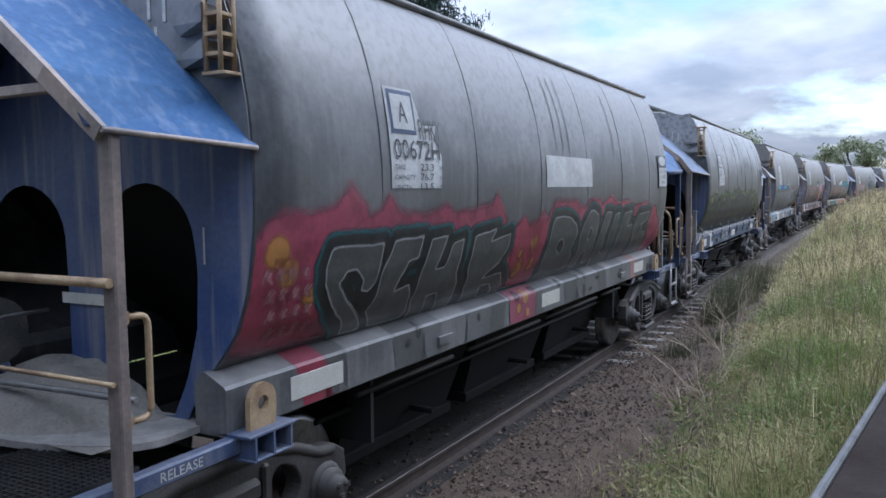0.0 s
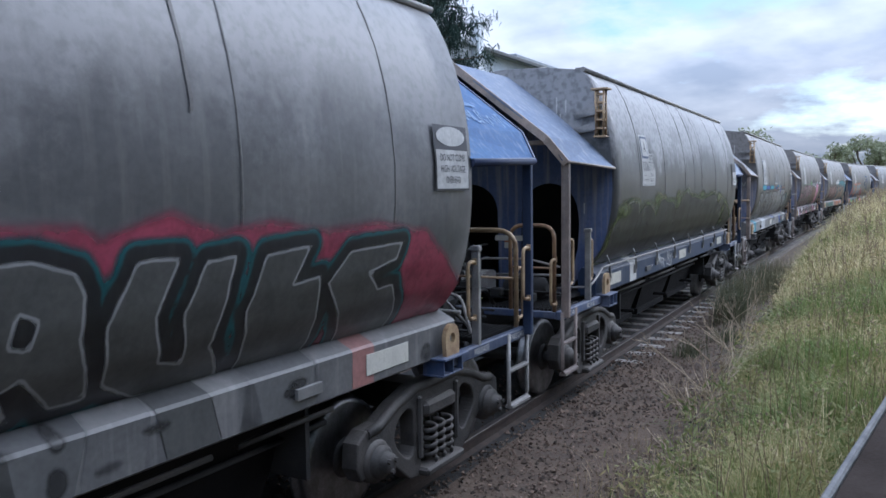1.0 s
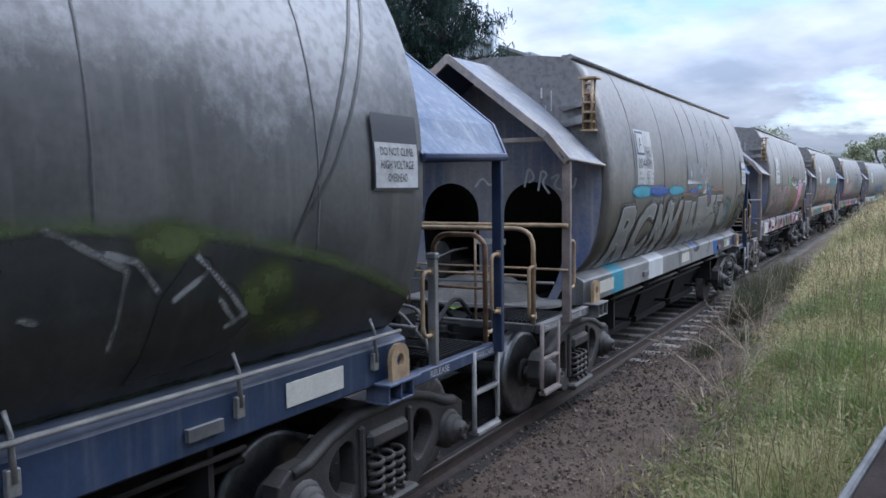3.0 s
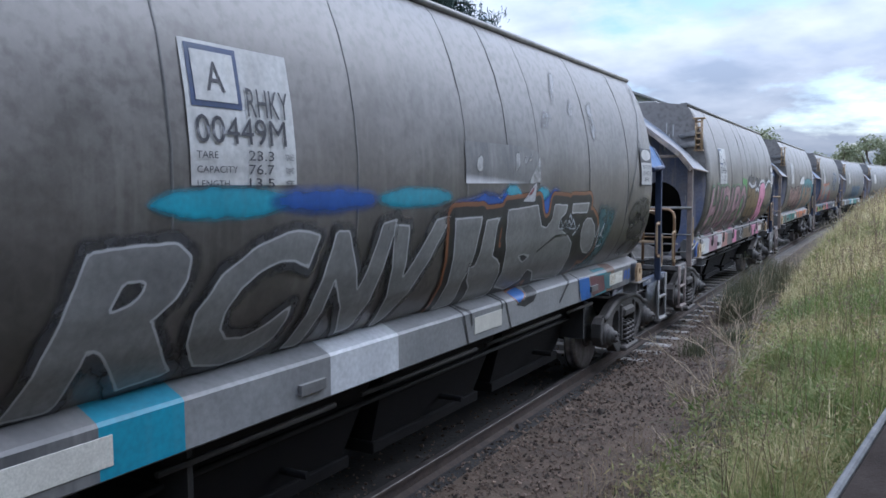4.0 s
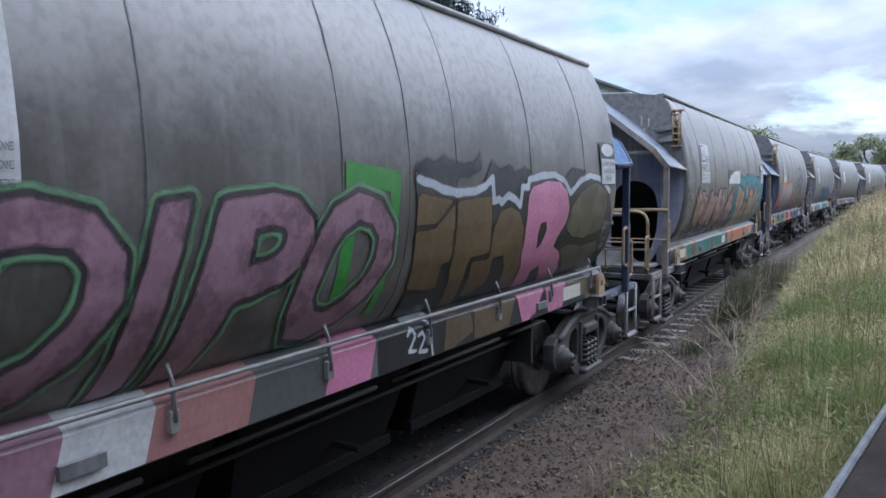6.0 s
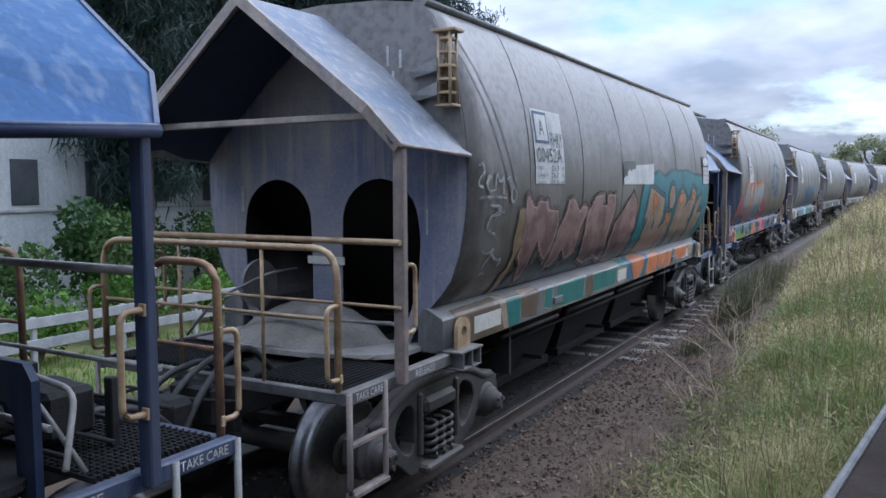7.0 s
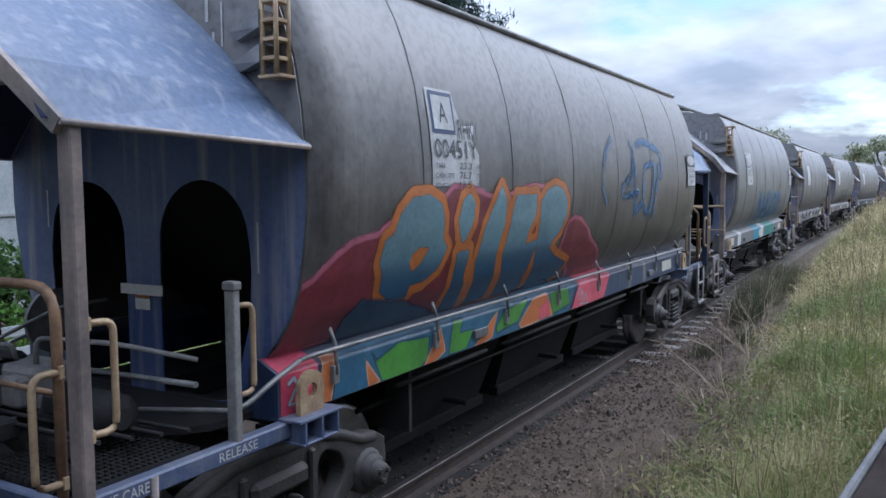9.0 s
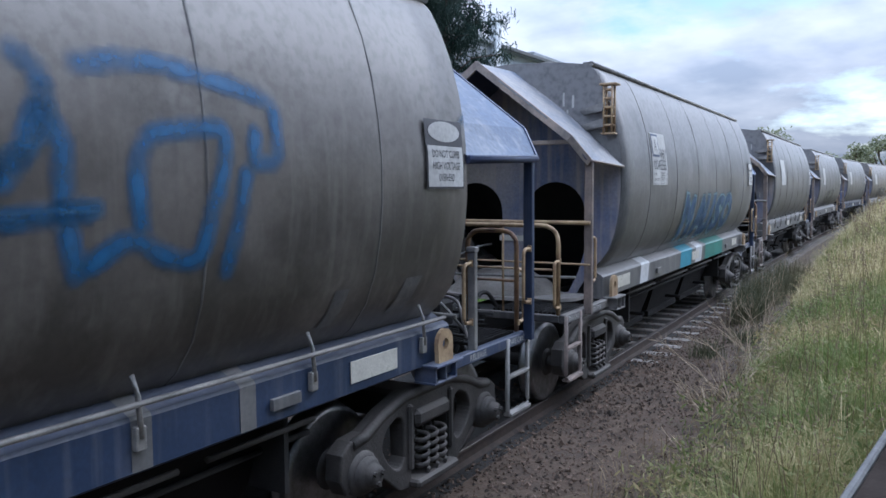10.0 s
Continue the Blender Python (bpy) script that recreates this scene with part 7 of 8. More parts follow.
for pts in [[(1.32, 3.04), (1.42, 2.97), (1.38, 2.81), (1.32, 2.67), (1.23, 2.54)], [(1.38, 2.81), (1.47, 2.74), (1.48, 2.58), (1.46, 2.4), (1.5, 2.31), (1.53, 2.14)], [(1.22, 2.38), (1.4, 2.4), (1.57, 2.41)], [(1.57, 3.03), (1.91, 3.09), (2.19, 3.06), (2.52, 3.01), (2.73, 2.96), (2.71, 2.62), (2.53, 2.65), (2.56, 2.78)], [(1.85, 2.34), (1.82, 2.59), (1.88, 2.74), (2.09, 2.79), (2.37, 2.81), (2.33, 2.6), (2.24, 2.32), (2.18, 2.14), (2.01, 2.17), (1.79, 2.3), (1.6, 2.18)], [(2.48, 2.57), (2.37, 2.08)]]:
    line(F, wavy(pts, 5), .075, HAZE_B, "soft blue sprayed line", .008)
for pts in [[(0.63, 3.08), (0.38, 2.9), (0.2, 2.65), (0.26, 2.44), (0.41, 2.31)], [(0.95, 2.51), (1.29, 2.61), (1.47, 2.8), (1.36, 3.03)], [(1.29, 2.63), (0.92, 2.49), (0.99, 2.37), (1.62, 2.42)], [(5.22, 3.5), (4.61, 2.84)]]:
    line(F, wavy(pts, 5), .06, spray_soft("thin_blue_haze", [(0, (.05, .13, .25))], .05, .6), "faint blue sprayed line", .008)
panel_number(F, "00451Y", .5)
for y, d in ((3.25, .2), (4.0, .3)):
    on_side("worn_patch", outline([(y, 1.62), (y + d * .7, 1.62), (y + d, 1.86), (y + d * .3, 1.86)]), SILL_GREY, F)
part("sill_paint", sill_skin(-4.84, -4.5), HOTP, F)
for pts in ([(-4.78, 1.33), (-4.73, 1.36), (-4.70, 1.31), (-4.78, 1.2), (-4.70, 1.2)], [(-4.63, 1.36), (-4.63, 1.2)]):
    line(F, pts, .022, spray_soft("pale_blue_tag", [(0, (.35, .45, .5))], .007, .2), "pale sprayed tag", .012, SILL_FORM)
sill_shapes(F, [(ORANGE_S, [(-4.45, 1.43), (-4.29, 1.42), (-4.38, 1.1), (-4.53, 1.1)]),
             (STEELB, [(-4.29, 1.42), (0.01, 1.47), (-0.25, 1.13), (-4.37, 1.1)]),
             (GREEN_S, [(-3.95, 1.39), (-3.87, 1.3), (-3.6, 1.38), (-3.17, 1.35), (-3.19, 1.17), (-3.35, 1.11), (-3.7, 1.1), (-3.82, 1.13)]),
             (ORANGE_S, [(-4.01, 1.34), (-3.94, 1.26), (-3.82, 1.13), (-3.98, 1.11)]),
             (ORANGE_S, [(-3.29, 1.1), (-3, 1.4), (-2.93, 1.18), (-3.15, 1.1)]),
             (GREEN_S, [(-2.81, 1.41), (-2.62, 1.41), (-2.69, 1.3), (-2.44, 1.29), (-2.59, 1.13), (-2.89, 1.13)]),
             (ORANGE_S, [(-2.51, 1.1), (-2.08, 1.34), (-1.98, 1.39), (-2.11, 1.15), (-2.4, 1.1)]),
             (GREEN_S, [(-2.04, 1.23), (-1.88, 1.36), (-1.32, 1.41), (-1.56, 1.21), (-2.02, 1.17)]),
             (ORANGE_S, [(-1.56, 1.18), (-1.23, 1.39), (-0.87, 1.41), (-0.7, 1.15), (-1.51, 1.13)]),
             (HOT_S, [(-1.05, 1.27), (-0.85, 1.34), (-0.81, 1.15), (-1.08, 1.15)]),
             (GREEN_S, [(-0.81, 1.4), (-0.29, 1.4), (-0.23, 1.2), (-0.72, 1.15)]),
             (HOT_S, [(0.12, 1.48), (1.2, 1.48), (0.89, 1.14), (-0.2, 1.11)])])
for pts in [[(0, 1.35), (0.05, 1.2), (0.11, 1.34)], [(0.16, 1.31), (0.14, 1.19)], [(0.21, 1.18), (0.26, 1.27), (0.32, 1.17)], [(0.05, 1.16), (0.32, 1.15)]]:
    line(F, pts, .02, spray_soft("white_sill_tag", [(0, (.5, .52, .55))], .007, .1), "white scrawled tag", .012, SILL_FORM)
for y in (1.9, 2.6):
    part("sill_paint", sill_skin(y, y + .12), SILL_GREY, F)

G = TRAIN[7]
lettering(G, "MAUSO", -1.6, 2.4, 1.65, 2.34, [(spray_soft("pale_blue_edge", [(-.05, (.16, .27, .33))], .014, .35), 0), (spray_soft("ink_blue", [(0, (.02, .08, .2))], .012, .3), 0)], .3, .05, label="dark blue sprayed letter", seed=13)
panel_number(G, "00455B")
for y, d, m in ((-.9, .8, SKYB), (.2, .5, WHITEP), (1.0, 1.6, SEAG), (-3.2, .4, WHITEP)):
    part("sill_paint", sill_skin(y, y + d, -.1), m, G)
for k, w in enumerate(TRAIN[8:]):
    on_side("data_panel", outline([(-3.35, 2.5), (-2.55, 2.5), (-2.55, 3.22), (-3.35, 3.22)]), WHITE, w, "white data panel")
    if k % 2:
        lettering(w, "OKER"[: 3 + k % 2], -2.0, 1.5, 1.6, 2.2, [(spray_soft("dim_edge", [(-.05, (.2, .2, .2))], .02, .5), 0), (spray_soft("dim_fill", [(0, (.09, .09, .09))], .012, .4), 0)], .2, .05, label="dim sprayed letter", seed=k)


# ---- ground, track ----
def ground_z(x, y, l):
    """Height of the land l metres to the platform side of the track."""
    z = -.17 if l < 1.9 else -.17
    if l < 1.9 and y < 12:
        z = -.145
    if l > 1.7:
        far = min(1, max(0, (y - 8) / 30))
        top = .25 + 1.0 * far
        k = min(1, (l - 1.7) / (3.6 - 1.0 * far))
        z += (top + .17) * k * k * (3 - 2 * k)
    if l < -2.4:
        z -= min(.35, (-2.4 - l) * .25)
    return z


EARTH = surface("stony_earth", (.052, .034, .023), (.105, .073, .049), 1.6, .95, 0, .8, 34)
TURF = surface("rough_turf", (.085, .105, .03), (.21, .19, .075), 1.0, .95, 0, .6, 18)
BALLAST = surface("ballast_stone", (.07, .048, .036), (.15, .108, .08), 9, .9, 0, .3, 60, island=.75)
SLEEPER = surface("weathered_sleeper", (.20, .185, .17), (.31, .285, .26), 6, .9, 0, .3, 40)
RAIL_SIDE = surface("rusty_rail", (.035, .025, .021), (.07, .05, .04), 8, .8, .2, .2, 60)
RAIL_TOP = surface("worn_rail_head", (.10, .085, .078), (.06, .052, .048), 5, .5, .5, .03, 60)


def build_ground():
    ls = [-900, -300, -120, -60, -30, -18, -12, -8, -5, -3.2, -2.4, -1.6, -.72, 0, .72, 1.0, 1.6, 1.9, 2.3, 2.7, 3.1, 3.6, 4.2, 5, 6.5, 9, 14, 25, 60, 150, 400, 1200]
    ss = list(np.arange(-60, 40, 2.0)) + list(np.arange(40, 200, 5.0)) + [215, 240, 280, 319]
    vs, fs = [], []
    for s in ss:
        for l in ls:
            if abs(l) < 20:
                p = beside(s, l)
            else:
                p = Vector((track(s).x * max(0, 1 - abs(l) / 300) + l, s, 0))
            vs.append((p.x, p.y, ground_z(p.x, s, l) + (noise.noise((p.x * .7, p.y * .7, 0)) * .05 if abs(l) > 1.7 else 0)))
    n = len(ls)
    for j in range(len(ss) - 1):
        for i in range(n - 1):
            a = j * n + i
            fs.append((a, a + 1, a + n + 1, a + n))
    # far skirts to the horizon
    for sy, row in ((-1500, 0), (3000, len(ss) - 1)):
        b = len(vs)
        for i, l in enumerate(ls):
            v = vs[row * n + i]
            vs.append((v[0] * (3 if abs(l) > 20 else 1), sy, v[2]))
        for i in range(n - 1):
            a = row * n + i
            fs.append((a, a + 1, b + i + 1, b + i) if row else (a + 1, a, b + i, b + i + 1))
    g = raw_mesh("ground", vs, fs, EARTH, True)
    g.data.materials.append(TURF)
    # near-black strip between the rails: the train's shade is put into its colour
    g.data.materials.append(surface("shaded_track_bed", (.012, .011, .010), (.03, .026, .023), 2, .9, 0, .5, 24))
    for p in g.data.polygons:
        i = p.index % (n - 1)
        if ls[min(i, n - 2)] >= 3.1 or ls[min(i + 1, n - 1)] <= -5:
            p.material_index = 1
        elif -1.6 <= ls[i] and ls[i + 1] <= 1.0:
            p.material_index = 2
    tagged(g, "stony railside earth running into rough grass", "ground", kind="structure")


build_ground()


def build_rails():
    for side, sg in (("near", 1), ("far", -1)):
        prof = [(-.07, -.16), (.07, -.16), (.07, -.145), (.012, -.125), (.010, -.05), (.034, -.035), (.036, -.006), (.028, 0), (-.028, 0), (-.036, -.006), (-.034, -.035), (-.010, -.05), (-.012, -.125), (-.07, -.145)]
        vs, fs = [], []
        ss = np.arange(-58, 240, 2.0)
        n = len(prof)
        for s in ss:
            for a, z in prof:
                vs.append(tuple(beside(s, sg * .7525 + a, z)))
        for j in range(len(ss) - 1):
            for i in range(n):
                a, b = j * n + i, j * n + (i + 1) % n
                fs.append((a, b, b + n, a + n))
        r = raw_mesh("rail", vs, fs, RAIL_SIDE)
        r.data.materials.append(RAIL_TOP)
        for p in r.data.polygons:
            if p.index % n in (6, 7, 8):
                p.material_index = 1
        tagged(r, "rusty steel rail with a bright worn head", "rail", "rails of the track", kind="structure")


build_rails()


def build_sleepers():
    bm = bmesh.new()
    box(bm, -1.25, 1.25, -.12, .12, -.33, -.162, .02)
    me = bpy.data.meshes.new("sleeper")
    bm.to_mesh(me)
    me.materials.append(SLEEPER)
    tr = new("track_bed")
    tagged(tr, "timber sleepers under the rails", "track", kind="structure")
    for k in range(170):
        s = -10 + .65 * k
        h = float(np.interp(s, S_TAB, HEAD))
        p = track(s)
        o = new("sleeper", me)
        o.parent = tr
        o.matrix_basis = pose(p.x, p.y, 0, 0, 0, -math.degrees(h))


build_sleepers()

# ---- platform where the camera stands ----
ASPHALT = surface("worn_asphalt", (.028, .021, .017), (.05, .04, .034), 2, .97, 0, .35, 60, spec=.08)
CONCRETE = surface("weathered_concrete", (.30, .285, .27), (.44, .42, .40), 3, .9, 0, .25, 50, .2)


COPING = surface("weathered_coping", (.11, .11, .11), (.19, .187, .182), 3, .9, 0, .25, 50, .2)


def build_platform():
    ax = Vector((.3, 2.56, 0)).normalized()
    nx = Vector((ax.y, -ax.x, 0))
    o = Vector((-.25, 4.35, 0))

    def strip(a0, a1, z0, z1, s0=-14, s1=30):
        bm = bmesh.new()
        box(bm, a0, a1, s0, s1, z0, z1, .012)
        rz = math.degrees(math.atan2(-ax.x, ax.y))
        bmesh.ops.transform(bm, matrix=pose(o.x, o.y, 0, 0, 0, rz), verts=bm.verts)
        return bm
    p = new("platform")
    tagged(p, "low asphalt platform with a pale concrete edge", "platform", kind="structure")
    part("paving", strip(.05, 6, -.3, .905), ASPHALT, p)
    part("edge_coping", strip(0, .045, .74, .915), COPING, p, "pale concrete edge")
    part("platform_wall", strip(.02, .08, -.3, .735), CONCRETE, p)
    b = new("brick", bpy.data.meshes.new("brick"))
    bm = strip(.32, .43, .906, .97, 1.25, 1.47)
    bm.to_mesh(b.data)
    b.data.materials.append(surface("old_brown_brick", (.14, .09, .07), (.2, .14, .11), 12, .9))
    tagged(b, "loose dark brick lying on the platform", "brick")


build_platform()


# ---- loose stones, grass, weeds ----
def scatter_stones():
    rng = np.random.default_rng(5)
    base = np.array([(1, 0, 0), (-1, 0, 0), (0, 1, 0), (0, -1, 0), (0, 0, 1), (0, 0, -1)], float)
    tri = [(0, 2, 4), (2, 1, 4), (1, 3, 4), (3, 0, 4), (2, 0, 5), (1, 2, 5), (3, 1, 5), (0, 3, 5)]
    vs, fs = [], []
    for k in range(26000):
        s = 3 + 24 * rng.random() ** 1.5
        l = .86 + 2.7 * rng.random() if rng.random() < .9 else rng.uniform(-.7, .7)
        p = beside(s, l)
        z = ground_z(p.x, s, l)
        r = rng.uniform(.008, .022) * (1.9 if rng.random() < .05 else 1)
        q = base * (r * rng.uniform(.6, 1.3, 3)) + rng.normal(0, r * .22, (6, 3))
        a = rng.uniform(0, 6.28)
        c, sn = math.cos(a), math.sin(a)
        q = np.stack([q[:, 0] * c - q[:, 1] * sn, q[:, 0] * sn + q[:, 1] * c, q[:, 2] * .8], 1) + (p.x, p.y, z + r * .35)
        n = len(vs)
        vs += [tuple(v) for v in q]
        fs += [(a + n, b + n, c_ + n) for a, b, c_ in tri]
    o = raw_mesh("ballast", vs, fs, BALLAST)
    tagged(o, "loose brown ballast stones beside the rail", "ballast", kind="stuff")


scatter_stones()


def blade_material(name, a, b, c):
    """Grass: each blade its own tone from green to straw."""
    m = bpy.data.materials.new(name)
    m.use_nodes = True
    nt = m.node_tree
    N, L = nt.nodes.new, nt.links.new
    bs = nt.nodes["Principled BSDF"]
    ge, rp, tc, no, ad = N("ShaderNodeNewGeometry"), N("ShaderNodeValToRGB"), N("ShaderNodeTexCoord"), N("ShaderNodeTexNoise"), N("ShaderNodeMath")
    no.inputs["Scale"].default_value = .55
    L(tc.outputs["Object"], no.inputs[0])
    ad.operation = "MULTIPLY_ADD"
    ad.inputs[1].default_value, ad.inputs[2].default_value = .55, -.02
    L(ge.outputs["Random Per Island"], ad.inputs[0])
    sm = N("ShaderNodeMath"); sm.operation = "ADD"
    mr = N("ShaderNodeMapRange"); mr.inputs[1].default_value, mr.inputs[2].default_value, mr.inputs[4].default_value = .38, .62, .5
    L(no.outputs["Fac"], mr.inputs[0]); L(ad.outputs[0], sm.inputs[0]); L(mr.outputs[0], sm.inputs[1])
    L(sm.outputs[0], rp.inputs[0])
    e = rp.color_ramp.elements
    e[0].color, e[1].color = (*a, 1), (*c, 1)
    k = e.new(.5)
    k.color = (*b, 1)
    L(rp.outputs[0], bs.inputs["Base Color"])
    bs.inputs["Roughness"].default_value = .6
    bs.inputs["Specular IOR Level"].default_value = .25
    tr, mx, out = N("ShaderNodeBsdfTranslucent"), N("ShaderNodeMixShader"), nt.nodes["Material Output"]
    mx.inputs[0].default_value = .3
    L(rp.outputs[0], tr.inputs[0]); L(bs.outputs[0], mx.inputs[1]); L(tr.outputs[0], mx.inputs[2]); L(mx.outputs[0], out.inputs[0])
    return m


GRASS = blade_material("long_grass", (.14, .17, .048), (.33, .295, .125), (.62, .50, .29))
STRAW = blade_material("straw_grass", (.32, .31, .13), (.64, .54, .31), (.84, .72, .46))
LUSH = blade_material("lush_grass", (.07, .125, .026), (.14, .20, .045), (.27, .28, .09))
LAWN = blade_material("lawn_grass", (.06, .15, .012), (.10, .22, .02), (.16, .24, .04))
DRY = surface("dry_stalk", (.30, .23, .155), (.46, .375, .27), 8, .8, 0, 0)
LEAF = blade_material("shrub_leaf", (.03, .07, .02), (.06, .115, .03), (.11, .16, .05))
GUM = blade_material("gum_leaf", (.14, .16, .10), (.22, .24, .15), (.32, .32, .21))
WEED = blade_material("dusky_weed_leaf", (.05, .065, .035), (.10, .105, .06), (.19, .16, .10))
PINE = blade_material("pine_needle", (.02, .038, .033), (.034, .058, .047), (.055, .08, .06))
BARK = surface("rough_bark", (.07, .05, .04), (.15, .12, .10), 4, .9, 0, .5, 30)


def blades(name, pts, heights, widths, mat, seed, lean=.35):
    """Grass blades as tapered, bent strips."""
    rng = np.random.default_rng(seed)
    n = len(pts)
    ang, bend = rng.uniform(0, math.tau, n), rng.normal(0, lean, n)
    dirx, diry = np.cos(ang), np.sin(ang)
    vs = np.zeros((n, 5, 3))
    for j, (k, f) in enumerate(((0, 1), (0, -1), (.5, .8), (.5, -.8), (1, 0))):
        off = bend * heights * k * k
        vs[:, j, 0] = pts[:, 0] + dirx * off - diry * widths * f * .5
        vs[:, j, 1] = pts[:, 1] + diry * off + dirx * widths * f * .5
        vs[:, j, 2] = pts[:, 2] + heights * k * (1 - .25 * np.abs(bend) * k)
    b = np.arange(n) * 5
    fs = []
    for q in b.tolist():
        fs.append((q, q + 1, q + 3, q + 2))
        fs.append((q + 2, q + 3, q + 4))
    return raw_mesh(name, vs.reshape(-1, 3).tolist(), fs, mat)


def verge_grass(name, count, mat, smin, span, power, seed, hi, lean, label, dry=0.0):
    rng = np.random.default_rng(seed)
    P, H, W = [], [], []
    while len(P) < count:
        s = smin + span * rng.random() ** power
        l = rng.uniform(2.3, 7.5 + s * .12)
        edge = 3.1 - .012 * s if s > 9 else 3.0
        edge += .45 * noise.noise((s * .5, 3.1, 0)) - min(.9, max(0, (s - 9) * .06))
        if l < edge and rng.random() > .06 + dry * .3:
            continue
        p = beside(s, l)
        if p.x > -.32 + (p.y - 4.35) * .117 and p.y < 31:
            continue
        clump = noise.noise((p.x * 1.1, p.y * 1.1, 5 + seed))
        if clump < -.2 and rng.random() < .7:
            continue
        P.append((p.x, p.y, ground_z(p.x, s, l) - .02))
        k = min(1, (l - edge + .15) / .8)
        H.append((.12 + hi * max(k, 0) * rng.random() ** .6) * (1 + .7 * clump) * (1 + min(.5, s * .012)))
        W.append(rng.uniform(.003, .008) * (1 + s * .045))
    g = blades(name, np.array(P), np.array(H), np.array(W), mat, seed, lean)
    tagged(g, label, "grass", kind="stuff")


verge_grass("verge_grass", 120000, GRASS, 3.0, 70, 1.7, 4, .46, .85, "long rank grass, green running to straw, on the verge")
verge_grass("straw_grass", 60000, STRAW, 6.0, 105, 1.0, 9, .5, .8, "bleached straw-coloured grass heads on the verge", .5)


verge_grass("lush_grass", 26000, LUSH, 3.2, 13, 1.1, 21, .42, .9, "fresh green grass tufts close to the platform")


def verge_weeds():
    """Low leafy weeds in clumps through the grass, each leaf a small blade."""
    rng = np.random.default_rng(77)
    mat = blade_material("verge_leaf", (.10, .15, .04), (.24, .25, .10), (.46, .36, .20))
    P = []
    while len(P) < 420:
        s = 3.5 + 26 * rng.random() ** 1.4
        l = rng.uniform(2.5, 6.5)
        p = beside(s, l)
        if p.x > -.4 + (p.y - 4.35) * .117 or l < 2.75 - .03 * max(0, s - 9):
            continue
        P.append((p.x, p.y, ground_z(p.x, s, l), s))
    vs = []
    for x, y, z, s in P:
        n = int(rng.uniform(70, 150))
        h, r = rng.uniform(.18, .55), rng.uniform(.12, .32)
        c = np.array((x, y, z)) + rng.normal(0, 1, (n, 3)) * (r * .6, r * .6, 0) + np.stack([np.zeros(n), np.zeros(n), h * rng.random(n) ** .7], 1)
        u = rng.normal(0, 1, (n, 3)) + (0, 0, .35)
        u /= np.linalg.norm(u, axis=1, keepdims=True)
        v = np.cross(u, rng.normal(0, 1, (n, 3)))
        v /= np.linalg.norm(v, axis=1, keepdims=True)
        k = (rng.uniform(.018, .05, n) * (1 + s * .02))[:, None]
        vs.append(np.stack([c - u * k, c + v * k * .22, c + u * k, c - v * k * .22], 1).reshape(-1, 3))
    vs = np.concatenate(vs)
    o = raw_mesh("verge_weeds", vs.tolist(), np.arange(len(vs)).reshape(-1, 4).tolist(), mat)
    tagged(o, "leafy green and browning weeds through the verge grass", "weeds", kind="stuff")


verge_weeds()


def dry_litter():
    """Flattened dead strands between the stones and the grass."""
    rng = np.random.default_rng(41)
    P = []
    while len(P) < 9000:
        s, l = 4 + 20 * rng.random() ** 1.4, 2.0 + 1.9 * rng.random()
        if noise.noise((s * .8, l * .8, 9)) < -.1 or rng.random() > (l - 1.6) / 1.6:
            continue
        p = beside(s, l)
        P.append((p.x, p.y, ground_z(p.x, s, l)))
    n = len(P)
    m = blade_material("dead_strand", (.09, .065, .04), (.20, .15, .09), (.36, .29, .19))
    g = blades("dry_litter", np.array(P), rng.uniform(.08, .26, n), rng.uniform(.004, .009, n), m, 43, 1.3)
    tagged(g, "flattened dead brown strands over the stones", "dry grass", kind="stuff")


dry_litter()


def seed_stalks():
    """Tall thin stalks with small dark seed heads."""
    rng = np.random.default_rng(15)
    vs, fs = [], []
    for k in range(1500):
        s = 5 + 45 * rng.random() ** 1.4
        l = rng.uniform(3.0, 7)
        p = beside(s, l)
        if p.x > -.32 + (p.y - 4.35) * .117 and p.y < 31:
            continue
        z = ground_z(p.x, s, l)
        h, a, b = rng.uniform(.5, 1.05), rng.uniform(0, 6.28), rng.uniform(.05, .35)
        tx, ty = p.x + math.cos(a) * b * h, p.y + math.sin(a) * b * h
        n, w = len(vs), .003 + .0004 * s
        vs += [(p.x - w, p.y, z), (p.x + w, p.y, z), (tx, ty, z + h)]
        fs.append((n, n + 1, n + 2))
        for j in range(4):
            n = len(vs)
            c = np.array((tx, ty, z + h)) + rng.normal(0, .025, 3) - (0, 0, .03 * j)
            r = .005 + .0005 * s
            vs += [tuple(c + (-r, 0, 0)), tuple(c + (0, r, r)), tuple(c + (r, 0, 0)), tuple(c + (0, -r, -r * 1.5))]
            fs.append((n, n + 1, n + 2, n + 3))
    o = raw_mesh("seed_stalks", vs, fs, surface("brown_seed_head", (.12, .085, .05), (.22, .165, .095), 3, .9, 0, 0))
    tagged(o, "thin brown seeding stalks above the grass", "grass", kind="stuff")


seed_stalks()


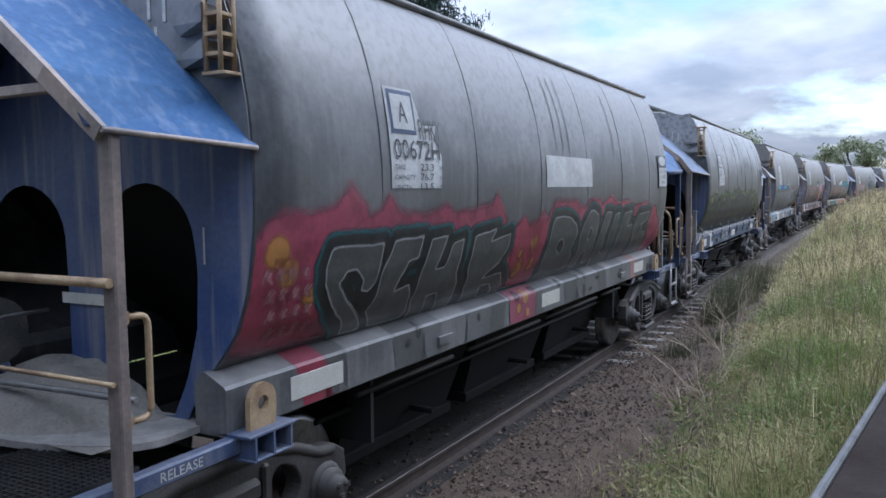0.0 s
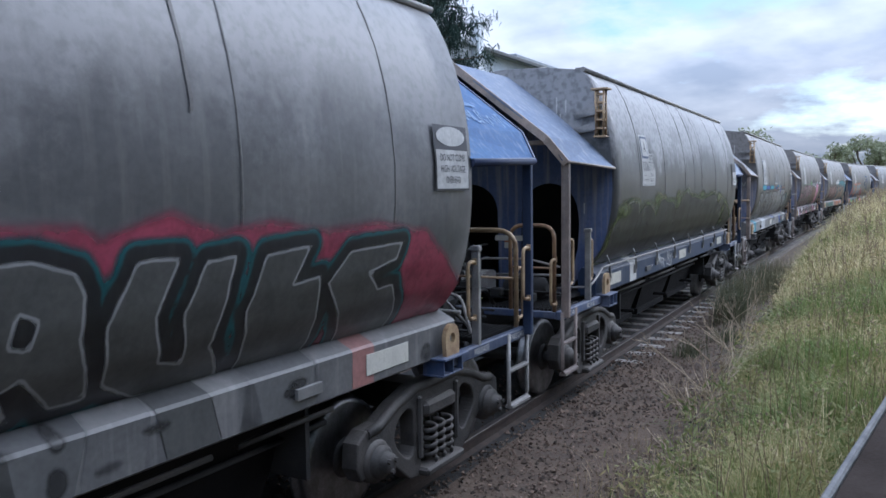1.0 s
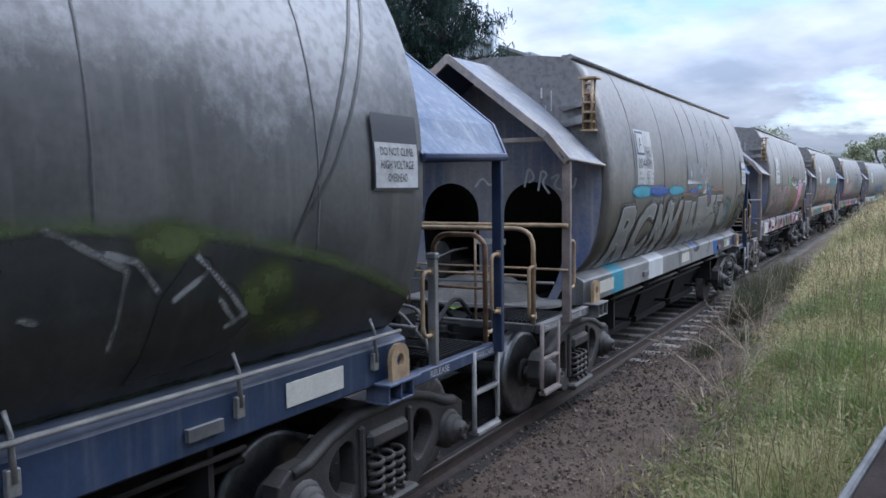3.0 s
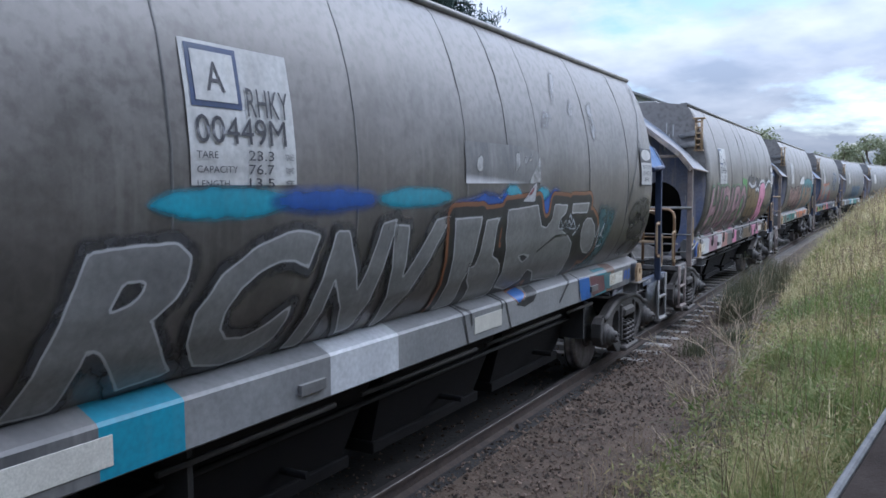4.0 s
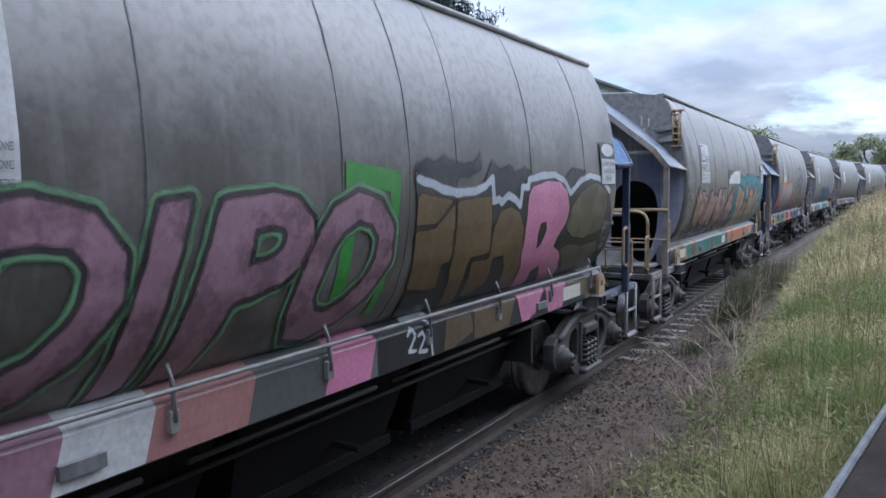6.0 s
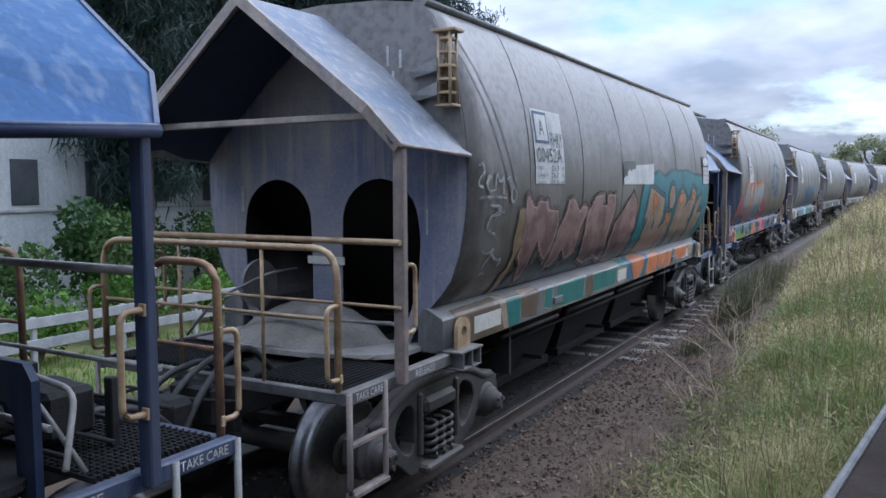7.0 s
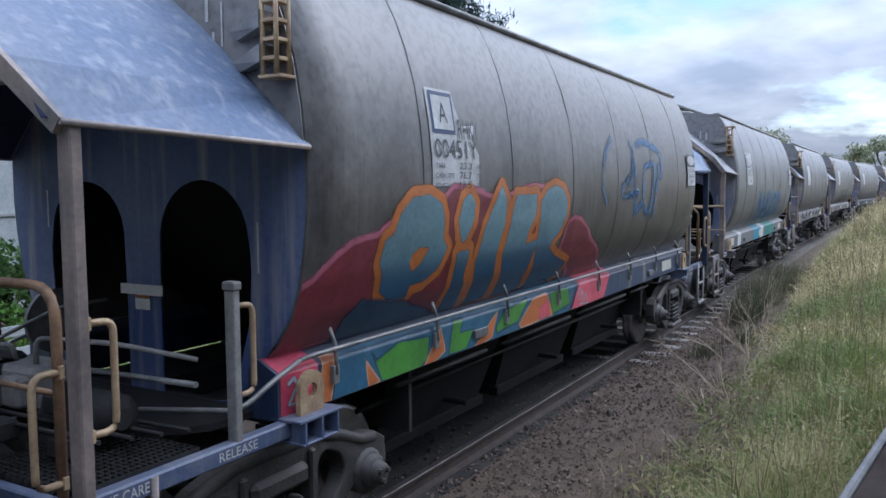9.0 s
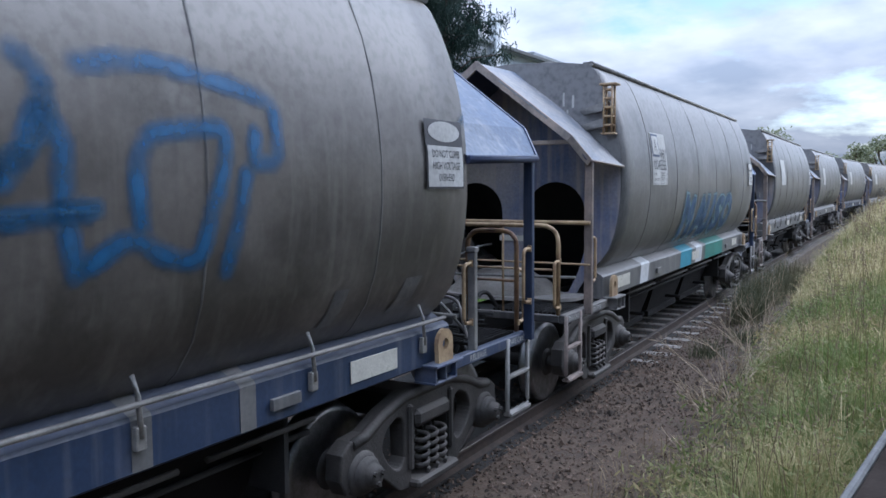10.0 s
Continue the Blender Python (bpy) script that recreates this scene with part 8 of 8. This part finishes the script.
def dry_weed(x, y, z, seed, size=1.0, mat=None, leafy=0, label="bleached dry branching weed", lean=0.4):
    """A twiggy weed: thin stems that fork twice, some with small leaves."""
    rnd = random.Random(seed)
    bm = bmesh.new()
    tips = []

    def grow(p, d, ln, r, depth):
        q = [p]
        for _ in range(3):
            d = (d + Vector((rnd.uniform(-.25, .25), rnd.uniform(-.25, .25), rnd.uniform(-.12, .12)))).normalized()
            q.append(q[-1] + d * ln / 3)
        tube(bm, q, r, 4, False)
        tips.extend(q[1:])
        if depth:
            for _ in range(rnd.randint(1, 3)):
                b = q[rnd.randint(1, 3)]
                grow(b, (d + Vector((rnd.uniform(-.6, .6), rnd.uniform(-.6, .6), rnd.uniform(-.3, .35)))).normalized(), ln * rnd.uniform(.45, .75), r * .65, depth - 1)
    for k in range(rnd.randint(3, 5)):
        a = rnd.uniform(0, math.tau)
        grow(Vector((0, 0, 0)), Vector((lean * math.cos(a) - .15, lean * math.sin(a), .8)).normalized(), size * rnd.uniform(.4, .62), .0062 if not leafy else .004, 3)
    w = new("dry_weed" if not leafy else "weed_shrub")
    w.matrix_basis = pose(x, y, z)
    tagged(w, label, "weed", "weeds beside the track")
    part("stem", bm, mat or DRY, w)
    if leafy:
        rng = np.random.default_rng(seed)
        vs, fs = [], []
        for i in range(leafy):
            c = np.array(tips[rng.integers(len(tips))]) + rng.normal(0, .04, 3)
            u = rng.normal(0, 1, 3); u /= np.linalg.norm(u)
            v = np.cross(u, rng.normal(0, 1, 3)); v /= np.linalg.norm(v)
            n = len(vs)
            for a, b in ((-1, 0), (0, .4), (1, 0), (0, -.4)):
                vs.append(tuple(c + u * a * .030 + v * b * .011))
            fs.append((n, n + 1, n + 2, n + 3))
        me = bpy.data.meshes.new("leaves")
        me.from_pydata(vs, [], fs)
        me.materials.append(WEED)
        o = new("leaves", me)
        o.parent = w


for k, (s, l, size) in enumerate(((8.6, 2.5, .8), (10.2, 2.3, 1.0), (11.8, 2.15, 1.0), (7.2, 2.7, .55), (13.5, 2.0, .8), (9.4, 2.6, 1.0), (10.9, 2.5, 1.2), (12.6, 2.3, 1.1), (14.6, 2.2, 1.0))):
    p = beside(s, l)
    dry_weed(p.x, p.y, ground_z(p.x, s, l) - .02, 30 + k, size, lean=.75)
for k, (s, l, size) in enumerate(((17.0, 1.85, 1.1), (19.0, 1.9, 1.2), (15.5, 1.9, .9))):
    p = beside(s, l)
    dry_weed(p.x, p.y, ground_z(p.x, s, l) - .02, 60 + k, size, None, 800, "dusky green bushy weed beside the sleepers")


def grass_tufts():
    """Tall wispy tufts growing through the ends of the sleepers."""
    rng = np.random.default_rng(91)
    P, H = [], []
    for s, l, r, n in ((15.6, 1.75, .25, 420), (16.8, 1.65, .3, 520), (18.2, 1.7, .4, 700), (20.0, 1.8, .4, 600), (12.2, 1.75, .2, 200), (22.5, 1.9, .4, 500), (13.6, 2.1, .3, 300)):
        for _ in range(n):
            a, q = s + rng.normal(0, r), l + rng.normal(0, r * .6)
            p = beside(a, max(q, 1.55))
            P.append((p.x, p.y, ground_z(p.x, a, q) - .02))
            H.append(rng.uniform(.25, .95) if s > 14 else rng.uniform(.1, .4))
    n = len(P)
    g = blades("grass_tufts", np.array(P), np.array(H), rng.uniform(.006, .013, n), WEED, 92, .45)
    tagged(g, "tall dusky green grass tufts beside the sleepers", "grass", kind="stuff")


grass_tufts()


# ---- trees ----
def tree(x, y, z, height, spread, seed, leaf=GUM, leaves=2600, size=.22, low=.35, label="", dense=.5):
    rnd = random.Random(seed)
    rng = np.random.default_rng(seed)
    t = new("tree")
    t.matrix_basis = pose(x, y, z)
    tagged(t, label or "spreading eucalypt with an open grey-green crown", "tree", "trees")
    bm = bmesh.new()
    tips = []

    def limb(p, d, ln, r, depth):
        q, rr = [p], r
        for i in range(4):
            d = (d + Vector((rnd.uniform(-.2, .2), rnd.uniform(-.2, .2), rnd.uniform(-.05, .15)))).normalized()
            q.append(q[-1] + d * ln / 4)
        rings = []
        for i, c in enumerate(q):
            k = r * (1 - .45 * i / 4)
            rings.append([bm.verts.new(c + Vector((math.cos(a), math.sin(a), 0)) * k) for a in [j * math.tau / 6 for j in range(6)]])
        for A, B in zip(rings, rings[1:]):
            for j in range(6):
                bm.faces.new((A[j], A[(j + 1) % 6], B[(j + 1) % 6], B[j])).smooth = True
        if depth == 0:
            tips.append((q[-1], ln))
            tips.append((q[-2], ln))
            return
        for _ in range(rnd.randint(3, 4)):
            a = rnd.uniform(0, math.tau)
            limb(q[rnd.randint(2, 4)], (Vector((math.cos(a) * spread, math.sin(a) * spread, rnd.uniform(.25, 1.0)))).normalized(), ln * rnd.uniform(.5, .75), r * .5, depth - 1)
    limb(Vector((0, 0, -.2)), Vector((0, 0, 1)), height * low + .2, height * .028, 3)
    zmax = max(c.z for c, _ in tips)
    k = height / (zmax + .06 * height)
    for v in bm.verts:
        v.co *= k
    part("trunk", bm, BARK, t)
    n = leaves
    C = np.array([np.array(c) * k for c, _ in tips])
    idx = rng.integers(len(C), size=n)
    pos = C[idx] + rng.normal(0, height * .055 * dense * 2, (n, 3)) * (1, 1, .7)
    u = rng.normal(0, 1, (n, 3)); u /= np.linalg.norm(u, axis=1, keepdims=True)
    v = np.cross(u, rng.normal(0, 1, (n, 3))); v /= np.linalg.norm(v, axis=1, keepdims=True)
    s = (size * rng.uniform(.5, 1.3, n))[:, None]
    vs = np.stack([pos - u * s, pos + v * s * .4, pos + u * s, pos - v * s * .4], 1).reshape(-1, 3)
    fs = np.arange(n * 4).reshape(-1, 4)
    me = bpy.data.meshes.new("crown")
    me.from_pydata(vs.tolist(), [], fs.tolist())
    me.materials.append(leaf)
    o = new("crown", me)
    o.parent = t


def at(az, dist):
    """A place by its bearing to the left of +y, in degrees, and distance from the platform's viewpoint."""
    return -dist * math.sin(radians(az)), dist * math.cos(radians(az))


for az, dist, h, sp, sd in ((4.0, 150, 9.6, .8, 1), (1.9, 160, 11.4, .9, 2), (.4, 165, 11, .9, 3), (-1.5, 150, 10.5, .9, 4), (9.1, 150, 12.6, .55, 5), (3.0, 175, 9, .9, 7), (-4, 140, 10, .9, 8), (-7, 130, 11, .9, 9)):
    x, y = at(az, dist)
    tree(x, y, 0, h, sp, sd, GUM, 1300, .40, .38)


def she_oak(x, y, z, height, radius, seed):
    """A dense tree of drooping needle sprays."""
    rnd, rng = random.Random(seed), np.random.default_rng(seed)
    t = new("tree")
    t.matrix_basis = pose(x, y, z)
    tagged(t, "tall dark she-oak with drooping needle sprays", "tree", "trees")
    bm = bmesh.new()
    tube(bm, [(0, 0, -.2), (.1, .05, height * .35), (-.05, .1, height * .7), (0, 0, height * .96)], .13, 7)
    sprays = []
    for k in range(70):
        h = height * (.22 + .76 * (k / 70) ** .9)
        r = radius * (1 - .55 * (h / height) ** 2) * rnd.uniform(.55, 1.1)
        a = k * 2.4
        tip = Vector((math.cos(a) * r, math.sin(a) * r, h + rnd.uniform(.1, .7)))
        mid = tip * .5 + Vector((0, 0, h * .5 + .25))
        tube(bm, [(0, 0, h - .2), mid, tip], .022, 4, False)
        for j in range(9):
            f = .3 + .7 * j / 8
            sprays.append(Vector((0, 0, h - .2)).lerp(tip, f) + Vector((rnd.uniform(-.3, .3), rnd.uniform(-.3, .3), rnd.uniform(-.2, .2))))
    part("trunk", bm, BARK, t)
    C = np.array([tuple(c) for c in sprays])
    n = 34000
    pos = C[rng.integers(len(C), size=n)] + rng.normal(0, .16, (n, 3))
    d = rng.normal(0, .45, (n, 3)) + (0, 0, -.75)
    d /= np.linalg.norm(d, axis=1, keepdims=True)
    ln = rng.uniform(.16, .42, n)[:, None]
    sd = np.cross(d, rng.normal(0, 1, (n, 3)))
    sd /= np.linalg.norm(sd, axis=1, keepdims=True)
    w = rng.uniform(.012, .026, n)[:, None]
    vs = np.stack([pos - sd * w, pos + sd * w, pos + d * ln], 1).reshape(-1, 3)
    me = bpy.data.meshes.new("crown")
    me.from_pydata(vs.tolist(), [], np.arange(n * 3).reshape(-1, 3).tolist())
    me.materials.append(PINE)
    new("crown", me).parent = t


for az, dist, h, r, sd in ((30.6, 26, 13.5, 2.1, 21), (35.5, 25, 15, 2.4, 22), (40.5, 23, 14, 2.3, 23), (45.5, 21.5, 13.5, 2.2, 24), (51.0, 19.3, 12, 1.8, 25)):
    x, y = at(az, dist)
    she_oak(x, y, -.45, h, r, sd)

# ---- long shed behind the track ----
WALL = surface("stained_pale_concrete", (.42, .44, .43), (.56, .57, .55), .8, .85, 0, .15, 20, .3, 0, (.3, .3, .29))
CORR = surface("grey_corrugated_steel", (.17, .19, .21), (.26, .28, .30), 1.0, .6, .2, .05, 20, .3)
PALE_CORR = surface("pale_corrugated_steel", (.40, .45, .52), (.50, .55, .60), 1.0, .55, .1, .05, 20, .2)
DARK_PANEL = surface("dark_wall_panel", (.045, .05, .055), (.08, .085, .09), 2, .6)


def shed():
    b = new("warehouse")
    b.matrix_basis = pose(-16, 0, 0)
    tagged(b, "long warehouse with pale concrete base and corrugated upper walls", "building")
    part("base_wall", lambda bm: [box(bm, -.25, 0, -30, 31, -.6, 3.70, .01)], WALL, b, "stained pale concrete wall")
    part("wall_ledge", lambda bm: box(bm, 0, .05, -30, 31, 1.90, 1.96, .005), CONCRETE, b)
    # recess back is near-black: shade beneath the overhang is put into its colour
    part("recess", lambda bm: box(bm, -1.6, -1.5, -30, 31, 3.6, 5.4), DARK_PANEL, b)
    part("soffit", lambda bm: box(bm, -1.6, .02, -30, 31, 3.66, 3.76, .005), CONCRETE, b)
    part("lintel_beam", lambda bm: box(bm, -1.6, .14, -30, 31, 5.32, 5.52, .01), CONCRETE, b)

    def ribbed(y0, y1, z0, z1, x):
        def make(bm):
            ys = np.arange(y0, y1, .09)
            pr = []
            for i, y in enumerate(ys):
                pr.append((x + (.03 if i % 2 else 0), y))
            rows = [[bm.verts.new((px, y, z)) for px, y in pr] for z in (z0, z1)]
            back = [[bm.verts.new((x - .05, y, z)) for px, y in pr] for z in (z0, z1)]
            for i in range(len(pr) - 1):
                bm.faces.new((rows[0][i], rows[0][i + 1], rows[1][i + 1], rows[1][i]))
                bm.faces.new((back[0][i], back[1][i], back[1][i + 1], back[0][i + 1]))
        return make
    part("cladding", ribbed(-30, 31, 5.52, 8.55, .05), CORR, b, "grey corrugated steel cladding")
    part("cladding", ribbed(31.4, 75, -.4, 8.5, -.1), PALE_CORR, b, "pale corrugated steel cladding")
    part("corner_column", lambda bm: box(bm, -.1, .35, 30.85, 31.3, -.5, 9.75, .02), surface("white_column_paint", (.62, .66, .70), (.72, .75, .78), 2, .6), b, "tall white corner column")
    part("roof", lambda bm: [box(bm, -14, .25, -30, 31, 8.55, 8.72, .02), box(bm, -14, .3, 31.4, 75, 8.5, 8.66, .02)], CORR, b)
    part("gutter", lambda bm: [box(bm, .3, .45, 31.4, 75, 8.46, 8.62, .02)], DARK_PANEL, b)
    part("roof_vent", lambda bm: box(bm, -1.4, .0, 35.5, 41, 8.66, 8.95, .05), CORR, b)
    bm = bmesh.new()
    for k in range(14):
        y = 3.1 + 1.74 * k
        part("window_panel", lambda bm: box(bm, 0, .035, -.3, .3, 2.06, 3.02, .006), DARK_PANEL, b, "", "wpan", Matrix.Translation((0, y, 0)))
    bm.free()


shed()


def shrub(x, y, z, rx, ry, h, seed, leaves=2600, leaf=LEAF, size=.07):
    rng = np.random.default_rng(seed)
    rnd = random.Random(seed)
    t = new("shrub")
    t.matrix_basis = pose(x, y, z)
    tagged(t, "leafy green shrub in front of the pale wall", "shrub", "shrubs along the wall")
    bm = bmesh.new()
    lobes = []
    for k in range(11):
        a, r = rnd.uniform(0, 6.28), rnd.uniform(.1, .8)
        c = Vector((math.cos(a) * rx * r, math.sin(a) * ry * r, h * rnd.uniform(.35, .85)))
        tube(bm, [(0, 0, -.1), c * .5 + Vector((0, 0, .1)), c], .02, 5, False)
        lobes.append(tuple(c))
    part("stem", bm, BARK, t)
    C = np.array(lobes)
    n = leaves
    g = rng.normal(0, 1, (n, 3))
    g /= np.linalg.norm(g, axis=1, keepdims=True)
    pos = C[rng.integers(len(C), size=n)] + g * (rng.uniform(.5, 1, n) ** .5)[:, None] * (.42 * rx, .42 * ry, .30 * h)
    u = rng.normal(0, 1, (n, 3)); u /= np.linalg.norm(u, axis=1, keepdims=True)
    v = np.cross(u, rng.normal(0, 1, (n, 3))); v /= np.linalg.norm(v, axis=1, keepdims=True)
    s = (size * rng.uniform(.6, 1.4, n))[:, None]
    vs = np.stack([pos - u * s, pos + v * s * .55, pos + u * s, pos - v * s * .55], 1).reshape(-1, 3)
    me = bpy.data.meshes.new("foliage")
    me.from_pydata(vs.tolist(), [], np.arange(n * 4).reshape(-1, 4).tolist())
    me.materials.append(leaf)
    new("foliage", me).parent = t


BRIGHT = blade_material("bright_leaf", (.05, .12, .02), (.10, .20, .03), (.20, .28, .06))
for k in range(12):
    shrub(-14.3 + .5 * math.sin(k * 2.1), 2.5 + 1.9 * k, -.45, 1.1, 1.2, 2.25 + .3 * math.sin(k * 1.7), 200 + k)
for k in range(9):
    shrub(-12.6 + .4 * math.sin(k * 1.3), 3.5 + 2.2 * k, -.45, .8, 1.1, 1.15 + .25 * math.sin(k * 2.9), 230 + k, 1800, BRIGHT, .055)


def lawn():
    rng = np.random.default_rng(31)
    n = 26000
    x, y = rng.uniform(-12.5, -7.3, n), rng.uniform(2, 26, n)
    pts = np.stack([x, y, np.full(n, -.53)], 1)
    g = blades("lawn", pts, rng.uniform(.06, .2, n), rng.uniform(.01, .022, n), LAWN, 33, .5)
    tagged(g, "bright mown lawn beyond the track", "grass", kind="stuff")


lawn()
PALE_WOOD = surface("pale_weathered_timber", (.26, .27, .28), (.38, .38, .38), 3, .8, 0, .2, 30)


def low_fence(y0, y1, x, broken=0):
    f = new("low_fence")
    f.matrix_basis = pose(x, 0, -.5)
    tagged(f, "low pale timber rail fence", "fence", "low fences")
    for y in np.arange(y0, y1 + .01, 1.6):
        part("post", lambda bm: box(bm, -.04, .04, -.04, .04, -.2, .95, .008), PALE_WOOD, f, "", "fpost", Matrix.Translation((0, float(y), 0)))
    for z in (.45, .78):
        part("board", lambda bm: box(bm, .04, .065, y0 - .1, y1 + .1, z, z + .16, .006), PALE_WOOD, f)


low_fence(4.0, 13.6, -11.4)
low_fence(15.0, 24.6, -11.9)

# unseen trees behind the platform: mirrored in wagon sides, placed to block low light
for k in range(11):
    tree(9.5 + (2.2 if k % 2 else 0) + .6 * math.sin(k * 1.9), -15 + 2.7 * k, .2, 9.8 + 1.2 * math.sin(k * 2.7), .75, 300 + k, PINE if k % 3 == 1 else LEAF, 6500, .46, .16, "dense leafy unseen tree behind the platform, blocking low light", 1.0)


# ---- movement ----
RUN = [(0.0, 56.86), (0.4, 54.0), (0.8, 51.1), (1.0, 49.69), (1.5, 46.11), (2.2, 41.01), (2.5, 38.92), (2.8, 36.75), (3.2, 33.89), (4.4, 25.25), (4.8, 22.33), (5.2, 19.29),
       (6.3, 10.84), (6.5, 9.34), (7.0, 5.49), (7.5, 1.65), (8.2, -3.85), (8.8, -8.42), (9.4, -13.05), (9.8, -16.17), (10.0, -17.71)]
FIT = np.polyfit([a for a, _ in RUN], [b for _, b in RUN], 3)


def arc(t):
    """How far down the line the fifth wagon's leading bogie is at t seconds."""
    return float(np.polyval(FIT, t) + np.interp(t, [a for a, _ in RUN], [b - np.polyval(FIT, a) for a, b in RUN]))


def motions():
    for i, (w, sets) in enumerate(WAGONS):
        rows = []
        for k in range(51):
            t = k * .2
            s = arc(t) + (i - 5) * 13.41
            a, b = track(s), track(s + 9.5)
            e = (b - a).normalized()
            c = a + e * 4.75
            rows.append((t, pose(c.x, c.y, 0, 0, 0, math.degrees(math.atan2(-e.x, e.y)))))
        walk(w, rows)
        spin = [(k / 15, (arc(0) - arc(k / 15)) / .4476) for k in range(151)]
        for o, y, e in sets:
            walk(o, [(t, pose(0, e, .46, math.degrees(a))) for t, a in spin])


motions()
